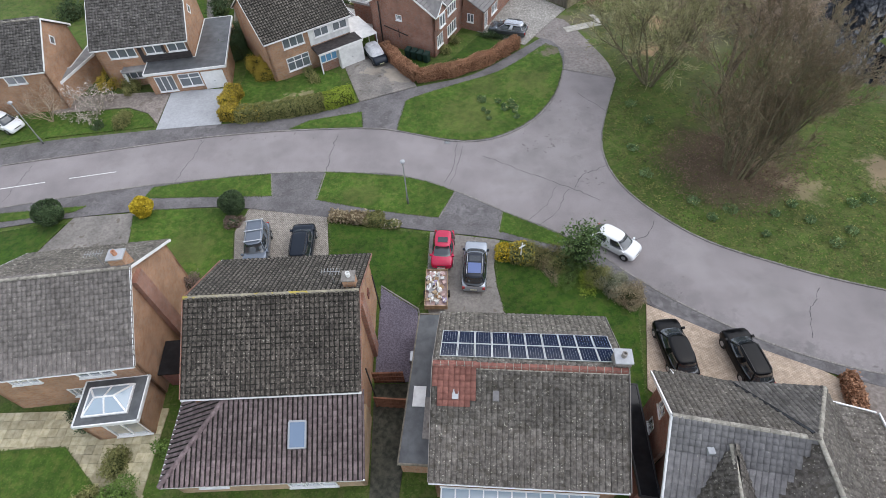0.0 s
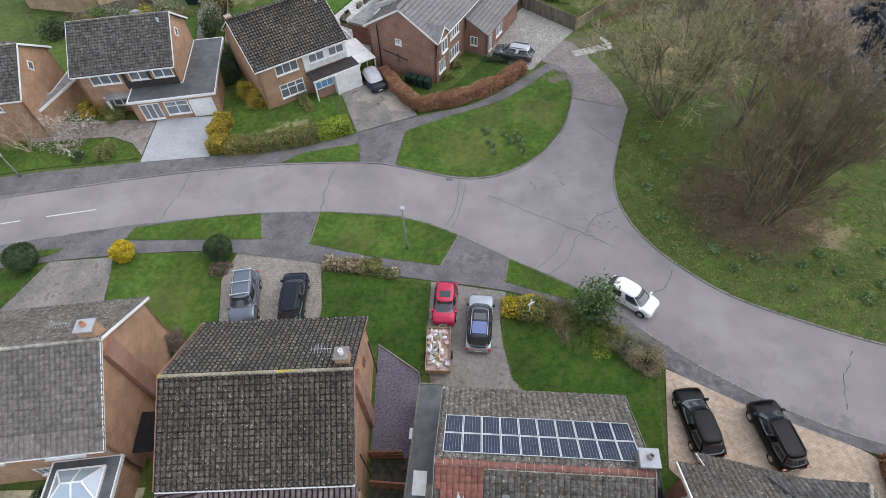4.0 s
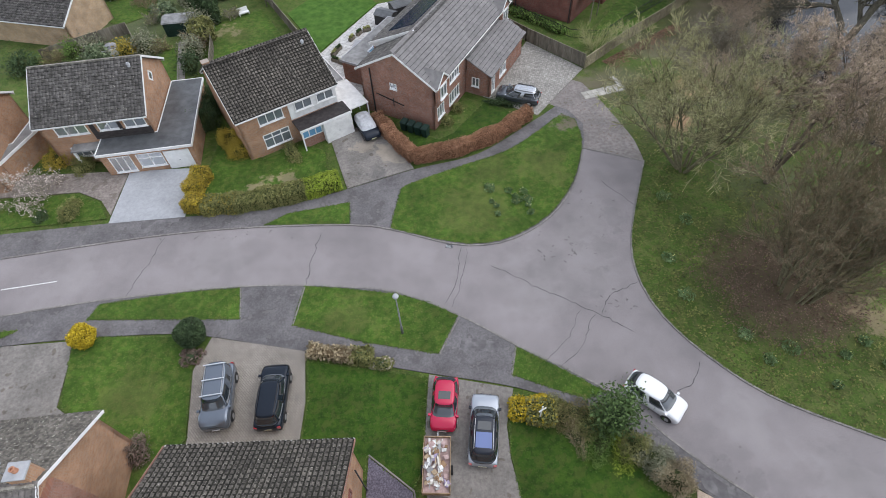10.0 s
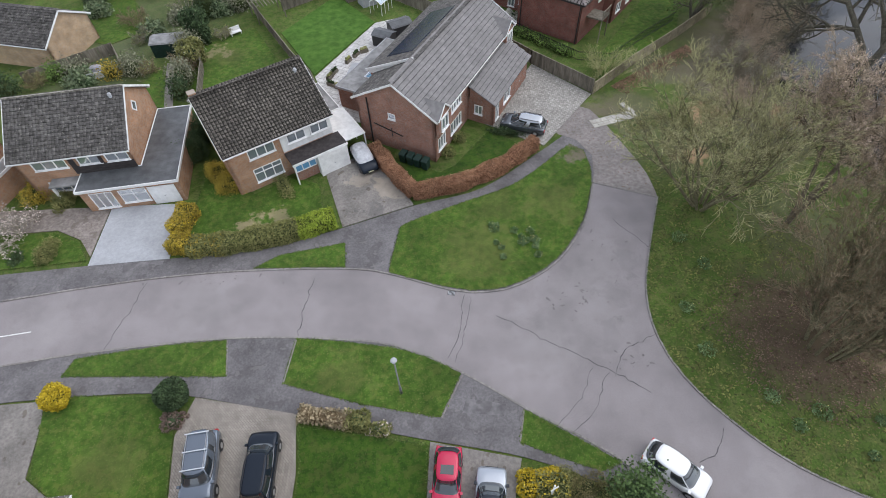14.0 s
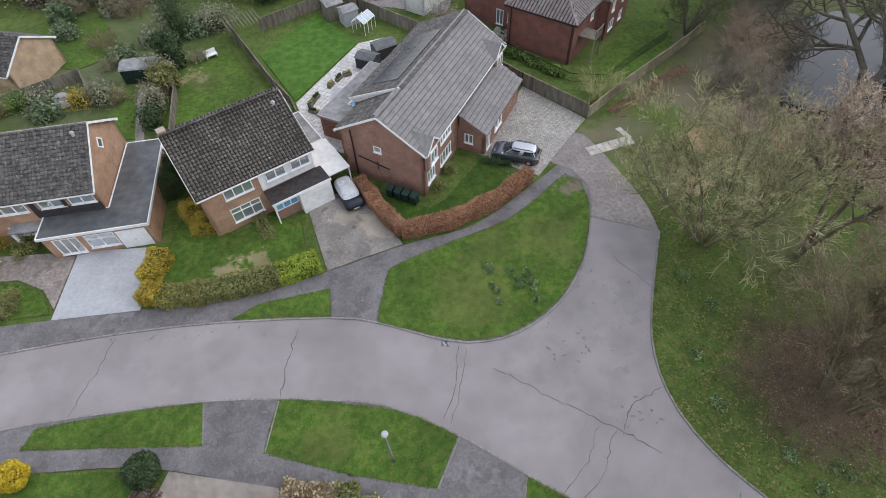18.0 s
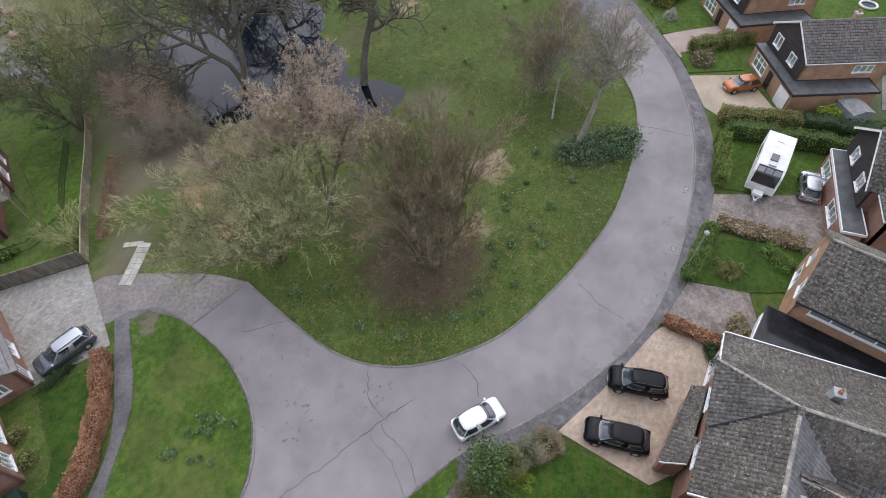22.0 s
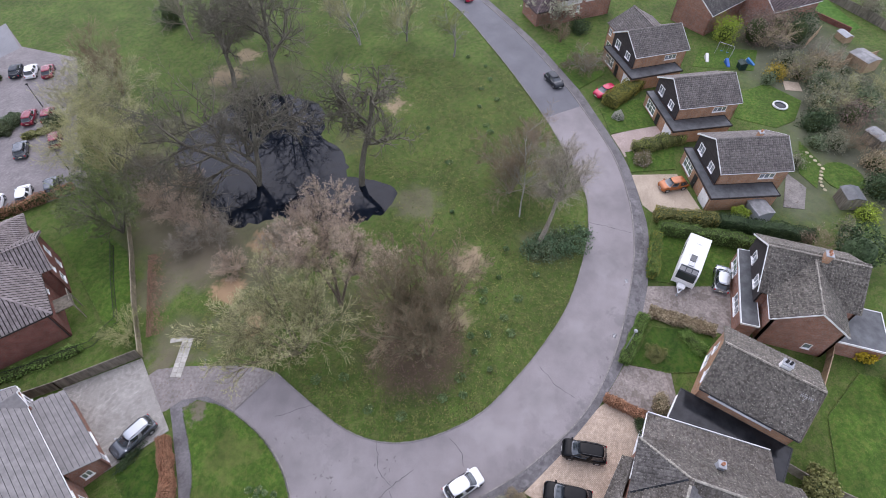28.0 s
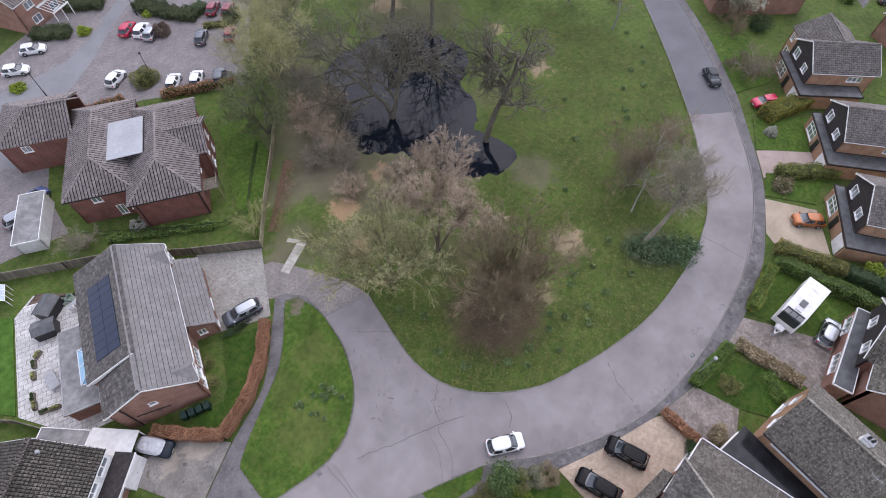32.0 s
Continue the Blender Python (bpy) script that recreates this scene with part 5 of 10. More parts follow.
extW = [(-1.1, -4.4, 2.55), (-1.1, -9.6, 2.55), (2.7, -5.0, 4.75), (2.7, -4.4, 4.75)]
Kit().plate(extE, 0.1).plate(extW, 0.1).ob("lower_roof", TILE_PURPLE, hB)
tiled_face(hB, extE, TILE_PURPLE, 0.30, 0.36, 0.095, 150, 0.05)
tiled_face(hB, extW, TILE_PURPLE, 0.30, 0.36, 0.095, 0, 0.05)
ridge_line(hB, (-1.1, -9.6, 2.6), (2.7, -5.0, 4.8), TILE_PURPLE, "hip_tile", 0.16, 0.4)
for s, e, ws in (((-0.8, -9.3), (10.8, -9.3), ((1.4, 3.2, 1.0, 2.2), (6.8, 9.8, 0.3, 2.25))), ((10.8, -9.3), (10.8, -5.0), ()), ((-0.8, -4.6), (-0.8, -9.3), ())):
    wall(hB, s, e, -0.1, 2.45, BRICK_TAN, ws)
    for w in ws:
        window(hB, s, e, *w, bars=2)
Kit().beam((-1.1, -9.62, 2.48), (11, -9.62, 2.48), 0.06, 0.18).ob("fascia", UPVC, hB)
Kit().beam((-1.14, -9.6, 2.5), (-1.14, -4.3, 2.5), 0.12, 0.2).ob("fascia", UPVC, hB)
sl = Kit()
for p, q in (((6.55, -7.95, 3.52), (7.55, -7.95, 3.52)), ((6.55, -6.6, 4.17), (7.55, -6.6, 4.17)), ((6.55, -7.95, 3.52), (6.55, -6.6, 4.17)), ((7.55, -7.95, 3.52), (7.55, -6.6, 4.17))):
    sl.beam(p, q, 0.11, 0.14)
Kit().plate([(6.55, -7.95, 3.58), (7.55, -7.95, 3.58), (7.55, -6.6, 4.23), (6.55, -6.6, 4.23)], 0.03).ob("pane", ROOFPANE, sl.ob("roof_window", METAL, hB))
for v in (-3.6, 3.5):
    Kit().tube([(11.0, v, 0.1), (11.0, v, 4.6)], [0.05] * 2, 6).ob("drainpipe", BLACKP, hB)

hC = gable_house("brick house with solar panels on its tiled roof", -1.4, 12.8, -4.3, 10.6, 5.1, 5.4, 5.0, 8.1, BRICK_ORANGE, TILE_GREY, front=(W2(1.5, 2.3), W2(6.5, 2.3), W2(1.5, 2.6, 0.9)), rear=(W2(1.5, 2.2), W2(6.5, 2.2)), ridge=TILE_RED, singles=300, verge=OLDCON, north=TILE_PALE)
chimney(hC, 10.3, 0.55, 6.6, 8.6, 0.86, 0.80, OLDCON, 1, OLDCON, PALE)
sf = (8.1 - 5.0) / 5.1
for j in range(2):
    for i in range(10):
        u0 = 0.35 + i * 0.985
        v0 = 0.5 + j * 1.22
        o = Vector((u0, v0, 8.1 - v0 * sf))
        su = Vector((0, 1, -sf)).normalized()
        nn = Vector((0, sf, 1)).normalized()
        P = lambda a, b, c: o + Vector((a, 0, 0)) + su * b + nn * (0.13 + c)
        k = Kit()
        for a0, a1, b0, b1 in ((0, 0.96, 0, 0.04), (0, 0.96, 1.36, 1.40), (0, 0.04, 0.04, 1.36), (0.92, 0.96, 0.04, 1.36)):
            k.hexa([P(a0, b0, -0.03), P(a1, b0, -0.03), P(a1, b1, -0.03), P(a0, b1, -0.03), P(a0, b0, 0.012), P(a1, b0, 0.012), P(a1, b1, 0.012), P(a0, b1, 0.012)])
        fr = k.ob("solar_panel", ALU, hC)
        Kit().add([P(0.04, 0.04, 0), P(0.92, 0.04, 0), P(0.92, 1.36, 0), P(0.04, 1.36, 0)], [(3, 2, 1, 0)]).ob("cell_sheet", PV, fr)
        bars = Kit()
        for m in range(1, 6):
            a = 0.04 + 0.88 * m / 6
            bars.add([P(a - 0.004, 0.04, 0.003), P(a + 0.004, 0.04, 0.003), P(a + 0.004, 1.36, 0.003), P(a - 0.004, 1.36, 0.003)], [(3, 2, 1, 0)])
        bars.ob("busbar_grid", PV_LINE, fr)
# a patch of newer red tiles below the ridge
red = [(v_[0], v_[1], 8.1 + v_[1] * 3.1 / 5.4 + 0.075) for v_ in ((0.35, -1.95), (2.25, -1.95), (2.4, -0.15), (0.02, -0.15))]
tiled_face(hC, red, TILE_RED, 0.30, 0.34, 0.035)
ridge_line(hC, (0.02, 0, 8.08), (10.58, 0, 8.08), TILE_RED, r=0.2)
joints = Kit()
for i in range(25):
    joints.tube([(i * 0.442 - 0.01, 0, 8.09), (i * 0.442 + 0.022, 0, 8.09)], [0.205] * 2, 10)
joints.ob("mortar_joints", RIDGE_PALE, hC)
for sg in (-1, 1):
    Kit().beam((0.02, sg * 0.2, 8.03), (10.58, sg * 0.2, 8.03), 0.07, 0.05).ob("mortar_bed", RIDGE_PALE, hC)
for u_, mt_ in ((1.15, PALE), (3.35, TILE_ASH)):
    zv = 8.1 - 1.45 * 3.1 / 5.4
    Kit().hexa([(u_, -1.68, zv - 0.06), (u_ + 0.34, -1.68, zv - 0.06), (u_ + 0.34, -1.2, zv + 0.17), (u_, -1.2, zv + 0.17), (u_, -1.7, zv + 0.12), (u_ + 0.34, -1.7, zv + 0.12), (u_ + 0.34, -1.2, zv + 0.27), (u_, -1.2, zv + 0.27)]).ob("roof_vent", mt_, hC)
flat_block(hC, [(-2.1, -3.9), (-0.25, -3.9), (-0.1, 6.4), (-1.7, 6.4)], 2.6, BRICK_ORANGE, FELT, trim=WOOD_GREY, name="garage")
Kit().box(-1.55, -0.4, 2.62, -0.75, 0.95, 2.7).ob("rooflight", WHITE, hC)
Kit().box(-0.75, -2.4, 2.62, -0.3, 0.2, 2.75).ob("rooflight", OLDCON, hC)
Kit().box(-2.05, 2.8, 1.6, -1.75, 3.5, 2.5).ob("meter_box", METAL, hC)
con = [((0.5, -5.1, 2.78), (9.5, -5.1, 2.78)), ((0.5, -8.0, 2.3), (9.5, -8.0, 2.3)), ((0.5, -8.0, 0.7), (9.5, -8.0, 0.7))]
for i in range(12):
    con += [((0.6 + i * 0.8, -5.1, 2.75), (0.6 + i * 0.8, -8.0, 2.3)), ((0.6 + i * 0.8, -8.0, 0), (0.6 + i * 0.8, -8.0, 2.3))]
conob = glaze_bars("conservatory", con, 0.08, UPVC, hC)
Kit().plate([(0.6, -5.1, 2.74), (9.4, -5.1, 2.74), (9.4, -8, 2.29), (0.6, -8, 2.29)], 0.02).ob("pane", SKYGLASS, conob)

# house with crossing roofs
hD = thing("house", pose(0, 0, 0), "red brick house with crossing grey tiled roofs", "house", "houses of the estate")
zD, eD = 7.9, 5.0
wing_n, wing_s = [(15.9, 12.5, eD), (11.6, 13.3, eD), (10.9, 9.6, zD), (17.7, 8.2, zD)], [(10.2, 5.9, eD), (15.0, 5.0, eD), (17.7, 8.2, zD), (10.9, 9.6, zD)]
hipn = [(21.2, 12.0, eD), (15.9, 12.5, eD), (17.7, 8.2, zD)]
east = [(20.8, -2.0, eD), (21.2, 12.0, eD), (17.7, 8.2, zD), (17.2, -2.0, zD)]
west = [(15.0, 5.0, eD), (13.8, -2.0, eD), (17.2, -2.0, zD), (17.7, 8.2, zD)]
low = [(24.3, -0.4, 3.3), (24.6, 11.0, 3.3), (21.0, 11.6, 4.3), (20.7, -0.4, 4.3)]
deck = Kit()
for f, mt in ((wing_n, TILE_GREY), (wing_s, TILE_ASH), (hipn, TILE_DARK), (east, TILE_GREY), (west, TILE_ASH), (low, TILE_GREY)):
    deck.plate(list(f), 0.1)
    tiled_face(hD, f, mt, 0.30, 0.34, 0.035, 150 if f is wing_s else 0)
deck.ob("roof", TILE_GREY, hD)
for p, q in (((10.9, 9.6, zD), (17.7, 8.2, zD)), ((17.7, 8.2, zD), (17.2, -2, zD)), ((21.2, 12.0, eD), (17.7, 8.2, zD))):
    ridge_line(hD, p, q, RDG)
for f in ([(11.3, 3.9, 5.5), (12.2, 7.2, 5.5), (13.6, 8.2, 7.35), (12.8, 3.5, 7.35)], [(15.0, 6.6, 5.5), (14.2, 3.2, 5.5), (12.8, 3.5, 7.35), (13.6, 8.2, 7.35)]):
    Kit().plate(list(f), 0.08).ob("rear_gable_roof", TILE_GREY, hD)
    tiled_face(hD, f, TILE_GREY, 0.30, 0.34, 0.035)
ridge_line(hD, (13.6, 8.2, 7.4), (12.8, 3.5, 7.4), RDG)
Kit().beam((16.0, 12.4, 5.13), (17.55, 8.5, 7.93), 0.16, 0.06).ob("valley", FELT_BLACK, hD)
for s, e, z1, ws in (((11.95, 9.2), (11.3, 5.9), 4.9, ()), ((12.2, 12.9), (11.7, 9.3), 4.9, ((1.0, 1.9, 3.4, 4.4), (1.2, 2.0, 1.0, 2.0))), ((20.8, 11.6), (12.2, 12.9), 4.9, ((1.0, 3.0, 3.3, 4.5), (5.4, 7.2, 3.3, 4.5))), ((20.4, -1.8), (20.8, 11.6), 4.9, ()), ((11.3, 5.9), (14.2, 4.6), 4.9, ()), ((14.2, 4.6), (14.0, -1.8), 4.9, ()), ((14.0, -1.8), (20.4, -1.8), 4.9, ()), ((24.3, 10.7), (20.8, 11.3), 3.3, ((0.4, 3.0, 0.2, 2.3),)), ((24.0, -0.2), (24.3, 10.7), 3.1, ()), ((20.6, -0.2), (24.0, -0.2), 3.1, ())):
    wall(hD, s, e, -0.1, z1, BRICK_RED, ws)
    for w in ws:
        window(hD, s, e, *w, bars=1)
Kit().add([(11.95, 12.9, 4.8), (11.3, 6.1, 4.8), (11.6, 9.45, 7.75), (12.2, 12.9, 4.8), (11.55, 6.1, 4.8), (11.85, 9.4, 7.75)], [(0, 1, 2), (5, 4, 3), (0, 2, 5, 3), (2, 1, 4, 5), (1, 0, 3, 4)]).ob("gable", BRICK_RED, hD)
for p, q in (((11.55, 13.3, 4.95), (10.85, 9.6, 7.85)), ((10.15, 5.9, 4.95), (10.85, 9.6, 7.85)), ((24.45, -0.4, 3.35), (24.75, 11.0, 3.35)), ((24.6, 11.05, 3.3), (21.0, 11.65, 4.28))):
    Kit().beam(p, q, 0.09, 0.22).ob("bargeboard", UPVC, hD)
lean = [(20.05, 12.75, 2.5), (13.8, 14.5, 2.5), (13.9, 13.0, 3.4), (19.8, 12.0, 3.4)]
Kit().plate([lean[0], lean[1], lean[2], lean[3]], 0.1).ob("lean_to_roof", TILE_GREY, hD)
tiled_face(hD, lean, TILE_GREY, 0.30, 0.34, 0.035)
for p, q in (((19.9, 12.6), (14.0, 14.25)), ((14.0, 14.25), (14.05, 12.8)), ((19.75, 11.9), (19.9, 12.6))):
    wall(hD, p, q, -0.1, 2.42, BRICK_RED)
Kit().beam((20.07, 12.78, 2.42), (13.78, 14.53, 2.42), 0.06, 0.16).ob("fascia", UPVC, hD)
Kit().beam((13.76, 14.5, 2.5), (13.86, 13.0, 3.4), 0.06, 0.18).ob("bargeboard", UPVC, hD)
chimney(hD, 20.3, 5.2, 5.2, 6.5, 0.6, 0.6, PALE, 1)
for p in ((12.6, 8.0), (15.2, 7.5)):
    z = zD - (9.1 - p[1]) * 0.72
    Kit().box(p[0] - 0.17, p[1] - 0.17, z - 0.2, p[0] + 0.17, p[1] + 0.17, z + 0.12).ob("roof_vent", PALE, hD)
flat_block(hD, [(11.4, 13.6), (11.1, 6.8), (10.0, 7.0), (10.2, 13.8)][::-1], 2.5, BRICK_DARK, FELT_BLACK, trim=BLACKP, name="lean_to")

hD2 = gable_house("brick house with lichened tiled roof and flat-roofed extension", 32.2, 5.4, -107, 9.4, 4.2, 4.4, 5.0, 7.9, BRICK_ORANGE, TILE_PALE, left=((1.4, 2.6, 3.3, 4.6, 1, 0, False), (5.0, 6.4, 3.3, 4.6, 1, 0, False), (1.2, 3.4, 0.8, 2.2, 1, 0, False)), rear=(W2(1, 6, 3.9, 0.6, 3),), ridge=RDG, trim=WOOD_GREY)
chimney(hD2, 5.6, 0.6, 7.0, 8.5, 0.9, 0.7, WHITE, 2, BLACKP)
aerial(hD2, 8.0, -1.5, 6.6)
flat_block(hD2, [(-1.2, -7.9), (9.8, -7.9), (9.8, -4.0), (-1.2, -4.0)], 2.75, WHITE, FELT_BLACK, trim=BLACKP, name="extension")
Kit().box(-1.3, -7.9, 2.2, -1.22, -5.0, 2.85).ob("front_fascia", WHITE, hD2)

hR1 = gable_house("red brick house with cross-gabled grey tiled roof", 38.6, -4.5, 0, 8.5, 3.95, 3.95, 5.0, 7.8, BRICK_RED, TILE_PALE, left=((4.6, 5.5, 1.0, 2.0, 0, 0, False),), ridge=RDG)
cross1, cross2 = [(3.4, -5.6, 5.0), (3.4, 5.0, 5.0), (7.9, 5.0, 8.1), (7.9, -5.6, 8.1)], [(12.4, 5.0, 5.0), (12.4, -5.6, 5.0), (7.9, -5.6, 8.1), (7.9, 5.0, 8.1)]
for f in (cross1, cross2):
    tiled_face(hR1, f, TILE_PALE)
Kit().plate(list(cross1), 0.1).plate(list(cross2), 0.1).ob("cross_roof", TILE_PALE, hR1)
ridge_line(hR1, (7.9, 5.0, 8.12), (7.9, -5.6, 8.12), RDG)
Kit().add([(3.7, 4.6, 0), (12.1, 4.6, 0), (12.1, 4.6, 5), (7.9, 4.6, 7.9), (3.7, 4.6, 5), (3.7, 4.35, 0), (12.1, 4.35, 0), (12.1, 4.35, 5), (7.9, 4.35, 7.9), (3.7, 4.35, 5)], [(4, 3, 2, 1, 0), (5, 6, 7, 8, 9), (0, 1, 6, 5), (1, 2, 7, 6), (2, 3, 8, 7), (3, 4, 9, 8), (4, 0, 5, 9)]).ob("front_gable", CLAD, hR1)
for a0 in (1.9, 5.6):
    window(hR1, (12.1, 4.6), (3.7, 4.6), a0, a0 + 1.4, 3.3, 4.6, bars=1, proud=0.08)
for p, q in (((3.4, 5.04, 4.95), (7.9, 5.04, 8.05)), ((12.4, 5.04, 4.95), (7.9, 5.04, 8.05))):
    Kit().beam(p, q, 0.05, 0.2).ob("bargeboard", UPVC, hR1)
for s, e in (((3.7, 4.4), (3.7, 3.5)), ((3.7, -3.5), (3.7, -5.3)), ((3.7, -5.3), (12.1, -5.3)), ((12.1, -5.3), (12.1, 4.4))):
    wall(hR1, s, e, -0.1, 4.95, BRICK_RED)
chimney(hR1, 7.7, -0.9, 7.0, 8.9, 0.8, 0.7, BRICK_ORANGE, 2)
flat_block(hR1, [(0.3, 4.0), (11.6, 4.4), (11.5, 6.0), (0.2, 6.0)], 2.75, BRICK_RED, FELT, windows=((2, 0.6, 3.2, 0.9, 2.2, 2, 0, False), (2, 6.2, 9.0, 0.9, 2.2, 2, 0, False)), name="porch")
flat_block(hR1, [(1, -9.4), (6.5, -9.4), (6.5, -5.4), (3.6, -5.4), (3.6, -4.2), (1, -4.2)], 2.7, BRICK_RED, FELT, name="extension")


def clad_house(label, x, y, ang, L=10.2):
    """A house whose dark-clad gable looks to the road over a flat-roofed front."""
    h = gable_house(label, x, y, ang, L, 4.3, 4.3, 5.0, 7.5, BRICK_ORANGE, TILE_MID, rear=(W2(5.8, 2.2, 3.4, 0.9, 2),), front=(W2(4, 2.2, 3.4, 0.9, 2),), ridge=TILE_MID)
    s, e = (0.2, 3.9), (0.2, -3.9)
    Kit().add([(0.16, 3.9, 2.6), (0.16, -3.9, 2.6), (0.16, -3.9, 5.0), (0.16, 0, 7.25), (0.16, 3.9, 5.0), (0.21, 3.9, 2.6), (0.21, -3.9, 2.6), (0.21, -3.9, 5.0), (0.21, 0, 7.25), (0.21, 3.9, 5.0)], [(4, 3, 2, 1, 0), (5, 6, 7, 8, 9), (0, 1, 6, 5), (1, 2, 7, 6), (2, 3, 8, 7), (3, 4, 9, 8), (4, 0, 5, 9)]).ob("cladding", CLAD, h)
    window(h, (0.16, 3.9), (0.16, -3.9), 1.2, 2.7, 3.3, 4.7, bars=1, proud=0.09)
    window(h, (0.16, 3.9), (0.16, -3.9), 4.9, 6.3, 3.3, 4.5, bars=1, proud=0.09)
    flat_block(h, [(-1.3, -6.6), (8.4, -6.6), (8.4, -4.0), (0.0, -4.0), (0.0, 4.0), (-1.3, 4.0)], 2.65, BRICK_ORANGE, FELT, trim=CLAD, windows=((5, 1.0, 3.8, 0.5, 2.2, 2, 0.6, False),), name="extension")
    door(h, (-1.32, 4.0), (-1.32, -6.6), 7.9, 10.1, 2.2, UPVC, 5, "garage_door")
    door(h, (-1.32, 4.0), (-1.32, -6.6), 5.0, 5.9, 2.1, BLACKP)
    return h


hR2 = clad_house("dark-clad gabled house with a flat-roofed front and grey tiles", 64.9, 5.85, -68.6)
hR3 = clad_house("dark-clad gabled house with a white garage door", 77.95, 12.0, -63.6)
hR4 = clad_house("dark-clad gabled house behind a weeping tree", 90.0, 20.0, -57.4)
chimney(hR2, 6.3, 0.4, 6.9, 8.0, 0.6, 0.6, BRICK_ORANGE, 1)
for f in ([(0.5, 7.6, 5.0), (0.5, 0, 5.0), (5.0, 0, 7.55), (5.0, 7.6, 7.55)], [(9.5, 0, 5.0), (9.5, 7.6, 5.0), (5.0, 7.6, 7.55), (5.0, 0, 7.55)]):
    Kit().plate(list(f), 0.1).ob("cross_roof", TILE_MID, hR4)
    tiled_face(hR4, f, TILE_MID)
ridge_line(hR4, (5.0, 0, 7.57), (5.0, 7.6, 7.57), TILE_MID)
for s, e, ws, pk in (((0.8, 7.3), (0.8, 3.9), ((0.5, 1.5, 3.3, 4.5), (0.6, 2.4, 0.8, 2.1)), None), ((9.2, 7.3), (0.8, 7.3), (), [(0, 4.9), (8.4, 4.9), (4.2, 7.3)]), ((9.2, 3.9), (9.2, 7.3), (), None)):
    wall(hR4, s, e, -0.1, 4.9, BRICK_ORANGE, ws, peak=pk)
    for w in ws:
        window(hR4, s, e, *w, bars=1)
hR5 = thing("house", pose(102.6, 33.0, 0, 0, 0, -51.6), "red brick house with white band and plum hipped roof", "house", "houses of the estate")
hip_roof(hR5, 0, 12, 0, 8, 4.9, 7.2, TILE_PURPLE)
for s, e, ws in (((0.3, 0.35), (11.7, 0.35), ((3.6, 4.3, 1.8, 3.0), (5.0, 5.6, 4.0, 4.6))), ((11.7, 0.35), (11.7, 7.65), ()), ((11.7, 7.65), (0.3, 7.65), ()), ((0.3, 7.65), (0.3, 0.35), ())):
    wall(hR5, s, e, -0.1, 4.85, BRICK_RED, ws)
    for w in ws:
        window(hR5, s, e, *w, bars=1)
Kit().box(0.3, 0.3, 3.5, 4.9, 0.345, 4.75).box(5.7, 0.3, 3.5, 11.7, 0.345, 4.75).ob("white_band", WHITE, hR5)
Kit().hexa([(-4.5, 1, -0.1), (0, 1, -0.1), (0, 7, -0.1), (-4.5, 7, -0.1), (-4.5, 1, 3.0), (0, 1, 3.0), (0, 7, 3.0), (-4.5, 7, 3.0)]).ob("garage", BRICK_RED, hR5)
hip_roof(hR5, -4.9, 0.4, 0.6, 7.4, 3.0, 4.6, TILE_PURPLE, ends=(True, False))
hR6 = gable_house("brick house with a brown tiled roof across the gardens", 113, -3, -50, 12, 4.3, 4.3, 5.0, 7.4, BRICK_RED, TILE_PURPLE)
hR7 = gable_house("brick house with dark tiles behind the gardens", 109, 8.5, -35, 12, 4.3, 4.3, 4.2, 6.8, BRICK_RED, TILE_DARK)

# north row
hN1 = gable_house("orange brick house with dark tiles and L-shaped flat roof", -39.2, 57.0, 8, 10.3, 4.6, 5.1, 4.9, 8.0, BRICK_ORANGE, TILE_DARK, rear=(W2(1.3, 2.9, 3.5, 1.1, 2), W2(5.2, 2.0, 3.6, 1.0, 1), W2(7.6, 2.0, 3.6, 1.0, 1), W2(1.5, 2.4, 0.9, 1.2, 2)), ridge=RDG, diamonds=((1, 5.0, 5.7, 0.62),))
Kit().box(4.7, -4.78, 2.7, 10.06, -4.72, 3.55).box(4.7, -4.78, 3.55, 5.15, -4.72, 4.7).box(7.25, -4.78, 3.55, 7.55, -4.72, 4.7).ob("cladding", CLAD, hN1)
flat_block(hN1, [(5.0, -7.3), (13.9, -7.3), (13.6, 3.7), (10.3, 3.7), (10.3, -4.7), (5.0, -4.7)], 2.7, BRICK_ORANGE, FELT, windows=((0, 0.7, 2.7, 0.3, 2.2, 2, 0, False), (0, 3.2, 5.6, 0.6, 2.2, 1, 0.65, False)), name="extension")
door(hN1, (5.25, -7.24), (13.6, -7.24), 5.7, 8.1, 2.2, UPVC, 6, "garage_door")
Kit().box(2.3, -5.9, 2.3, 5.0, -4.74, 2.45).ob("porch_roof", FELT_GREY, hN1)
Kit().box(2.4, -5.8, 0, 2.6, -5.6, 2.3).ob("porch_post", UPVC, hN1)
vent(hN1, (9.2, -0.8, 7.5), PALE)
hN2 = gable_house("orange brick house with white panelled upper front and garage", -22.4, 56.1, 32.7, 10.4, 4.9, 5.3, 4.9, 8.0, BRICK_ORANGE, TILE_UMBER, rear=(W2(1.9, 2.5, 3.4, 1.2, 2, 0, True), W2(1.8, 2.7, 0.7, 1.6, 2, 0.65, True)), ridge=TILE_UMBER)
Kit().box(5.2, -5.02, 2.8, 10.2, -4.9, 4.8).ob("white_panel", WHITE, hN2)
window(hN2, (0.2, -5.02), (10.2, -5.02), 5.6, 7.4, 3.6, 4.6, bars=1, curtain=False, proud=0.1)
window(hN2, (0.2, -5.02), (10.2, -5.02), 7.9, 9.7, 3.6, 4.6, bars=1, curtain=False, proud=0.1)
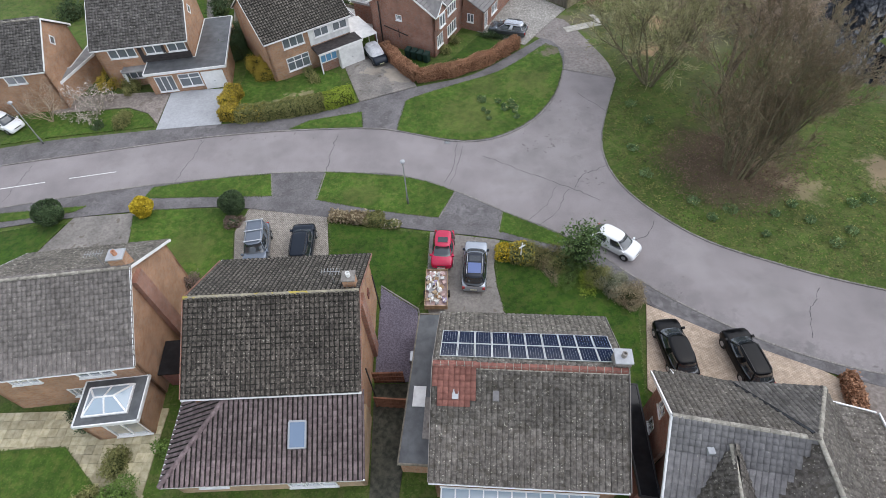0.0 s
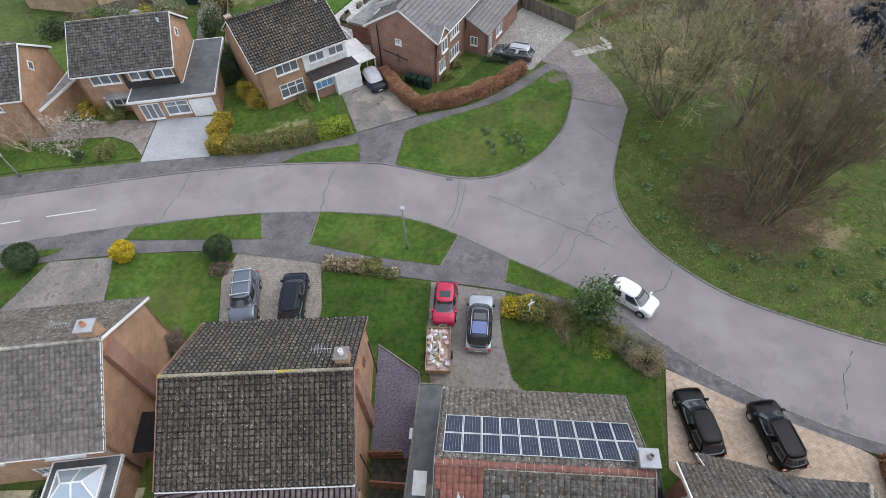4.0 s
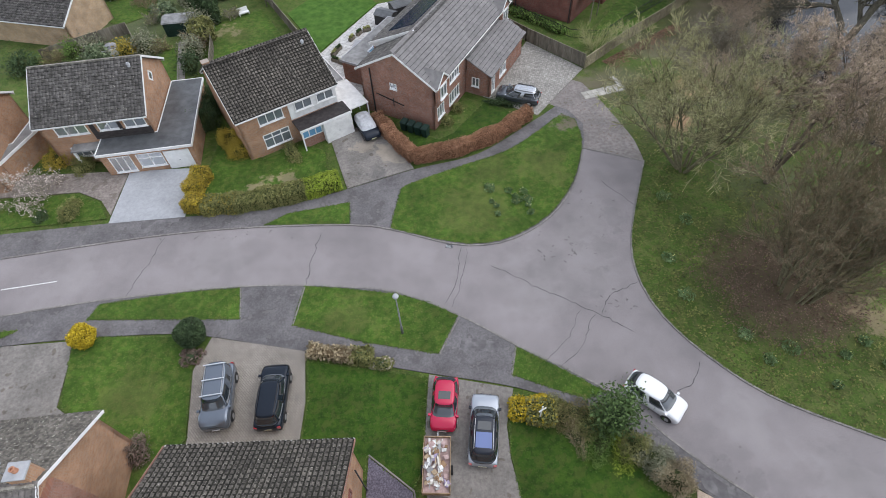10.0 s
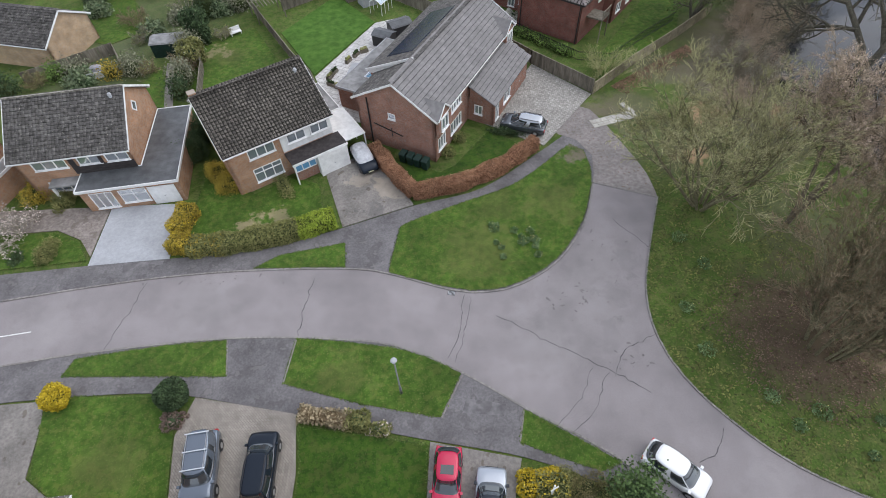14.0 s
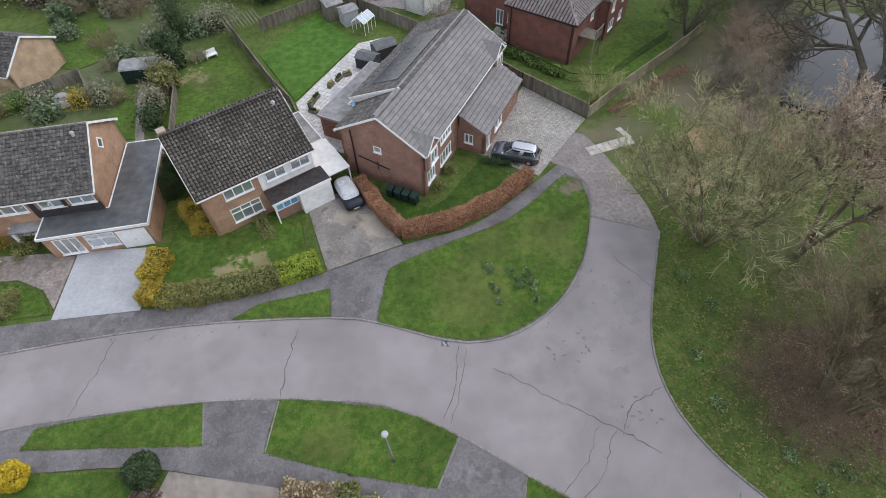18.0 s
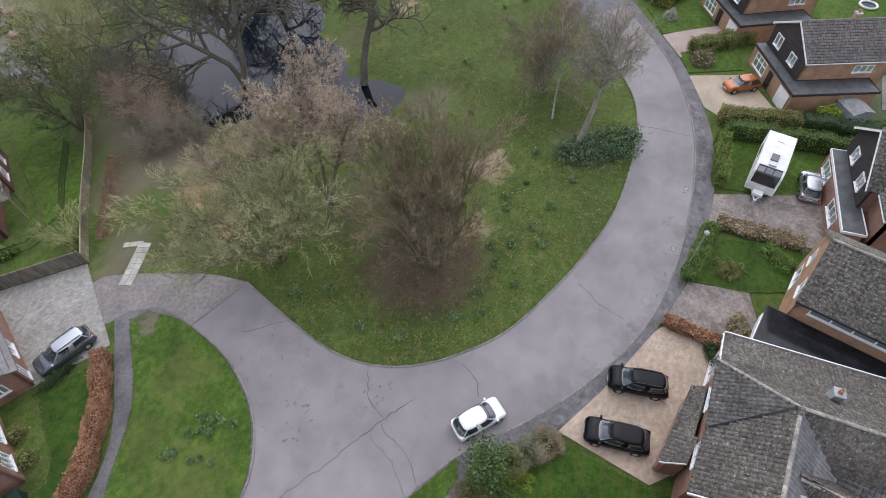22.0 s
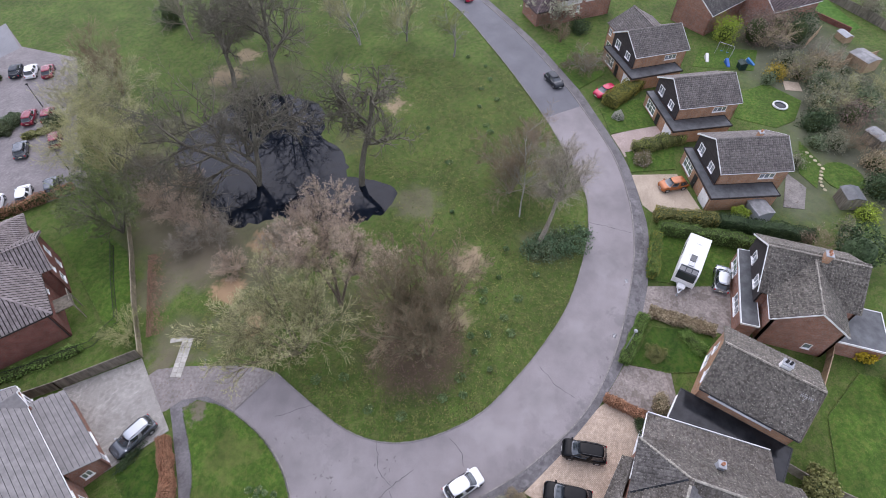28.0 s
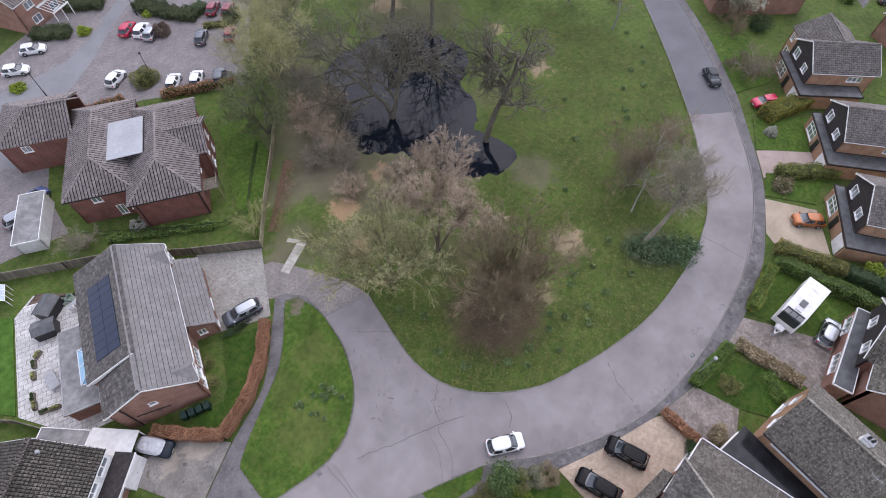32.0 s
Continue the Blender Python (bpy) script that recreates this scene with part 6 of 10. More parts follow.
Kit().box(5.2, -6.9, 2.45, 10.7, -4.92, 2.62).ob("canopy", CLAD, hN2)
Kit().box(5.15, -6.96, 2.4, 10.75, -6.9, 2.64).ob("canopy_fascia", UPVC, hN2)
Kit().box(5.25, -6.85, 0, 5.37, -6.73, 2.45).ob("canopy_post", UPVC, hN2)
Kit().box(7.6, -7.0, 0, 10.6, -4.92, 2.45).ob("garage", WHITE, hN2)
door(hN2, (7.6, -7.0), (10.6, -7.0), 0.3, 2.7, 2.15, UPVC, 6, "garage_door")
door(hN2, (5.2, -4.93), (10.2, -4.93), 0.4, 1.5, 2.1, plain("blue_door", (0.10, 0.28, 0.45), 0.5))
Kit().box(10.3, -6.4, 2.3, 12.9, -1.6, 2.42).ob("carport_roof", WHITE, hN2)
for u, v in ((12.8, -6.3), (12.8, -4), (12.8, -1.7)):
    Kit().box(u - 0.05, v - 0.05, 0, u + 0.05, v + 0.05, 2.3).ob("carport_post", WHITE, hN2)
flat_block(hN2, [(10.3, -1.6), (12.6, -1.6), (12.6, 3.6), (10.3, 3.6)], 2.45, BRICK_RED, FELT_GREY, name="store")
wall(hN2, (5.4, -6.3), (7.6, -6.3), 0.0, 1.1, BRICK_RED, name="porch_wall")
window(hN2, (5.4, -6.3), (7.6, -6.3), 0.05, 2.15, 1.1, 2.3, bars=2, pane=plain("blue_porch_glass", (0.16, 0.36, 0.58), 0.1), sill=False)
vent(hN2, (9.4, -0.9, 7.4), PALE)
Kit().box(0.05, 0.1, 7.2, 0.75, 0.8, 8.25).ob("chimney", BRICK_ORANGE, hN2)

hE = gable_house("long red brick house with grey flat-tiled roof", -5.1, 57.5, 62.2, 18.7, 4.65, 4.45, 5.0, 7.7, BRICK_RED, TILE_SLATE, left=((3.4, 4.2, 3.6, 4.3, 0, 0, False),), rear=(W2(3.4, 2.2, 3.3, 1.2, 3), W2(3.2, 2.4, 0.8, 1.4, 3), W2(0.6, 1.5, 0.8, 1.5, 2), W2(8, 1.6, 3.5, 1.0, 2), W2(11, 1.6, 3.5, 1.0, 2)), roll=0.0, tw=0.42, tl=0.46, ridge=TILE_SLATE, north=TILE_DARK)
for u in (1.35, 16.8):
    g = Kit()
    g.add([(u - 1.1, -4.5, 4.6), (u + 1.1, -4.5, 4.6), (u + 1.1, -4.5, 5.2), (u, -4.5, 6.2), (u - 1.1, -4.5, 5.2), (u, -2.45, 6.2), (u - 1.1, -4.1, 5.2), (u + 1.1, -4.1, 5.2)], [(0, 1, 2, 3, 4), (4, 3, 5, 6), (3, 2, 7, 5)])
    g.plate([(u - 1.25, -4.65, 5.1), (u, -4.65, 6.25), (u, -2.4, 6.25), (u - 1.25, -4.0, 5.1)][::-1], 0.08).plate([(u + 1.25, -4.65, 5.1), (u, -4.65, 6.25), (u, -2.4, 6.25), (u + 1.25, -4.0, 5.1)], 0.08)
    g.ob("gablet", TILE_SLATE, hE)
    Kit().add([(u - 1.0, -4.53, 3.2), (u + 1.0, -4.53, 3.2), (u + 1.0, -4.53, 5.1), (u, -4.53, 6.05), (u - 1.0, -4.53, 5.1), (u - 1.0, -4.2, 3.2), (u + 1.0, -4.2, 3.2), (u + 1.0, -4.2, 5.1), (u, -4.2, 6.05), (u - 1.0, -4.2, 5.1)], [(0, 1, 2, 3, 4), (9, 8, 7, 6, 5), (0, 5, 6, 1), (1, 6, 7, 2), (4, 9, 5, 0)]).ob("gablet_wall", BRICK_RED, hE)
    window(hE, (u - 1.0, -4.53), (u + 1.0, -4.53), 0.35, 1.65, 3.5, 4.9, bars=1, proud=0.09)
    for sgn in (-1, 1):
        Kit().beam((u + sgn * 1.27, -4.68, 5.06), (u, -4.68, 6.22), 0.05, 0.16).ob("bargeboard", UPVC, hE)
lowr = [(7.2, -7.2, 2.7), (16.8, -7.2, 2.7), (16.8, -4.0, 4.3), (7.2, -4.0, 4.3)]
Kit().plate(list(lowr), 0.1).ob("lower_roof", TILE_SLATE, hE)
tiled_face(hE, lowr, TILE_SLATE, 0.42, 0.46, 0.0)
for u in (7.3, 16.5):
    Kit().add([(u, -6.9, 2.6), (u, -4.3, 2.6), (u, -4.3, 4.0), (u + 0.2, -6.9, 2.6), (u + 0.2, -4.3, 2.6), (u + 0.2, -4.3, 4.0)], [(0, 1, 2), (5, 4, 3), (0, 2, 5, 3), (2, 1, 4, 5), (1, 0, 3, 4)]).ob("gable", BRICK_RED, hE)
for s, e, ws in (((7.4, -6.9), (16.6, -6.9), ((0.5, 1.4, 0.3, 2.2), (2.6, 4.4, 0.9, 2.1))), ((16.6, -6.9), (16.6, -4.1), ()), ((7.4, -4.1), (7.4, -6.9), ((0.7, 1.6, 1.0, 2.1),))):
    wall(hE, s, e, -0.1, 2.7, BRICK_RED, ws)
    for w in ws:
        window(hE, s, e, *w, bars=1)
door(hE, (7.4, -6.9), (16.6, -6.9), 5.6, 8.6, 2.3, plain("slate_door", (0.03, 0.035, 0.042), 0.5), 5, "garage_door")
flat_block(hE, [(3.4, 4.3), (13.5, 4.3), (13.5, 9.1), (3.4, 9.3)], 2.75, BRICK_RED, FELT_GREY, trim=PALE, name="extension")
# the blue base colour paints the sky reflected in the lantern
SKY_TINT_PANE = plain("sky_tinted_roof_glass", (0.22, 0.46, 0.66), 0.06, 0.0, 0.8, 0.4, 0.15)
lao = glaze_bars("roof_lantern", (((6.0, 5.6, 2.8), (10.4, 5.6, 2.8)), ((6.0, 7.3, 2.8), (10.4, 7.3, 2.8)), ((6.0, 5.6, 2.8), (6.0, 7.3, 2.8)), ((10.4, 5.6, 2.8), (10.4, 7.3, 2.8)), ((6.8, 6.45, 3.3), (9.6, 6.45, 3.3)), ((6, 5.6, 2.8), (6.8, 6.45, 3.3)), ((6, 7.3, 2.8), (6.8, 6.45, 3.3)), ((10.4, 5.6, 2.8), (9.6, 6.45, 3.3)), ((10.4, 7.3, 2.8), (9.6, 6.45, 3.3)), ((8.2, 5.6, 2.8), (8.2, 6.45, 3.3)), ((8.2, 7.3, 2.8), (8.2, 6.45, 3.3))), 0.09, ALU, hE)
for f in ([(6, 5.6, 2.82), (10.4, 5.6, 2.82), (9.6, 6.45, 3.3), (6.8, 6.45, 3.3)], [(10.4, 7.3, 2.82), (6, 7.3, 2.82), (6.8, 6.45, 3.3), (9.6, 6.45, 3.3)], [(6, 7.3, 2.82), (6, 5.6, 2.82), (6.8, 6.45, 3.3)], [(10.4, 5.6, 2.82), (10.4, 7.3, 2.82), (9.6, 6.45, 3.3)]):
    Kit().plate(f, 0.02).ob("pane", SKY_TINT_PANE, lao, "glass coloured blue for the reflected sky")
sE = 2.62 / 5.6
upper = [(18.75, 5.6, 5.2), (4.3, 5.6, 5.2), (4.3, 0, 7.82), (18.75, 0, 7.82)]
Kit().plate(upper[::-1], 0.12).ob("upper_roof", TILE_DARK, hE)
tiled_face(hE, upper, TILE_DARK, 0.42, 0.46, 0.0)
Kit().beam((4.24, 5.62, 5.17), (4.24, 0, 7.83), 0.08, 0.22).ob("bargeboard", UPVC, hE)
Kit().add([(a_, v_, z_) for a_ in (4.32, 4.4) for v_, z_ in ((0.1, 7.68), (4.6, 5.0), (5.3, 4.9), (5.4, 5.2))], [(0, 1, 2, 3), (7, 6, 5, 4), (0, 4, 5, 1), (1, 5, 6, 2), (2, 6, 7, 3), (3, 7, 4, 0)]).ob("verge_panel", WHITE, hE)
wall(hE, (18.4, 5.25), (4.5, 5.25), 2.7, 5.05, BRICK_RED)
Kit().tube([(4.3, 5.66, 5.1), (18.75, 5.66, 5.1)], [0.06] * 2, 6).ob("gutter", BLACKP, hE)
for j in range(2):
    for i in range(9):
        u0, v0 = 6.0 + i * 1.03, 1.1 + j * 1.5
        su, nn = Vector((0, 1, -sE)).normalized(), Vector((0, sE, 1)).normalized()
        o = Vector((u0, v0, 7.82 - v0 * sE)) + nn * 0.10
        c4 = [o, o + su * 1.62, o + su * 1.62 + Vector((1.0, 0, 0)), o + Vector((1.0, 0, 0))]
        Kit().plate(c4, 0.05).ob("solar_panel", PV, hE)
Kit().tube([(0.12, 3.0, 0.1), (0.12, 3.0, 5.4)], [0.07] * 2, 6).ob("drainpipe", BLACKP, hE)
Kit().beam((0.15, 2.6, 2.6), (0.15, -0.6, 2.0), 0.07, 0.07).beam((0.15, 0.6, 2.6), (0.15, 0.6, 1.6), 0.06, 0.06).ob("waste_pipe", BLACKP, hE)

hN0 = gable_house("orange brick house with a dark tiled roof", -52.7, 51.9, 8, 10.3, 4.7, 4.9, 4.9, 8.0, BRICK_ORANGE, TILE_DARK, rear=(W2(1.3, 2.9, 3.5, 1.1, 2), W2(5.6, 2.0, 3.6, 1.0, 1)), ridge=RDG, diamonds=((1, 4.6, 5.6, 0.62),))
lt = thing("lean_to", pose(0, 0, 0), "brick lean-to with a grey felt roof beside the house", "outbuilding")
flat_block(lt, [(-42.2, 50.0), (-40.6, 56.2), (-42.2, 58.0), (-42.35, 53.0), (-44.6, 51.6)], 2.55, BRICK_ORANGE, FELT_GREY, windows=((4, 0.6, 2.0, 0.4, 2.1, 1, 0, False),), name="lean_to")
hZ = gable_house("tan brick bungalow in a back garden", -57.0, 80.6, -14, 12.4, 4.0, 4.2, 3.1, 5.4, BRICK_TAN, TILE_DARK)

# flats
fl = thing("apartment_block", pose(12.0, 76.75, 0, 0, 0, 53.1), "dark red brick flats with brown hipped roofs", "building")
hip_roof(fl, 0.6, 18.8, -4.0, 5.0, 5.0, 7.6, TILE_FLATS, 0.09, tl=0.40, tw=0.40)
hip_roof(fl, 3.5, 21, 4.2, 12.8, 5.0, 7.6, TILE_FLATS, 0.09, tl=0.40, tw=0.40)
wingf, wingb, wingh = [(15.6, 22.2, 5.0), (15.6, 12.4, 5.0), (20.3, 12.4, 7.4), (20.3, 17.5, 7.4)], [(25.0, 12.4, 5.0), (25.0, 22.2, 5.0), (20.3, 17.5, 7.4), (20.3, 12.4, 7.4)], [(25.0, 22.2, 5.0), (15.6, 22.2, 5.0), (20.3, 17.5, 7.4)]
gabn, gabf = [(7.2, 0, 5.0), (7.2, -5.3, 5.0), (10.8, -5.3, 7.0), (10.8, 0, 7.0)], [(14.4, -5.3, 5.0), (14.4, 0, 5.0), (10.8, 0, 7.0), (10.8, -5.3, 7.0)]
for f in (wingf, wingb, wingh, gabn, gabf):
    Kit().plate(list(f), 0.1).ob("roof", TILE_FLATS, fl)
    tiled_face(fl, f, TILE_FLATS, 0.40, 0.40, 0.09)
for p, q in (((20.3, 10, 7.42), (20.3, 17.5, 7.42)), ((15.6, 22.2, 5.0), (20.3, 17.5, 7.4)), ((25, 22.2, 5.0), (20.3, 17.5, 7.4)), ((10.8, 0.5, 7.02), (10.8, -5.3, 7.02))):
    ridge_line(fl, p, q, TILE_FLATS)
Kit().add([(7.5, -4.9, 4.8), (14.1, -4.9, 4.8), (10.8, -4.9, 6.85), (7.5, -4.65, 4.8), (14.1, -4.65, 4.8), (10.8, -4.65, 6.85)], [(0, 1, 2), (5, 4, 3), (0, 2, 5, 3), (2, 1, 4, 5), (1, 0, 3, 4)]).ob("gable", BRICK_DARK, fl)
for s, e, ws in (((1.0, 4.6), (1.0, -3.6), ()), ((1.0, -3.6), (7.5, -3.6), ((4.5, 5.3, 3.2, 4.5),)), ((7.5, -3.6), (7.5, -4.9), ()), ((7.5, -4.9), (14.1, -4.9), ((1.0, 1.8, 3.2, 4.5), (4.0, 5.0, 3.2, 4.5), (1, 2.4, 0.8, 2.0), (4, 5, 0.8, 2))), ((14.1, -4.9), (14.1, -3.6), ()), ((14.1, -3.6), (18.4, -3.6), ()), ((18.4, -3.6), (18.4, 4.2), ()), ((20.6, 4.2), (20.6, 12.4), ()), ((15.9, 12.4), (3.9, 12.4), ((5, 6, 3.2, 4.4),)), ((3.9, 12.4), (3.9, 4.6), ((2.6, 3.8, 3.5, 4.6), (6.2, 7.2, 1.0, 2.1), (4.6, 5.6, 0.4, 2.3))),
                 ((16.0, 21.8), (16.0, 12.4), ((2.4, 3.6, 3.4, 4.5),)), ((24.6, 12.4), (24.6, 21.8), ()), ((24.6, 21.8), (16.0, 21.8), ((3, 4, 3.4, 4.5),))):
    wall(fl, s, e, -0.1, 4.95, BRICK_DARK, ws)
    for w in ws:
        window(fl, s, e, *w, bars=1)
Kit().plate([(7.6, 6.9, 6.75), (7.6, 2.3, 6.95), (14.6, 2.3, 6.95), (14.6, 6.9, 6.75)], 0.12).ob("flat_rooflight", PALE, fl)
bal = Kit().box(2.6, -5.6, 2.7, 4.6, -3.6, 2.85)
for i in range(9):
    bal.box(2.6 + i * 0.24, -5.6, 2.85, 2.64 + i * 0.24, -5.56, 3.8)
bal.box(2.6, -5.62, 3.8, 4.6, -5.55, 3.88).box(2.6, -5.6, 0, 2.7, -5.5, 2.7).box(4.5, -5.6, 0, 4.6, -5.5, 2.7)
bal.ob("balcony", WOOD_GREY, fl)
for u in (0.9,):
    Kit().tube([(u, 4.2, 0), (u, 4.2, 5.0)], [0.06] * 2, 6).ob("drainpipe", BLACKP, fl)
Kit().tube([(0.9, -3.4, 0), (0.9, -3.4, 5.0)], [0.06] * 2, 6).ob("drainpipe", BLACKP, fl)
gr = thing("garage_block", pose(-1.4, 89.6, 0, 0, 0, 53), "white-walled garages with a flat roof", "garage")
flat_block(gr, [(-1.4, -1.6), (7.0, -1.6), (7.0, 1.6), (-1.4, 1.6)], 2.4, WHITE, FELT_GREY, name="garage")
for i in range(3):
    door(gr, (6.75, -1.38), (-1.15, -1.38), 0.3 + i * 2.6, 2.5 + i * 2.6, 2.1, UPVC, 5, "garage_door")
f2 = gable_house("long brick flats with white windows and porch", 21.1, 135.5, 18, 40, 5, 5, 5.2, 8.6, BRICK_RED, TILE_FLATS, rear=tuple(W2(2 + i * 4.1, 1.8, 3.4, 1.2, 1) for i in range(10)) + tuple(W2(2 + i * 4.1, 1.8, 0.8, 1.3, 1) for i in range(10)), name="apartment_block", group="", tw=0.5, tl=0.5)
f2["category"] = "building"
po = Kit().box(3.9, -8.1, 2.4, 7.7, -7.9, 2.6).ob("porch", UPVC, f2)
Kit().box(3.9, -5.1, 2.9, 7.7, -4.7, 3.1).ob("wall_beam", UPVC, po)
for i in range(7):
    Kit().beam((4.0 + i * 0.6, -5.0, 3.0), (4.0 + i * 0.6, -8.0, 2.5), 0.09, 0.09).ob("rafter", UPVC, po)
for u in (4, 5.8, 7.6):
    Kit().box(u - 0.06, -8.05, 0, u + 0.06, -7.93, 2.4).ob("post", UPVC, po)

# ---- fences, paths, garden structures ----


def panel_fence(pts, label, mat, h=1.7, group="garden fences", panel=1.83, post=True, cap=True):
    """A fence of upright-board panels between posts, along plan points."""
    f = thing("fence", pose(0, 0, 0), label, "fence", group)
    for a, b in zip(pts, pts[1:]):
        a, b = Vector(a), Vector(b)
        d = (b - a)
        n = max(1, round(d.length / panel))
        dn = d.normalized()
        for i in range(n):
            p, q = a + d * (i / n), a + d * ((i + 1) / n)
            L = (q - p).length
            m = 8
            line = []
            for j in range(m):
                off = 0.014 if j % 2 else -0.014
                line += [(0.06 + (L - 0.12) * j / m, off), (0.06 + (L - 0.12) * (j + 1) / m, off)]
            pt = lambda a, o, zz: (p.x + dn.x * a + dn.y * o, p.y + dn.y * a - dn.x * o, zz)
            q_ = len(line)
            k = Kit().add([pt(a, o + th, zz) for zz in (0.06, h) for th in (0.012, -0.012) for a, o in line], [(i2, i2 + 1, 2 * q_ + i2 + 1, 2 * q_ + i2) for i2 in range(q_ - 1)] + [(q_ + i2 + 1, q_ + i2, 3 * q_ + i2, 3 * q_ + i2 + 1) for i2 in range(q_ - 1)] + [(2 * q_ + i2, 2 * q_ + i2 + 1, 3 * q_ + i2 + 1, 3 * q_ + i2) for i2 in range(q_ - 1)])
            Kit().obox(p, dn, (dn.y, -dn.x), 0.05, L - 0.05, -0.05, 0.05, h, h + 0.035).ob("capping", mat, f)
            k.ob("panel", mat, f)
            Kit().box(p.x - 0.055, p.y - 0.055, 0, p.x + 0.055, p.y + 0.055, h + 0.06).ob("post", mat, f)
        Kit().box(b.x - 0.055, b.y - 0.055, 0, b.x + 0.055, b.y + 0.055, h + 0.06).ob("post", mat, f)
    return f


panel_fence([(9.6, 71.8), (15.5, 65.8)], "weathered wooden fence at the head of the parking court", WOOD_GREY)
panel_fence([(9.6, 71.8), (3.0, 79.5), (-1.2, 83.0), (-9.4, 90.0)], "weathered wooden fence along the back patio", WOOD_GREY)
panel_fence([(15.6, 65.6), (21, 70.6), (27.5, 76.0), (33, 81)], "weathered wooden fence beside the footpath", WOOD_MOSS, 1.5)
panel_fence([(-9.4, 90.0), (-14.5, 91.0), (-21.5, 86)], "wooden fence at the foot of the striped lawn", WOOD_GREY)
panel_fence([(-25.2, 85.6), (-18.1, 73.7), (-15.4, 69.8), (-13.0, 64)], "weathered wooden fence between gardens", WOOD_GREY, 1.5)
panel_fence([(-32.5, 84), (-28.6, 72.5), (-26.8, 64)], "old wooden fence between gardens", WOOD_GREY, 1.3)
panel_fence([(-5.6, 13.6), (-3.5, 13.4)], "reddish slatted gate fence in a side passage", WOOD_RED, 1.6)
panel_fence([(12.7, 12.4), (12.2, 6)], "dark boarded fence beside the brick house", WOOD_GREY, 1.7)
panel_fence([(25.0, -1.4), (23.6, -5.5), (23.0, -9)], "weathered wooden garden fence panels", WOOD_GREY, 1.6)
panel_fence([(33.5, -7), (38.4, -8.6), (44, -9.8)], "new tan wooden garden fence", WOOD_TAN, 1.6)
panel_fence([(96, -12), (104, -20), (108, -25)], "new tan wooden garden fence", WOOD_TAN, 1.6)
iron = thing("railing", pose(0, 0, 0), "black metal railing round the flats", "railing")
rl = [Vector(p) for p in ((3.0, 85.4), (5.7, 82.3), (10.4, 76.7), (15.0, 72.0), (18.6, 71.4), (23, 75.5), (28.2, 79.8))]
for a, b in zip(rl, rl[1:]):
    n = max(2, int((b - a).length / 0.22))
    k = Kit().beam((*a, 1.15), (*b, 1.15), 0.04, 0.05).beam((*a, 0.2), (*b, 0.2), 0.04, 0.05)
    for i in range(n):
        p = a + (b - a) * (i / n)
        k.box(p.x - 0.012, p.y - 0.012, 0, p.x + 0.012, p.y + 0.012, 1.25)
    k.ob("railing_panel", IRON, iron)
slabs = thing("paving", pose(0, 0, 0), "L-shaped path of pale concrete slabs", "path", "", "structure")
for i in range(8):
    for j in range(2):
        p = Vector((14.75, 60.95)) + Vector((0.953, 0.30)) * (i * 0.62) + Vector((0.30, -0.953)) * (j * 0.62)
        Kit().box(-0.29, -0.29, -0.05, 0.29, 0.29, 0.05 + 0.006 * ((i * 3 + j) % 3)).ob("slab", PATH_SLAB, slabs).matrix_basis = pose(p.x, p.y, 0, 0, 0, 17 + (i * 7 % 5) - 2)
for i in range(3):
    p = Vector((19.0, 62.5)) + Vector((-0.45, 0.89)) * (i * 0.62)
    Kit().box(-0.29, -0.29, -0.05, 0.29, 0.29, 0.06).ob("slab", PATH_SLAB, slabs).matrix_basis = pose(p.x, p.y, 0, 0, 0, 26)
pat = thing("patio", pose(0, 0, 0), "crazy-toned sandstone slab patio", "patio", "", "structure")
shades = Kit().box(-0.29, -0.29, -0.06, 0.29, 0.29, 0.1).ob("slab", STONE, pat)
shades.matrix_basis = pose(-20.3, 8.0, 0)
prng = random.Random(8)
for i in range(24):
    for j in range(13):
        x, y = -33.6 + i * 0.6, 6.4 + j * 0.6
        if (x < -26.2 and y < 10.8) or (-26.2 <= x < -21.0 and y < 10.8 - (x + 26.2) * 0.9) or x > -20.2:
            continue
        o = new("slab", shades.data)
        o.parent = pat
        o.matrix_basis = pose(x, y, prng.uniform(-0.01, 0.004), 0, 0, prng.uniform(-0.6, 0.6))


def shed(x, y, ang, w, d, h, mat, roofmat, label):
    o = thing("shed", pose(x, y, 0, 0, 0, ang), label, "shed", "garden sheds")
    for i in range(int(w / 0.15)):
        a = -w / 2 + i * 0.15
        Kit().box(a, -d / 2, 0, a + 0.142, -d / 2 + 0.03, h - 0.3).ob("board", mat, o)
        Kit().box(a, d / 2 - 0.03, 0, a + 0.142, d / 2, h - 0.3).ob("board", mat, o)
    for a in (-w / 2, w / 2 - 0.03):
        Kit().box(a, -d / 2 + 0.03, 0, a + 0.03, d / 2 - 0.03, h - 0.3).ob("wall", mat, o)
    Kit().plate([(-w / 2 - 0.1, -d / 2 - 0.12, h - 0.35), (w / 2 + 0.1, -d / 2 - 0.12, h - 0.35), (w / 2 + 0.1, 0, h), (-w / 2 - 0.1, 0, h)], 0.04).plate([(w / 2 + 0.1, d / 2 + 0.12, h - 0.35), (-w / 2 - 0.1, d / 2 + 0.12, h - 0.35), (-w / 2 - 0.1, 0, h), (w / 2 + 0.1, 0, h)], 0.04).ob("roof", roofmat, o)
    Kit().box(-0.4, -d / 2 - 0.02, 0.05, 0.4, -d / 2, h - 0.5).ob("door", mat, o)
    return o


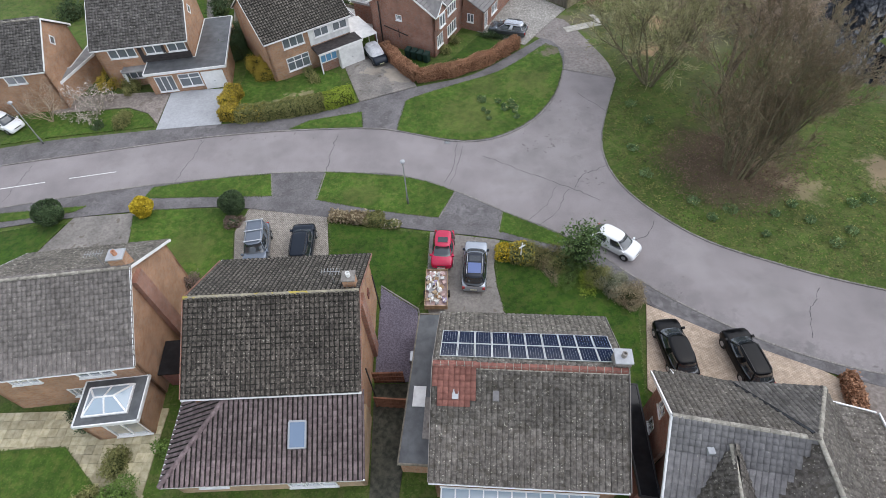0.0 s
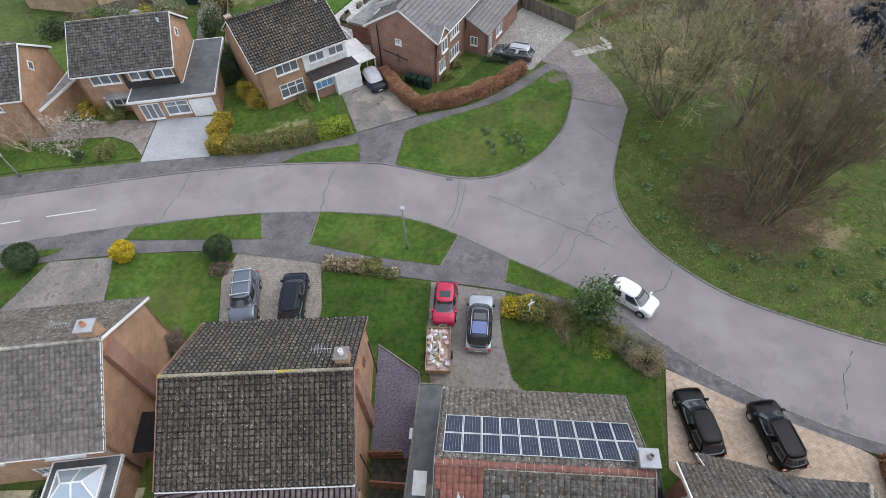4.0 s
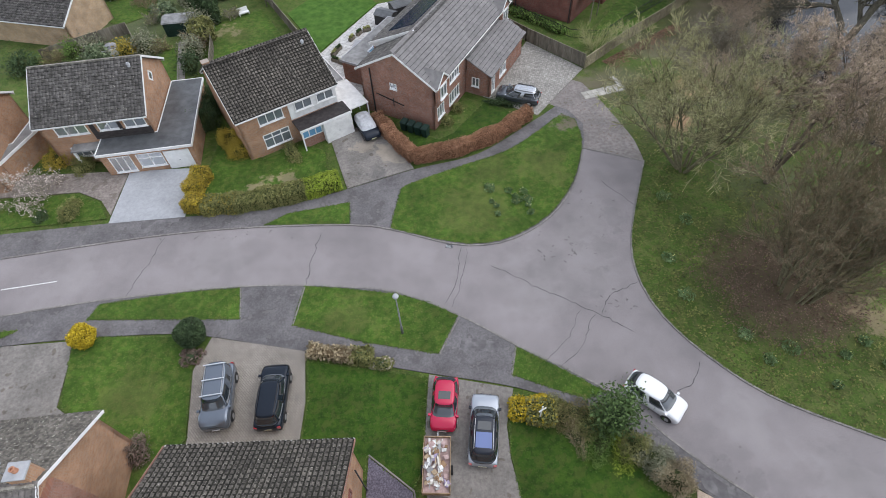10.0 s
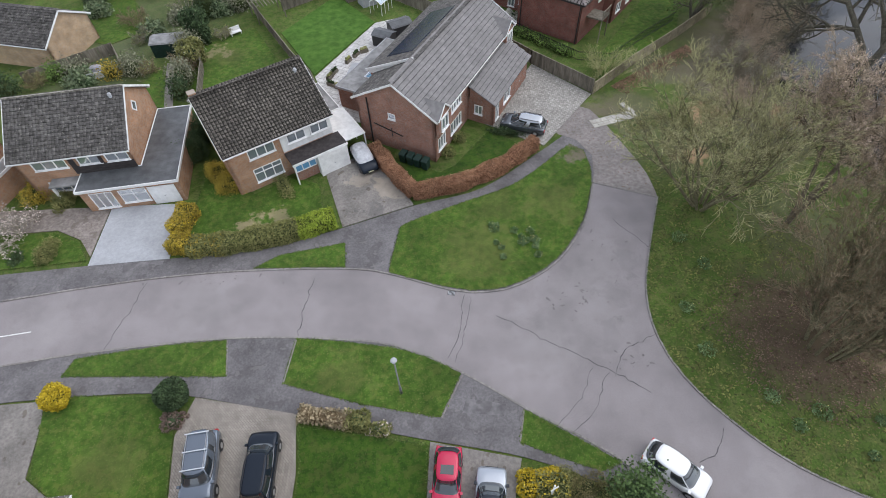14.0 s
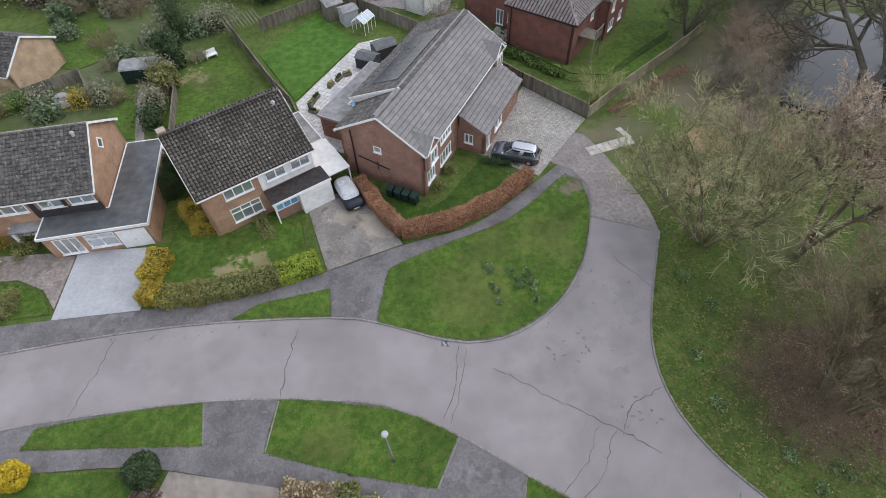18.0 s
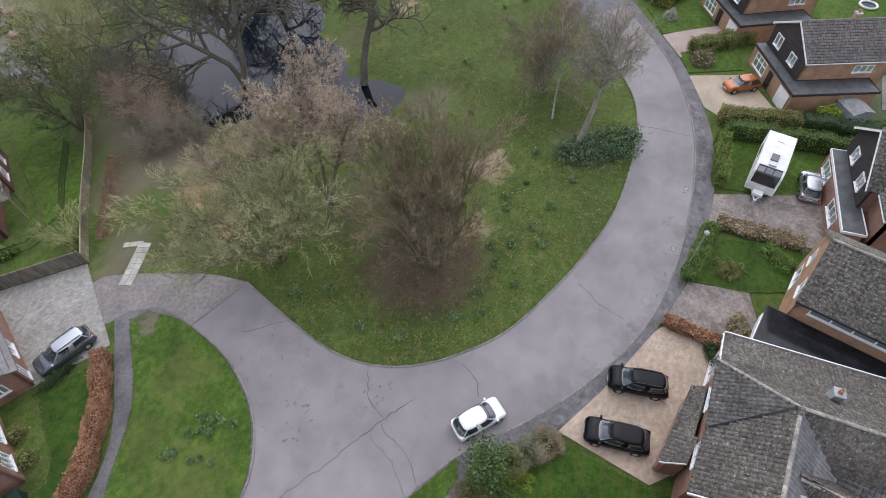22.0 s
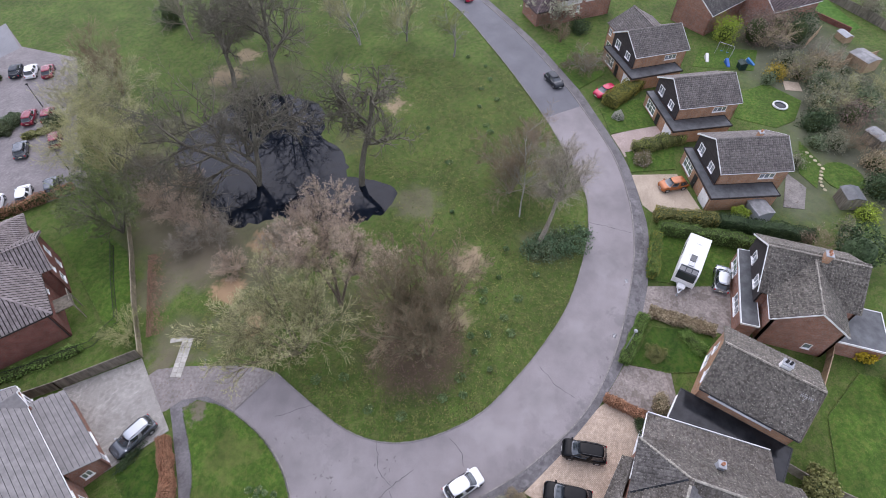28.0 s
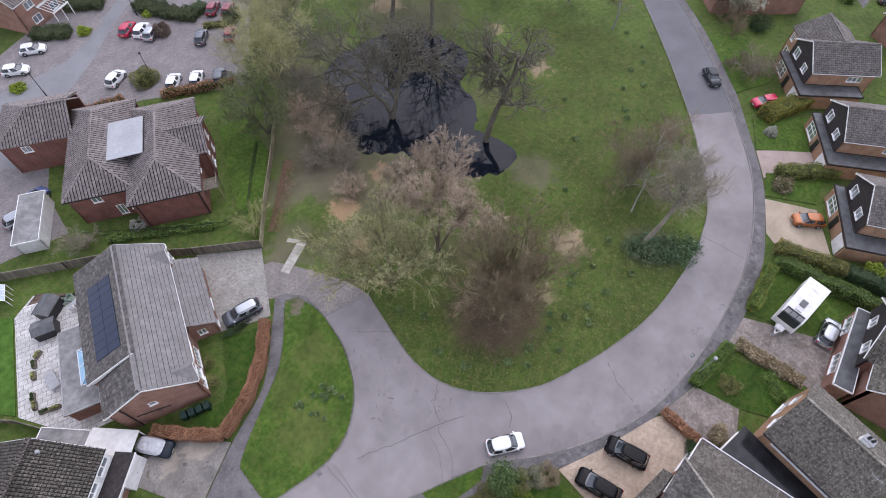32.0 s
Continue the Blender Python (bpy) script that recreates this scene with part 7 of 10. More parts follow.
shed(-33.7, 77.2, 5, 3.6, 2.4, 2.1, DARKGREEN, FELT_GREY, "dark green garden shed with grey roof")
shed(-12.6, 88.9, 30, 2.2, 2.0, 2.3, WOOD_GREY, FELT_GREY, "small garden shed with a grey roof")
shed(-10.4, 87.2, 30, 2.0, 1.8, 2.2, PALE, FELT_GREY, "pale metal garden shed")
shed(-5.7, 79.2, 28, 2.6, 1.9, 1.9, BLACKP, FELT, "black storage shed on the patio")
shed(-7.5, 77.0, -28, 2.3, 1.8, 1.8, BLACKP, FELT, "black storage shed beside another on the patio")
shed(59.8, -2.2, 30, 2.8, 2.4, 2.1, PALE, FELT_GREY, "grey metal shed beside a house")
shed(104.4, -22.0, 40, 4.0, 3.4, 2.5, WOOD_TAN, FELT_GREY, "wooden summer house with a grey roof")
shed(66.0, -14.4, 15, 2.6, 2.4, 2.4, WOOD_GREY, FELT, "dark roofed garden shelter")
shed(97.3, -1.4, 20, 1.4, 1.2, 1.5, DARKGREEN, DARKGREEN, "small green play den on a lawn")
shed(81.5, -20.4, 40, 3.0, 2.2, 2.2, WOOD_GREY, FELT_GREY, "old grey shed among shrubs")
shed(113.4, -20.4, 30, 2.6, 1.6, 1.6, WOOD_TAN, PALE, "low pale coldframe by a wall")
gh = thing("greenhouse", pose(-8.4, 85.2, 0, 0, 0, 60), "small glazed greenhouse with white frame", "greenhouse")
k = Kit()
for x in (-1.2, -0.4, 0.4, 1.2):
    for y in (-0.9, 0.9):
        k.beam((x, y, 0), (x, y, 1.5), 0.05), k.beam((x, y, 1.5), (x, 0, 2.1), 0.05)
for y, z in ((-0.9, 1.5), (0.9, 1.5), (0, 2.1)):
    k.beam((-1.2, y, z), (1.2, y, z), 0.06)
k.ob("frame", UPVC, gh)
for f in ([(-1.2, -0.9, 1.5), (1.2, -0.9, 1.5), (1.2, 0, 2.1), (-1.2, 0, 2.1)], [(1.2, 0.9, 1.5), (-1.2, 0.9, 1.5), (-1.2, 0, 2.1), (1.2, 0, 2.1)]):
    Kit().plate(f, 0.01).ob("pane", SKYGLASS, gh)
for px, py, pa, lab in ((-23.2, 84.9, 30, "wooden pergola on a garden deck"), (104.8, -8.1, 35, "slatted wooden garden pergola")):
    pg = thing("pergola", pose(px, py, 0, 0, 0, pa), lab, "pergola")
    for x in (-1.8, 1.8):
        for y in (-1.5, 1.5):
            Kit().box(x - 0.06, y - 0.06, 0, x + 0.06, y + 0.06, 2.2).ob("post", WOOD_GREY, pg)
    for i in range(10):
        Kit().box(-2.1 + i * 0.45, -1.8, 2.2, -2.02 + i * 0.45, 1.8, 2.35).ob("slat", WOOD_GREY, pg)
PLANTERS = []
for x, y, a in ((-9.9, 75.3, 20), (-10.8, 74.6, 62), (-11.6, 73.4, 62), (-13.0, 71.2, 62), (-13.4, 70.2, 62), (-13.1, 68.8, -28), (-12.2, 68.2, -28)):
    pb = thing("planter", pose(x, y, 0.088, 0, 0, a), "weathered wooden planter box with plants on the patio", "planter", "planters on the patio")
    Kit().box(-0.5, -0.2, 0, 0.5, 0.2, 0.4).ob("box", WOOD_GREY, pb)
    Kit().box(-0.44, -0.14, 0.36, 0.44, 0.14, 0.42).ob("soil", SOIL, pb)
    PLANTERS.append(pb)
tb = thing("garden_table", pose(-10.6, 70.9, 0.088, 0, 0, 80), "pale grey garden table on the patio", "table")
Kit().box(-1.1, -0.55, 0.70, 1.1, 0.55, 0.74).ob("tabletop", PALE, tb)
for sx in (-1, 1):
    for sy in (-0.45, 0.45):
        Kit().box(sx - 0.03, sy - 0.03, 0, sx + 0.03, sy + 0.03, 0.70).ob("leg", METAL, tb)
for x, y in ((-4.1, 77.1), (-3.5, 77.4)):
    bl = thing("barrel", pose(x, y, 0.088), "white plastic barrel standing on the patio", "barrel", "barrels on the patio")
    Kit().lathe([(0.26, 0), (0.31, 0.1), (0.33, 0.45), (0.31, 0.82), (0.26, 0.9)], 16).ob("body", UPVC, bl, "", True)
    Kit().lathe([(0.24, 0.9), (0.25, 0.93), (0.1, 0.95)], 16).ob("lid", PALE, bl)
CRATE = surface("pale_green_crate", (0.24, 0.33, 0.27), (0.36, 0.45, 0.38), 4.0, 0.6, 0.2, 1.0, 0.2)
for x, y, a, hh in ((-4.2, 79.0, 20, 0.5), (-3.5, 78.8, 35, 0.7)):
    cr = thing("crate", pose(x, y, 0.09, 0, 0, a), "pale green plastic crate beside the shed", "crate", "crates on the patio")
    Kit().box(-0.38, -0.3, 0, 0.38, 0.3, 0.05).ob("base", CRATE, cr)
    for x0, y0, x1, y1 in ((-0.4, -0.32, 0.4, -0.28), (-0.4, 0.28, 0.4, 0.32), (-0.4, -0.28, -0.36, 0.28), (0.36, -0.28, 0.4, 0.28)):
        Kit().box(x0, y0, 0, x1, y1, hh).ob("side", CRATE, cr)
tr = thing("trampoline_ring", pose(87.3, -7.3, 0.1), "white rimmed round garden pool", "garden pool")
ring_k = Kit()
ts = np.linspace(0, 2 * math.pi, 25)
ring_k.tube([(1.1 * math.cos(t), 1.1 * math.sin(t), 0.15) for t in ts], [0.16] * 25, 6, False)
ring_k.ob("rim", UPVC, tr)
Kit().lathe([(1.0, 0.0), (1.0, 0.1)], 20).ob("water", WATER, tr)
for i in range(4):
    b = thing("wheelie_bin", pose(-4.5 + i * 0.80 * 0.885, 56.0 - i * 0.80 * 0.466, 0.1, 0, 0, -28) @ Matrix.Scale(1.12, 4), "dark green wheelie bin against a brick gable", "bin", "bins in a row")
    Kit().add([(-0.24, -0.28, 0.05), (0.24, -0.28, 0.05), (0.24, 0.24, 0.05), (-0.24, 0.24, 0.05), (-0.29, -0.36, 0.95), (0.29, -0.36, 0.95), (0.29, 0.3, 0.95), (-0.29, 0.3, 0.95)], [(0, 3, 2, 1), (0, 1, 5, 4), (1, 2, 6, 5), (2, 3, 7, 6), (3, 0, 4, 7)]).ob("body", DARKGREEN, b)
    Kit().add([(-0.3, -0.38, 0.95), (0.3, -0.38, 0.95), (0.3, 0.36, 0.98), (-0.3, 0.36, 0.98), (-0.26, -0.3, 1.04), (0.26, -0.3, 1.04), (0.26, 0.3, 1.08), (-0.26, 0.3, 1.08)], [(0, 3, 2, 1), (4, 5, 6, 7), (0, 1, 5, 4), (1, 2, 6, 5), (2, 3, 7, 6), (3, 0, 4, 7)]).ob("lid", DARKGREEN, b)
    for sx in (-0.22, 0.22):
        Kit().tube([(sx - 0.03, 0.28, 0.1), (sx + 0.03, 0.28, 0.1)], [0.1] * 2, 10).ob("wheel", BLACKP, b)


LAMPGREY = surface("weathered_lamp_steel", (0.15, 0.16, 0.15), (0.24, 0.25, 0.235), 6.0, 0.6, 0.1, 1.0, 0.1)


def lamp_post(x, y, h, ang, label, z=0.09, metal=None):
    o = thing("street_lamp", pose(x, y, z, 0, 0, ang), label, "street lamp", "street lamps")
    Kit().lathe([(0.10, 0), (0.10, 0.9), (0.06, 1.0), (0.05, h)], 10).ob("pole", metal or LAMPGREY, o, "", True)
    Kit().lathe([(0.08, h), (0.19, h + 0.08), (0.22, h + 0.16), (0.19, h + 0.25), (0.06, h + 0.3)], 16).ob("lantern", metal or PALE, o, "domed lantern head", True)
    return o


lamp_post(-4.0, 32.4, 4.9, 0, "slim grey street lamp with a round white head on the verge")
lamp_post(-42.4, 42.9, 4.9, 0, "slim grey street lamp beside a front garden")
lamp_post(32.6, 13.3, 4.9, 0, "slim grey street lamp behind the clipped hedge")
for x, y in ((37.3, 121.0), (28.4, 105.2), (38.6, 96.4), (15.4, 114.6), (50, 112)):
    lamp_post(x, y, 4.2, 0, "dark street lamp in the car park", 0.02, IRON)
sg = thing("sign_post", pose(5.3, 25.3, 0.1, 0, 0, 20), "thin white leaning post among the shrubs", "sign")
Kit().beam((0, 0, 0), (0.18, 0.22, 2.25), 0.09).ob("post", UPVC, sg)
Kit().beam((-0.12, 0.10, 1.9), (0.42, 0.16, 1.98), 0.06, 0.12).ob("arm", UPVC, sg)


# side gate and a lean-to between the gardens
gt = thing("gate", pose(0, 0, 0), "reddish wooden side gate and panels", "gate")
for i in range(12):
    Kit().box(-5.9 + i * 0.18, 15.28, 0.1, -5.74 + i * 0.18, 15.33, 1.75).ob("board", WOOD_RED, gt)
for z in (0.4, 1.0, 1.6):
    Kit().box(-5.9, 15.24, z, -3.75, 15.28, z + 0.1).ob("rail", WOOD_RED, gt)
lt = thing("lean_to", pose(-19.75, 16.75, 0, 0, 0, 3), "low black-roofed lean-to between two houses", "shed")
Kit().box(-0.72, -1.1, 0, 0.72, 1.1, 1.95).ob("body", BRICK_DARK, lt)
Kit().hexa([(-0.82, -1.25, 1.95), (0.82, -1.25, 1.95), (0.82, 1.25, 2.15), (-0.82, 1.25, 2.15), (-0.82, -1.25, 2.05), (0.82, -1.25, 2.05), (0.82, 1.25, 2.25), (-0.82, 1.25, 2.25)]).ob("roof", FELT_BLACK, lt)

# stepping stones, play frame and garden walls behind the eastern houses
SLAB = Kit().lathe([(0.3, 0.0), (0.3, 0.05), (0.27, 0.07)], 7)
for x, y in ((76.0, -10.4), (75.2, -10.9), (74.4, -11.4), (73.6, -11.9), (72.8, -12.3), (72.0, -12.0), (71.2, -11.9), (70.4, -11.7), (69.6, -11.6), (68.8, -11.7), (68.0, -12.0)):
    st_ = SLAB.ob("stepping_stone", STONE)
    st_.matrix_basis = pose(x, y, 0.06, 0, 0, x * 40)
    tagged(st_, "round pale stepping stone in grass", "stepping stone", "stepping stones")
sw = thing("swing_frame", pose(101.2, 1.6, 0.06, 0, 0, 70), "blue and grey metal garden swing frame", "swing")
for sx in (-1.4, 1.4):
    for sy in (-0.7, 0.7):
        Kit().tube([(sx, sy, 0), (sx, 0, 2.0)], [0.04] * 2, 6).ob("leg", METAL, sw)
Kit().tube([(-1.45, 0, 2.0), (1.45, 0, 2.0)], [0.04] * 2, 6).ob("crossbar", METAL, sw)
for sx in (-0.6, 0.5):
    Kit().box(sx - 0.22, -0.08, 0.5, sx + 0.22, 0.08, 0.54).ob("seat", plain("blue_plastic", (0.03, 0.12, 0.40), 0.5), sw)
    for e in (-0.2, 0.2):
        Kit().tube([(sx + e, 0, 0.52), (sx + e, 0, 2.0)], [0.012] * 2, 4).ob("rope", METAL, sw)
for x, y, a, c, lab in ((97.8, 1.0, 20, (0.03, 0.12, 0.42), "blue plastic toy slide on grass"), (99.4, -3.0, 60, (0.05, 0.2, 0.5), "blue plastic garden toy"), (98.4, 4.6, 10, (0.7, 0.7, 0.68), "white plastic garden toy")):
    ty_ = thing("garden_toy", pose(x, y, 0.06, 0, 0, a), lab, "toy")
    m_ = plain("toy_plastic", c, 0.5)
    Kit().hexa([(-0.9, -0.25, 0), (0.9, -0.25, 0), (0.9, 0.25, 0), (-0.9, 0.25, 0), (-0.9, -0.25, 0.12), (0.7, -0.25, 0.9), (0.7, 0.25, 0.9), (-0.9, 0.25, 0.12)]).ob("body", m_, ty_)
    Kit().box(0.7, -0.25, 0, 0.9, 0.25, 0.55).ob("step", UPVC, ty_)
for a, b, h_, m_, lab in (((129.7, -20.2), (119.3, -29.4), 1.8, WOOD_GREY, "long dark garden fence"), ((122.4, -15.2), (116.6, -22.4), 1.0, BRICK_DARK, "low brown brick retaining wall"), ((108, -13), (114.6, -16.2), 1.6, WOOD_TAN, "weathered brown garden fence panels")):
    fw_ = thing("garden_wall" if m_ is BRICK_DARK else "fence", pose(0, 0, 0), lab, "fence" if m_ is not BRICK_DARK else "wall")
    va, vb = Vector(a), Vector(b)
    nn_ = 1 if m_ is BRICK_DARK else max(1, round((vb - va).length / 1.83))
    for i in range(nn_):
        p_, q_ = va.lerp(vb, i / nn_), va.lerp(vb, (i + 0.97) / nn_)
        Kit().beam((p_.x, p_.y, h_ / 2), (q_.x, q_.y, h_ / 2), 0.08 if nn_ > 1 else 0.25, h_).ob("panel" if nn_ > 1 else "wall", m_, fw_)
wb = window(hB, (10.68, -4.87), (10.68, 4.72), 7.0, 7.5, 3.7, 4.4, bars=0, frame=BRICK_DARK, proud=0.06, sill=False)

# gardens behind the northern houses
for x0, y0, x1, y1, lab in ((-49.2, 71.4, -40.7, 77.2, "weathered wooden garden fence panels"), (-40.7, 77.2, -38.2, 73.1, "short weathered wooden garden fence")):
    fe_ = thing("fence", pose(0, 0, 0), lab, "fence", "garden fences")
    va, vb = Vector((x0, y0)), Vector((x1, y1))
    nn_ = max(1, round((vb - va).length / 1.83))
    for i in range(nn_):
        p_, q_ = va.lerp(vb, i / nn_), va.lerp(vb, (i + 0.97) / nn_)
        Kit().beam((p_.x, p_.y, 0.75), (q_.x, q_.y, 0.75), 0.06, 1.5).ob("panel", WOOD_GREY, fe_)
cv_ = thing("garden_heap", pose(-41.5, 73.2, 0, 0, 0, 20), "grey sheeted heap with a white board", "garden clutter")
Kit().lathe([(0.9, 0.0), (0.85, 0.5), (0.6, 0.8), (0.1, 0.95)], 9).ob("sheet", surface("grey_tarpaulin", (0.22, 0.22, 0.24), (0.34, 0.34, 0.36), 3.0, 0.5, 0.2, 1.0, 0.4), cv_)
Kit().box(-0.9, -1.3, 0.0, 0.8, -1.22, 0.8).ob("board", UPVC, cv_)
rt = thing("garden_bench", pose(-26.6, 80.6, 0, 0, 0, 35), "white plastic garden bench on grass", "bench")
Kit().box(-0.7, -0.3, 0.35, 0.7, 0.3, 0.45).ob("seat", UPVC, rt)
Kit().box(-0.7, 0.25, 0.45, 0.7, 0.33, 0.95).ob("backrest", UPVC, rt)
for sx in (-0.62, 0.62):
    for sy in (-0.24, 0.24):
        Kit().box(sx - 0.04, sy - 0.04, 0, sx + 0.04, sy + 0.04, 0.35).ob("leg", UPVC, rt)


# ---- vehicles ----
PAINTS = {}


def paint(name, c, metal=0.3):
    if name not in PAINTS:
        PAINTS[name] = plain("car_paint_" + name, c, 0.25, metal, 0.08 if max(c) < 0.05 else 0.4, (0.20 if max(c) < 0.01 else 0.3) if max(c) < 0.05 else 0.6)
    return PAINTS[name]


def loft(rings):
    """Skin over rings of equal length, closed at both ends."""
    n = len(rings[0])
    vs = [p for r in rings for p in r]
    fs = [(i * n + k, i * n + (k + 1) % n, (i + 1) * n + (k + 1) % n, (i + 1) * n + k) for i in range(len(rings) - 1) for k in range(n)]
    return vs, fs + [tuple(range(n - 1, -1, -1)), tuple(range((len(rings) - 1) * n, len(rings) * n))]


def car(x, y, ang, col, label, L=4.2, W=1.74, H=1.48, kind="hatch", bars=0, sunroof=False, z=0.09, group="parked cars", cover=False, top=None):
    """A car with its nose along +x of its own frame."""
    o = thing("car" if kind != "van" else "van", pose(x, y, z, 0, 0, ang), label, "car" if kind != "van" else "van", group)
    W, H = W + 0.10, H + 0.06
    h = L / 2
    belt = 0.60 * H
    hood = {"hatch": 0.66, "mpv": 0.70, "estate": 0.64, "van": 0.72, "saloon": 0.62}[kind] * belt / 0.62 * 0.95
    # lower body: stations from tail to nose with deck height and half width
    w = W / 2
    tail = belt * (0.98 if kind != "saloon" else 0.95)
    st = [(-h, 0.42, tail * 0.70, w * 0.80), (-h + 0.05, 0.28, tail * 0.90, w * 0.90), (-h + 0.16, 0.23, tail * 0.98, w * 0.955), (-h + 0.4, 0.21, tail, w * 0.985), (-h * 0.5, 0.20, belt, w), (0, 0.20, belt, w), (h * 0.42, 0.20, belt * 0.99, w), (h * 0.66, 0.20, hood * 1.06, w * 0.99), (h - 0.42, 0.21, hood * 0.985, w * 0.975), (h - 0.22, 0.22, hood * 0.91, w * 0.945), (h - 0.09, 0.26, hood * 0.80, w * 0.87), (h - 0.02, 0.33, hood * 0.66, w * 0.74), (h, 0.40, hood * 0.58, w * 0.62)]
    rings = []
    for sx, zb, zt, hw in st:
        zm = zb + (zt - zb) * 0.62
        half = [(hw * 0.90, zb), (hw, zb + (zt - zb) * 0.22), (hw, zm), (hw * 0.975, zt - 0.10), (hw * 0.92, zt - 0.03), (hw * 0.78, zt), (hw * 0.4, zt + 0.015)]
        rings.append([(sx, a, b) for a, b in half] + [(sx, -a, b) for a, b in half[::-1]])
    vs, fs = loft(rings)
    body = Kit().add(vs, fs).ob("body", col, o, "", True)
    # glasshouse: front foot of the windscreen, roof front, roof rear, tail foot
    xa, xb, xc, xd = {"hatch": (0.66, 0.22, -0.70, -0.97), "mpv": (0.70, 0.28, -0.78, -0.975), "estate": (0.62, 0.20, -0.78, -0.975), "van": (0.60, 0.30, -0.90, -0.97), "saloon": (0.40, 0.04, -0.44, -0.78)}[kind]
    xa, xb, xc, xd = xa * h, xb * h, xc * h, xd * h
    b2, r2, zb = w * 0.965, w * 0.735, belt - 0.05
    mid = H - 0.07

    def skin_at(a, t, off=0.0):
        """A point of the rounded glasshouse: a round its plan, t from the belt to the roof's edge."""
        f, r = xa + (xb - xa) * t, xd + (xc - xd) * t ** 1.3
        wid, q = b2 + (r2 - b2) * t ** 1.5, 2 / 3.9
        ca, sa = math.cos(a), math.sin(a)
        e = off * 1.4
        return ((f + r) / 2 + math.copysign(abs(ca) ** q, ca) * ((f - r) / 2 + e), math.copysign(abs(sa) ** q, sa) * (wid + e), zb + (mid - zb) * t + off * 0.7)

    turn = [radians(v) for v in (0, 12, 24, 34, 41, 45, 49, 56, 70, 84, 90, 96, 110, 124, 131, 135, 139, 146, 156, 168)]
    turn += [v + math.pi for v in turn]
    levels = [[skin_at(a, t) for a in turn] for t in (0, 0.2, 0.5, 0.8, 1.0)]
    cx_ = (xb + xc) / 2
    for sc, up in ((0.975, 0.02), (0.92, 0.04), (0.78, 0.06), (0.5, 0.072), (0.2, 0.076)):
        levels.append([(cx_ + (p[0] - cx_) * sc, p[1] * sc, mid + up) for p in levels[4]])
    cab = Kit().add(*loft(levels)).ob("cabin", top or col, o, "", True)
    if cover:
        return o

    def glass(name, a0, a1, t0, t1, n=9):
        """A pane that follows the glasshouse."""
        vs = [skin_at(radians(a0 + (a1 - a0) * i / n), t0 + (t1 - t0) * j / 3, 0.008) for j in range(4) for i in range(n + 1)]
        lo = [skin_at(radians(a0 + (a1 - a0) * i / n), t0 + (t1 - t0) * j / 3, -0.012) for j in range(4) for i in range(n + 1)]
        m, N = n + 1, len(vs)
        fs = [(j * m + i, j * m + i + 1, (j + 1) * m + i + 1, (j + 1) * m + i) for j in range(3) for i in range(n)]
        rim_ = list(range(m)) + [j * m + n for j in (1, 2, 3)] + [3 * m + i for i in range(n - 1, -1, -1)] + [m * 2, m]
        fs += [(rim_[k], rim_[(k + 1) % len(rim_)], rim_[(k + 1) % len(rim_)] + N, rim_[k] + N) for k in range(len(rim_))]
        return Kit().add(vs + lo, fs).ob(name, SCREEN if name == "windscreen" else CARGLASS, o, "", True)

    glass("windscreen", -43, 43, 0.10, 0.98)
    glass("rear_window", 138, 222, 0.14 if kind != "van" else 0.3, 0.90)
    for s in (1, -1):
        for a0, a1 in ((50, 88.6), (90.9, 130)) if kind != "van" else ((50, 87), (90.5, 95)):
            glass("side_window", s * a0, s * a1, 0.15, 0.93)
        Kit().box(xa - 0.34, s * (w + 0.02) - 0.09, belt - 0.02, xa - 0.18, s * (w + 0.02) + 0.09, belt + 0.12).ob("mirror", top or col, o)
        for wx in (-h * 0.60, h * 0.62):
            r = 0.32 if kind not in ("mpv", "van") else 0.335
            ty = Kit()
            ty.tube([(wx, s * (w - 0.16), r), (wx, s * (w - 0.14), r), (wx, s * (w + 0.012), r), (wx, s * (w + 0.02), r)], [r * 0.9, r, r, r * 0.92], 14)
            tyo = ty.ob("wheel", RUBBER, o)
            Kit().tube([(wx, s * (w - 0.2), r * 1.04), (wx, s * (w + 0.006), r * 1.04)], [r * 1.16] * 2, 14).ob("wheel_arch", RUBBER, o)
            rim = Kit().tube([(wx, s * (w - 0.02), r), (wx, s * (w + 0.03), r)], [r * 0.62, r * 0.60], 10)
            rim.ob("rim", ALLOY, tyo)
        Kit().hexa([(h - 0.30, s * w * 0.56, hood * 0.66), (h - 0.10, s * w * 0.52, hood * 0.62), (h - 0.14, s * w * 0.90, hood * 0.66), (h - 0.34, s * w * 0.92, hood * 0.70), (h - 0.36, s * w * 0.58, hood * 0.93), (h - 0.07, s * w * 0.50, hood * 0.76), (h - 0.16, s * w * 0.86, hood * 0.82), (h - 0.42, s * w * 0.90, hood * 0.92)]).ob("headlight", LAMP_CLEAR, o)
        Kit().box(-h + 0.0, s * w * 0.70, tail * 0.64, -h + 0.10, s * w * 0.91, tail * 0.90).ob("tail_light", LAMP_RED, o)
        if kind in ("estate", "mpv", "van"):
            Kit().beam((xb - 0.2, s * r2 * 0.84, H + 0.03), (xc + 0.2, s * r2 * 0.84, H + 0.03), 0.035, 0.05).ob("roof_rail", METAL if bars or sunroof else BLACKP, o)
    Kit().box(h - 0.055, -0.26, 0.38, h + 0.012, 0.26, 0.49).ob("number_plate", UPVC, o)
    Kit().box(-h - 0.012, -0.26, 0.55, -h + 0.03, 0.26, 0.66).ob("number_plate", PLATE, o)
    Kit().box(h - 0.09, -w * 0.42, hood * 0.60, h - 0.005, w * 0.42, hood * 0.70).ob("grille", BLACKP, o)
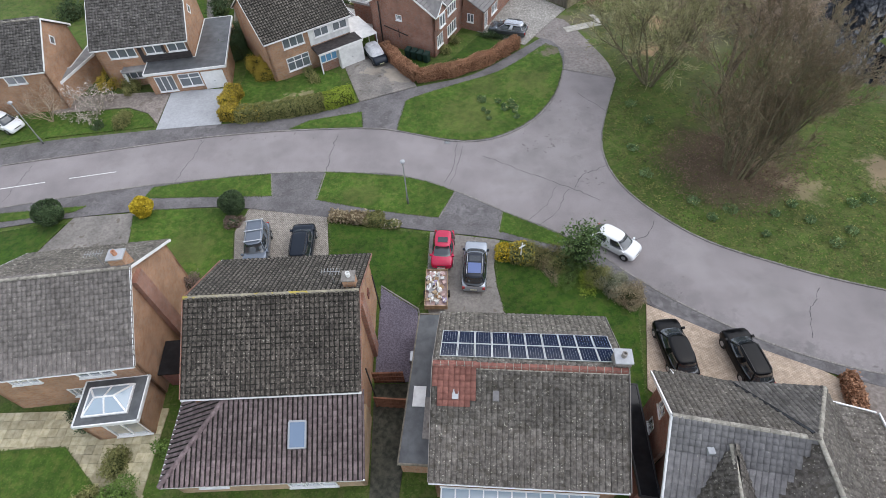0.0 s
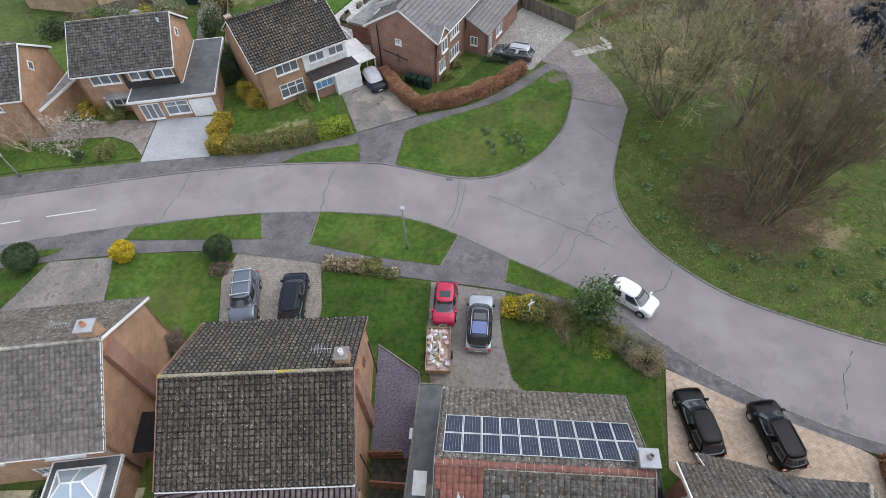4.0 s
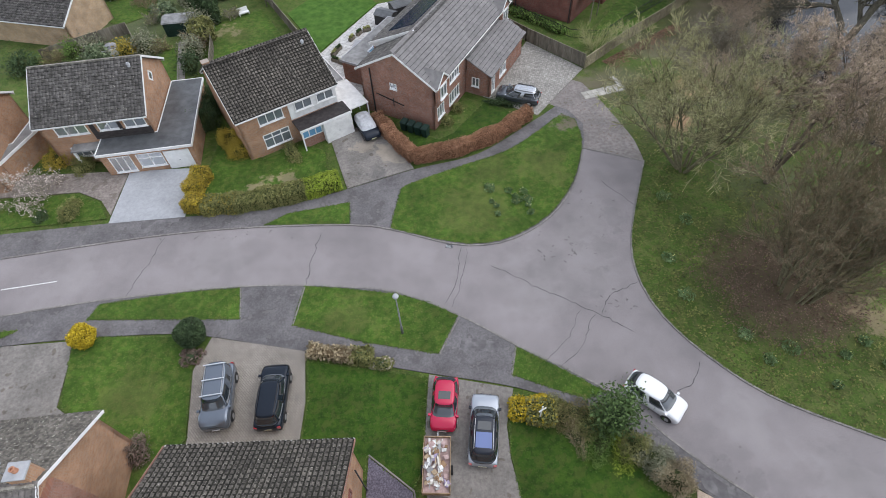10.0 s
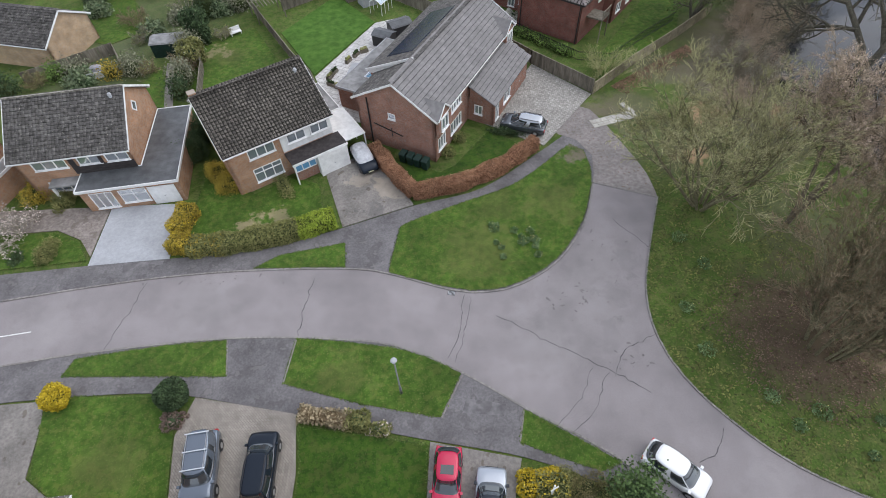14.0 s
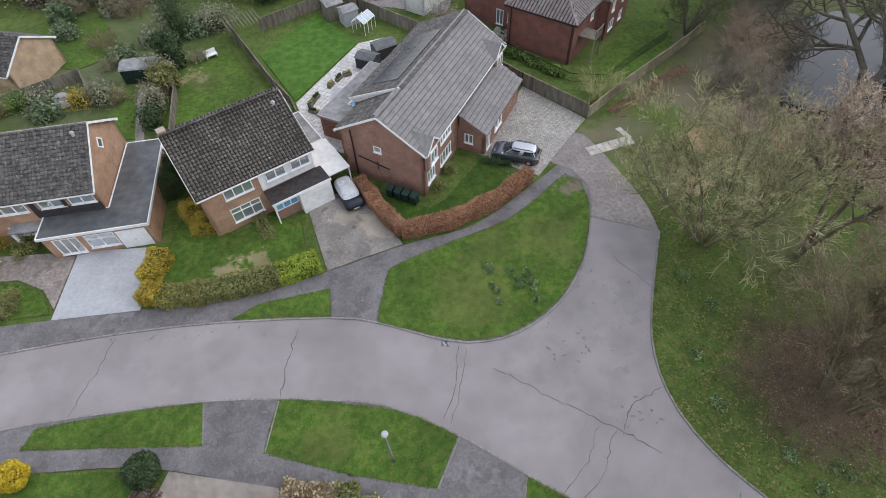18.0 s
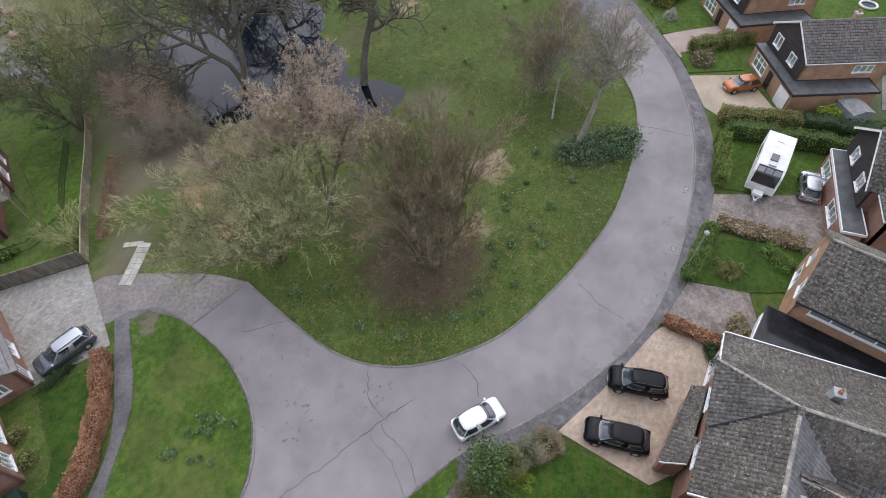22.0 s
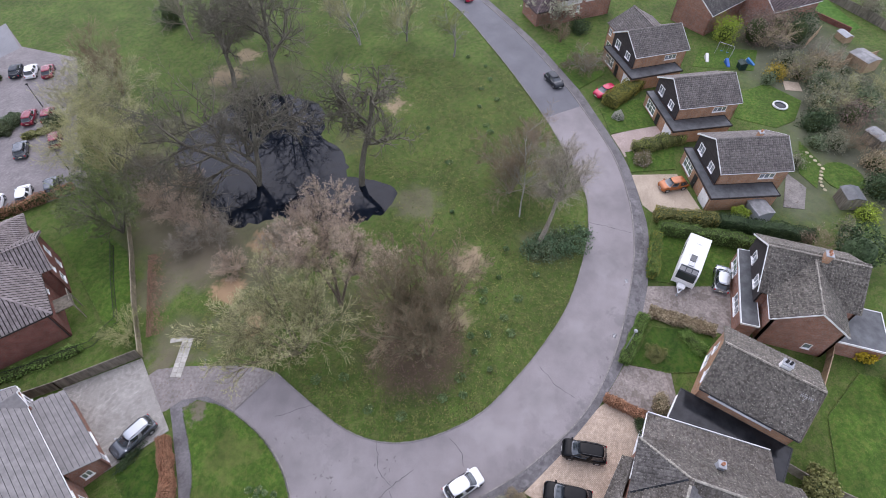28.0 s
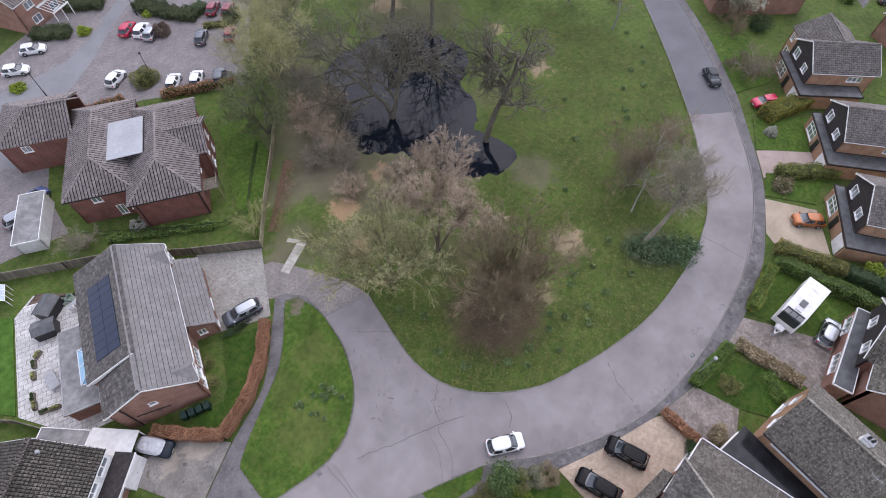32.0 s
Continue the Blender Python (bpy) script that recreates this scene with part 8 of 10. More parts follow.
    for i in range(bars):
        bx = xb - 0.25 + (xc - xb + 0.5) * (i / max(1, bars - 1))
        Kit().beam((bx, -r2 * 1.02, H + 0.09), (bx, r2 * 1.02, H + 0.09), 0.07, 0.05).ob("roof_bar", ALU, o)
    if sunroof:
        Kit().box(xb - 0.90, -r2 * 0.62, H - 0.04, xb - 0.35, r2 * 0.62, H + 0.012).ob("sunroof", CARGLASS, o)
    if kind == "estate" and sunroof:
        Kit().box(xc + 0.3, -r2 * 0.72, H - 0.04, xb - 1.05, r2 * 0.72, H + 0.013).ob("rear_sunroof", BLUEGLOSS, o, "blue-tinted rear roof glass")
    return o


SILVER, WHITEP, BLACK, REDP, NAVY, ORANGE, GREYP = paint("silver", (0.42, 0.44, 0.46), 0.7), paint("white", (0.78, 0.79, 0.80), 0.0), paint("black", (0.004, 0.0045, 0.0055), 0.0), paint("red", (0.46, 0.010, 0.055), 0.1), paint("navy", (0.016, 0.022, 0.032), 0.2), paint("orange", (0.36, 0.115, 0.03)), paint("grey", (0.10, 0.11, 0.125), 0.5)
BLUEGLOSS = paint("blue_roof", (0.10, 0.14, 0.30), 0.3)
car(-16.5, 27.5, -82, paint("steel", (0.15, 0.175, 0.21), 0.5), "steel grey van-like car with three silver roof bars", 4.6, 1.92, 1.82, "van", 3)
car(-12.7, 27.4, 92, NAVY, "dark navy people carrier on block paving", 4.6, 1.82, 1.72, "mpv")
car(-0.9, 26.6, -95, REDP, "bright red hatchback parked before a loaded trailer", 3.7, 1.68, 1.45, "hatch", sunroof=True)
car(1.65, 24.8, 84, paint("blue_silver", (0.36, 0.39, 0.43), 0.5), "grey estate car with a dark glass roof", 4.75, 1.82, 1.66, "estate", sunroof=True, top=paint("smoked", (0.030, 0.034, 0.044), 0.2))
car(13.3, 26.75, -41, WHITEP, "white hatchback parked at the roadside", 4.05, 1.68, 1.46, "hatch", z=0.015)
car(19.95, 16.1, 97, BLACK, "black people carrier on golden gravel", 4.4, 1.78, 1.62, "mpv")
car(15.35, 17.0, 95, BLACK, "black estate car on golden gravel", 4.6, 1.78, 1.50, "hatch")
# silver top stands in for the sky's reflection on a grey roof
car(7.5, 60.3, 160, GREYP, "dark grey estate car on pale gravel, roof coloured silver for its sky reflection", 4.65, 1.78, 1.5, "estate", top=SILVER)
car(61.9, 9.2, 120, ORANGE, "orange metallic hatchback on a buff drive", 4.1, 1.72, 1.5, "hatch")
car(46.4, 2.65, -4, SILVER, "silver hatchback beside a caravan", 4.2, 1.76, 1.52, "hatch")
car(81.9, 21.3, 137, REDP, "red car behind a clipped yellow hedge", 4.2, 1.74, 1.5, "hatch")
car(82.6, 30.3, -139, paint("charcoal", (0.030, 0.034, 0.040), 0.2), "dark grey car parked at the kerb", 4.3, 1.76, 1.5, "hatch", z=0.015)
car(107.4, 53.7, 48, REDP, "red car parked far along the road", 4.0, 1.7, 1.48, "hatch", z=0.015)
car(-47.6, 45.9, -26, WHITEP, "white car in a front drive", 4.2, 1.74, 1.48, "hatch")
car(124, 11, -60, GREYP, "dark car by far houses", 4.2, 1.74, 1.5, "hatch", z=0)
cc = car(-8.4, 56.0, -64, NAVY, "dark car under a pale windscreen cover", 3.9, 1.7, 1.46, "hatch", cover=True, top=surface("car_cover", (0.42, 0.43, 0.45), (0.58, 0.59, 0.61), 3.0, 0.6, 0.15, 1.0, 0.4))
for s in (1, -1):
    for wx in (-1.15, 1.2):
        Kit().tube([(wx, s * 0.7, 0.31), (wx, s * 0.87, 0.31)], [0.31] * 2, 14).ob("wheel", RUBBER, cc)
Kit().box(1.9, -0.26, 0.38, 1.965, 0.26, 0.49).ob("number_plate", PLATE, cc)
MAROON = paint("maroon", (0.19, 0.010, 0.026), 0.2)
for x, y, a, c, lab in ((20.4, 126.2, -38, WHITEP, "white"), (15.7, 123.4, -42, WHITEP, "white"), (33.4, 118.2, 32, REDP, "bright red"), (34.7, 116.0, 32, WHITEP, "white and blue"), (35.2, 113.9, 32, SILVER, "silver"), (39.6, 106.0, 40, GREYP, "blue-grey"), (43.2, 102.7, 42, MAROON, "maroon"), (46.5, 111.0, 34, MAROON, "maroon"), (47.9, 108.5, 36, MAROON, "dark red"), (24.2, 108.6, 24, WHITEP, "white"), (29.2, 100.4, 38, WHITEP, "white"), (31.9, 98.0, 40, WHITEP, "white"), (34.5, 95.4, 44, GREYP, "grey-blue"), (2.6, 96.2, 10, BLUEGLOSS, "blue"), (-0.4, 94.8, -10, SILVER, "pale blue"), (56.5, 123.6, 36, NAVY, "navy"), (57.3, 120.9, 36, WHITEP, "white"), (58.2, 118.0, 38, MAROON, "maroon"), (126.4, 15.8, -20, WHITEP, "white")):
    car(x, y, a, c, lab + " car parked on brown block paving", 4.1, 1.72, 1.48, "hatch", z=0.03, group="cars in the car park")

# loaded trailer behind the red car
tl = thing("trailer", pose(-1.45, 22.6, 0.09, 0, 0, 88), "small wooden trailer heaped with bagged rubbish", "trailer")
k = Kit().box(-1.7, -0.85, 0.45, 1.7, 0.85, 0.52)
k.ob("bed", WOOD_TAN, tl)
for a in ((-1.7, -0.87, 1.7, -0.83), (-1.7, 0.83, 1.7, 0.87), (-1.72, -0.87, -1.68, 0.87), (1.68, -0.87, 1.72, 0.87)):
    Kit().box(a[0], a[1], 0.45, a[2], a[3], 0.95).ob("side", WOOD_TAN, tl)
for s in (1, -1):
    Kit().tube([(-0.2, s * 0.88, 0.3), (-0.2, s * 1.02, 0.3)], [0.29] * 2, 12).ob("wheel", RUBBER, tl)
Kit().beam((1.7, 0.0, 0.42), (2.5, 0, 0.42), 0.08).ob("drawbar", METAL, tl)
trng = random.Random(3)
RUBBISH = [surface("rubbish_" + n, c, tuple(v * 1.3 for v in c), 5.0, 0.7, 0.15, 1, 0.3) for n, c in (("white", (0.6, 0.6, 0.58)), ("brown", (0.25, 0.16, 0.09)), ("pink", (0.40, 0.29, 0.27)), ("grey", (0.3, 0.3, 0.3)), ("card", (0.38, 0.29, 0.19)), ("pale", (0.5, 0.47, 0.42)), ("lilac", (0.35, 0.30, 0.42)))]
for i in range(64):
    x, y = trng.uniform(-1.5, 1.5), trng.uniform(-0.68, 0.68)
    flat_ = i % 3 == 0
    a, b, c = (trng.uniform(0.25, 0.6), trng.uniform(0.03, 0.10), 0.02) if flat_ else (trng.uniform(0.08, 0.24), trng.uniform(0.06, 0.2), trng.uniform(0.04, 0.12))
    up = 0.74 + 0.20 * (1 - abs(x) / 1.7) + i * 0.002
    m_ = pose(max(-1.6 + a, min(1.6 - a, x)), y, up, trng.uniform(-25, 25), trng.uniform(-25, 25), trng.uniform(0, 180) if not flat_ else trng.uniform(-30, 30))
    wob = [Vector((sx * a * trng.uniform(0.6, 1.15), sy * b * trng.uniform(0.6, 1.15), sz * c * trng.uniform(0.7, 1.3))) for sz in (-1, 1) for sx, sy in ((-1, -1), (1, -1), (1, 1), (-1, 1))]
    Kit().hexa([m_ @ p for p in wob]).ob("rubbish", RUBBISH[trng.choice((0, 0, 1, 2, 3, 4, 5, 5, 6))], tl)
Kit().box(-1.66, -0.8, 0.52, 1.66, 0.8, 0.70).ob("rubble_fill", RUBBISH[2], tl)

# caravan
cv = thing("caravan", pose(47.4, 6.7, 0.1, 0, 0, 167) @ Matrix.Scale(1.16, 4), "white touring caravan with a dark front window", "caravan")
prof = [(-3.1, 0.5), (-3.2, 1.0), (-3.05, 2.2), (-2.75, 2.55), (0, 2.62), (2.1, 2.55), (2.75, 2.2), (3.15, 1.2), (3.1, 0.5)]
n = len(prof)
vs = [(a, s * 1.13, b) for s in (-1, 1) for a, b in prof] + [(a * 0.985, s * 1.02, b + 0.03 if b > 1 else b) for s in (-1, 1) for a, b in prof]
fs = [(i, i + 1, 2 * n + i + 1, 2 * n + i) for i in range(n - 1)] + [(n + i + 1, n + i, 3 * n + i, 3 * n + i + 1) for i in range(n - 1)] + [(2 * n + i, 2 * n + i + 1, 3 * n + i + 1, 3 * n + i) for i in range(n - 1)] + [tuple(range(n)), tuple(range(2 * n - 1, n - 1, -1))]
Kit().add(vs, fs).ob("body", WHITE, cv)
Kit().add([(2.16, -0.92, 2.60), (2.16, 0.92, 2.60), (2.80, 0.95, 2.23), (2.80, -0.95, 2.23), (3.10, 0.95, 1.36), (3.10, -0.95, 1.36)], [(0, 3, 2, 1), (3, 5, 4, 2)]).ob("front_window", CARGLASS, cv)
for a, b in ((0.4, 1.3), (1.5, 2.0)):
    Kit().box(a, -0.3, 2.6, b, 0.3, 2.7).ob("roof_hatch", CARGLASS if a < 1 else METAL, cv)
for y in (-0.62, 0.0, 0.62):
    Kit().hexa([(2.30, y - 0.26, 2.53), (2.30, y + 0.26, 2.53), (2.70, y + 0.27, 2.30), (2.70, y - 0.27, 2.30), (2.31, y - 0.26, 2.548), (2.31, y + 0.26, 2.548), (2.71, y + 0.27, 2.318), (2.71, y - 0.27, 2.318)]).ob("blind", FELT_GREY, cv, "grey blind behind the front window")
Kit().box(-1.9, -0.25, 2.58, -1.4, 0.25, 2.68).ob("roof_vent", UPVC, cv)
for s in (1, -1):
    Kit().box(-1.6, s * 1.14 - 0.02, 1.3, -0.2, s * 1.14 + 0.02, 1.9).ob("side_window", CARGLASS, cv)
    Kit().tube([(-0.3, s * 0.95, 0.33), (-0.3, s * 1.12, 0.33)], [0.33] * 2, 14).ob("wheel", RUBBER, cv)
Kit().beam((3.0, 0.5, 0.5), (4.3, 0, 0.5), 0.09).beam((3.0, -0.5, 0.5), (4.3, 0, 0.5), 0.09).box(4.2, -0.1, 0.0, 4.35, 0.1, 0.6).ob("hitch", ALU, cv)
Kit().box(3.15, -0.4, 0.55, 3.75, 0.4, 0.8).ob("gas_locker", UPVC, cv)


# ---- trees, hedges, shrubs ----
def bark(name, c1, c2):
    return surface(name, c1, c2, 6.0, 0.95, 0.2, 0.5, 0.5, 12, vary=0.12)


def foliage(name, c1, c2, vary=0.35):
    return surface(name, c1, c2, 1.5, 0.75, 0.2, 0.5, 0.0, vary=vary, spec=0.25)


BARK_OAK = bark("oak_bark", (0.085, 0.077, 0.058), (0.190, 0.174, 0.132))
BARK_GREEN = bark("lichened_bark", (0.305, 0.290, 0.145), (0.49, 0.465, 0.255))
BARK_BROWN = bark("brown_twigs", (0.178, 0.132, 0.082), (0.300, 0.228, 0.148))
BARK_PINK = bark("budding_twigs", (0.34, 0.265, 0.185), (0.52, 0.415, 0.30))
BARK_GREY = bark("grey_twigs", (0.20, 0.178, 0.138), (0.36, 0.325, 0.255))
BARK_MOSSY = bark("mossy_stems", (0.125, 0.112, 0.066), (0.235, 0.212, 0.130))
BARK_TRUNK = bark("brown_trunk", (0.115, 0.092, 0.066), (0.20, 0.165, 0.122))
BARK_BIRCH = bark("birch_bark", (0.24, 0.225, 0.20), (0.40, 0.38, 0.345))


def grow(seed, height, spread, stems, levels, up=0.35, lean=(0, 0), fan=0.5, first=0.3, kids=(5, 5, 5), thick=0.22, bend=0.25, twig=0.011, ratio=0.62, start=0.0, taper=0.8, child=0.62):
    """Bare branches: a list of (points, radii, level)."""
    rnd = random.Random(seed)
    out = []

    def limb(p, d, ln, r, lev):
        n = 5 if lev == 0 else (4 if lev < levels else 1)
        pts, rad = [p.copy()], [r]
        for i in range(n):
            d = (d + Vector((rnd.gauss(0, bend), rnd.gauss(0, bend), rnd.gauss(0, bend * 0.7) + up * (0.16 if lev else 0.1)))).normalized()
            p = p + d * (ln / n)
            pts.append(p.copy())
            rad.append(max(twig * 0.6, r * (1 - taper * (i + 1) / n)))
        out.append((pts, rad, lev))
        if lev >= levels:
            return
        m = kids[min(lev, len(kids) - 1)]
        for k in range(m):
            t = first + (1 - first) * (k + rnd.random()) / m if lev == 0 else 0.2 + 0.8 * (k + rnd.random()) / m
            i = min(n - 1, int(t * n))
            q = pts[i].lerp(pts[i + 1], t * n - i)
            dd = (pts[i + 1] - pts[i]).normalized()
            a = rnd.uniform(0, 2 * math.pi)
            side = dd.orthogonal().normalized()
            side = side * math.cos(a) + dd.cross(side) * math.sin(a)
            nd = (dd * (1 - fan) + side * fan * rnd.uniform(0.7, 1.3) + Vector((0, 0, up * 0.3))).normalized()
            limb(q, nd, ln * ratio * rnd.uniform(0.7, 1.15) * (1 - 0.35 * t if lev == 0 else 1), max(twig, rad[i] * child), lev + 1)

    for s in range(stems):
        a = 2 * math.pi * (s + rnd.random() * 0.7) / stems
        sp = spread * rnd.uniform(0.6, 1.1) if stems > 1 else 0.06
        d = Vector((math.cos(a) * sp + lean[0], math.sin(a) * sp + lean[1], 1)).normalized()
        limb(Vector((math.cos(a) * start, math.sin(a) * start, -0.05)), d, height * rnd.uniform(0.85, 1.0) / (1 + sp * 0.4), thick * rnd.uniform(0.7, 1.0), 0)
    return out


def skin(limbs, pick, sides):
    """Tubes round chosen limbs, as arrays."""
    V, F, base = [], [], 0
    for pts, rad, lev in limbs:
        if not pick(lev):
            continue
        P = np.array([list(p) for p in pts])
        n, k = len(P), sides
        T = np.gradient(P, axis=0)
        T /= np.linalg.norm(T, axis=1, keepdims=True) + 1e-9
        S = np.cross(T, np.array([0.31, 0.17, 0.94]))
        S /= np.linalg.norm(S, axis=1, keepdims=True) + 1e-9
        U = np.cross(S, T)
        a = np.arange(k) * 2 * math.pi / k
        R = np.array(rad)[:, None, None]
        V.append((P[:, None] + R * (S[:, None] * np.cos(a)[None, :, None] + U[:, None] * np.sin(a)[None, :, None])).reshape(-1, 3))
        i, j = np.meshgrid(np.arange(n - 1), np.arange(k), indexing="ij")
        F.append((np.stack([i * k + j, i * k + (j + 1) % k, (i + 1) * k + (j + 1) % k, (i + 1) * k + j], -1) + base).reshape(-1, 4))
        base += n * k
    return np.concatenate(V), np.concatenate(F)


def leaves_at(rnd, spots, size, flat=0.0, long=1.6):
    """Small leaf quads at given places, turned at random."""
    n = len(spots)
    d = rnd.normal(size=(n, 3))
    d[:, 2] *= 1 - flat
    d /= np.linalg.norm(d, axis=1, keepdims=True)
    e = np.cross(d, rnd.normal(size=(n, 3)))
    e /= np.linalg.norm(e, axis=1, keepdims=True) + 1e-9
    s = size * rnd.uniform(0.6, 1.3, (n, 1))
    a, b = d * s * long / 2, e * s / 2
    V = np.stack([spots - a, spots + b, spots + a, spots - b], 1).reshape(-1, 3)
    F = np.arange(n * 4).reshape(-1, 4)
    return V, F


def bare_tree(x, y, label, wood, seed, buds=None, bud_n=0, bud_size=0.06, name="tree", trunk_levels=1, z=0.0, wood2=None, **kw):
    t = thing(name, pose(x, y, z, 0, 0, seed * 37 % 360 if "lean" not in kw else 0), label, "tree", "trees of the green")
    limbs = grow(seed, **kw)
    top = max(l[2] for l in limbs)
    V, F = skin(limbs, lambda v: v < trunk_levels, 7)
    array_mesh("trunk", V, F, wood, t, "", True)
    V, F = skin(limbs, lambda v: trunk_levels <= v < top, 3)
    tagged(array_mesh("branchwork", V, F, wood, t, "", True), "", "", "", "stuff")
    V, F = skin(limbs, lambda v: v == top, 3)
    tagged(array_mesh("crown", V, F, wood2 or wood, t, "thin bare outer twigs"), "", "", "", "stuff")
    if buds:
        r = np.random.default_rng(seed)
        tips = np.array([list(p) for pts, rad, lev in limbs if lev == top for p in pts[1:]])
        bud_n, bud_size = int(bud_n * 0.6), bud_size * 0.75
        spots = tips[r.integers(0, len(tips), bud_n)] + r.normal(size=(bud_n, 3)) * 0.1
        V, F = leaves_at(r, spots, bud_size)
        tagged(array_mesh("budding", V, F, buds, t), "", "", "", "stuff")
    return t


CATKIN = foliage("spring_buds", (0.25, 0.268, 0.095), (0.40, 0.41, 0.165))
PINKBUD = foliage("pinkish_buds", (0.40, 0.305, 0.245), (0.56, 0.44, 0.36))
BROWNBUD = foliage("brown_buds", (0.14, 0.11, 0.074), (0.22, 0.18, 0.125))
IVY = foliage("ivy_leaves", (0.031, 0.063, 0.020), (0.070, 0.119, 0.039))
BLOSSOM = foliage("pale_blossom", (0.50, 0.42, 0.38), (0.70, 0.62, 0.56))
bare_tree(21.8, 48.9, "many-stemmed bare willow with greenish lichened twigs", BARK_MOSSY, 11, CATKIN, 13000, 0.06, wood2=BARK_GREEN, trunk_levels=1, height=12.4, spread=0.52, stems=9, levels=4, up=0.12, fan=0.40, first=0.26, kids=(7, 6, 5, 5), thick=0.18, twig=0.019, ratio=0.52, start=0.45, bend=0.12, taper=0.70)
bare_tree(26.6, 35.2, "dense upright bare hornbeam with brown twigs", BARK_MOSSY, 12, BROWNBUD, 16000, 0.075, wood2=BARK_BROWN, height=14.0, spread=0.22, stems=15, levels=4, up=0.24, fan=0.40, first=0.10, kids=(10, 7, 6, 4), thick=0.14, twig=0.020, ratio=0.42, start=1.3, bend=0.08, taper=0.72)
bare_tree(28.7, 46.8, "tall budding tree with pinkish brown crown", BARK_TRUNK, 13, PINKBUD, 26000, 0.095, wood2=BARK_PINK, height=13.4, spread=0.22, stems=3, levels=4, up=0.2, lean=(0.05, 0.03), fan=0.52, first=0.55, kids=(11, 9, 8, 7), thick=0.26, twig=0.017, ratio=0.46, bend=0.11, taper=0.62)
bare_tree(48.9, 52.7, "bare spreading oak at the pond edge", BARK_OAK, 14, height=15.0, spread=0.1, stems=1, levels=4, up=0.14, lean=(0.12, 0.0), fan=0.6, first=0.45, kids=(7, 6, 5, 5), taper=0.55, child=0.78, thick=0.55, twig=0.023, ratio=0.64, bend=0.13)
bare_tree(44.4, 67.2, "bare ivy-clad oak on the pond bank", BARK_OAK, 15, IVY, 3000, 0.12, height=16.0, spread=0.32, stems=2, levels=4, up=0.14, lean=(-0.05, 0.2), fan=0.62, first=0.26, kids=(8, 6, 6, 5), taper=0.58, child=0.76, thick=0.50, twig=0.023, ratio=0.64, bend=0.16)
bare_tree(65.2, 75.2, "tall bare oak beyond the pond", BARK_OAK, 16, height=18.0, spread=0.1, stems=1, levels=4, up=0.2, fan=0.6, first=0.3, kids=(8, 6, 5, 5), taper=0.58, child=0.74, thick=0.55, twig=0.022, ratio=0.64, bend=0.2)
bare_tree(64.6, 83.6, "bare oak near the car park", BARK_OAK, 17, height=14.0, spread=0.1, stems=1, levels=4, up=0.15, fan=0.6, first=0.3, kids=(8, 7, 6, 6), taper=0.62, child=0.72, thick=0.44, twig=0.022, ratio=0.64, bend=0.22)
bare_tree(49.6, 29.2, "slender white-barked birch with bare twigs", BARK_BIRCH, 18, BROWNBUD, 6000, 0.07, wood2=BARK_BROWN, height=12.5, spread=0.2, stems=1, levels=3, up=0.08, lean=(0.38, -0.08), fan=0.55, first=0.35, kids=(22, 14, 10), thick=0.15, twig=0.014, ratio=0.46, bend=0.1)
bare_tree(45.6, 25.7, "leaning bare ash at the edge of the green", BARK_GREY, 19, PINKBUD, 5000, 0.07, wood2=BARK_GREY, height=12.5, spread=0.2, stems=1, levels=3, up=0.12, lean=(0.60, -0.24), fan=0.58, first=0.55, kids=(20, 14, 11), thick=0.46, twig=0.015, ratio=0.47, bend=0.1)
bare_tree(54.0, 31.5, "bare bushy thorn tree", BARK_GREY, 20, BROWNBUD, 12000, 0.09, wood2=BARK_BROWN, height=11.5, spread=0.85, stems=9, levels=3, up=0.15, fan=0.5, first=0.15, kids=(9, 8, 8), thick=0.1, twig=0.014, ratio=0.45, bend=0.16)
bare_tree(40.0, 88.0, "pale green budding willow by the car park", BARK_GREEN, 21, CATKIN, 26000, 0.10, height=13.0, spread=0.6, stems=8, levels=3, up=0.05, fan=0.5, first=0.22, kids=(9, 9, 8), thick=0.2, twig=0.017, ratio=0.48, bend=0.16)
bare_tree(30.6, 80.2, "half-evergreen ivy-covered tree by the fence", BARK_OAK, 22, foliage("young_green_leaves", (0.078, 0.108, 0.032), (0.165, 0.198, 0.075)), 20000, 0.16, height=11.0, spread=0.4, stems=5, levels=3, up=0.1, fan=0.5, first=0.15, kids=(9, 8, 6), thick=0.2, twig=0.015, ratio=0.44, bend=0.15)
bare_tree(48.5, 96.5, "pale grey bare willow by the car park", BARK_GREY, 23, foliage("grey_green_catkins", (0.22, 0.235, 0.135), (0.35, 0.36, 0.225)), 26000, 0.10, wood2=BARK_GREEN, height=13.0, spread=0.7, stems=10, levels=3, up=0.03, fan=0.5, first=0.2, kids=(10, 9, 9), thick=0.16, twig=0.016, ratio=0.5, bend=0.15)
bare_tree(57, 101, "bare purplish tree by the car park", BARK_BROWN, 24, BROWNBUD, 9000, 0.09, height=12.0, spread=0.5, stems=6, levels=3, up=0.1, fan=0.5, first=0.2, kids=(9, 8, 8), thick=0.16, twig=0.016, ratio=0.46, bend=0.15)
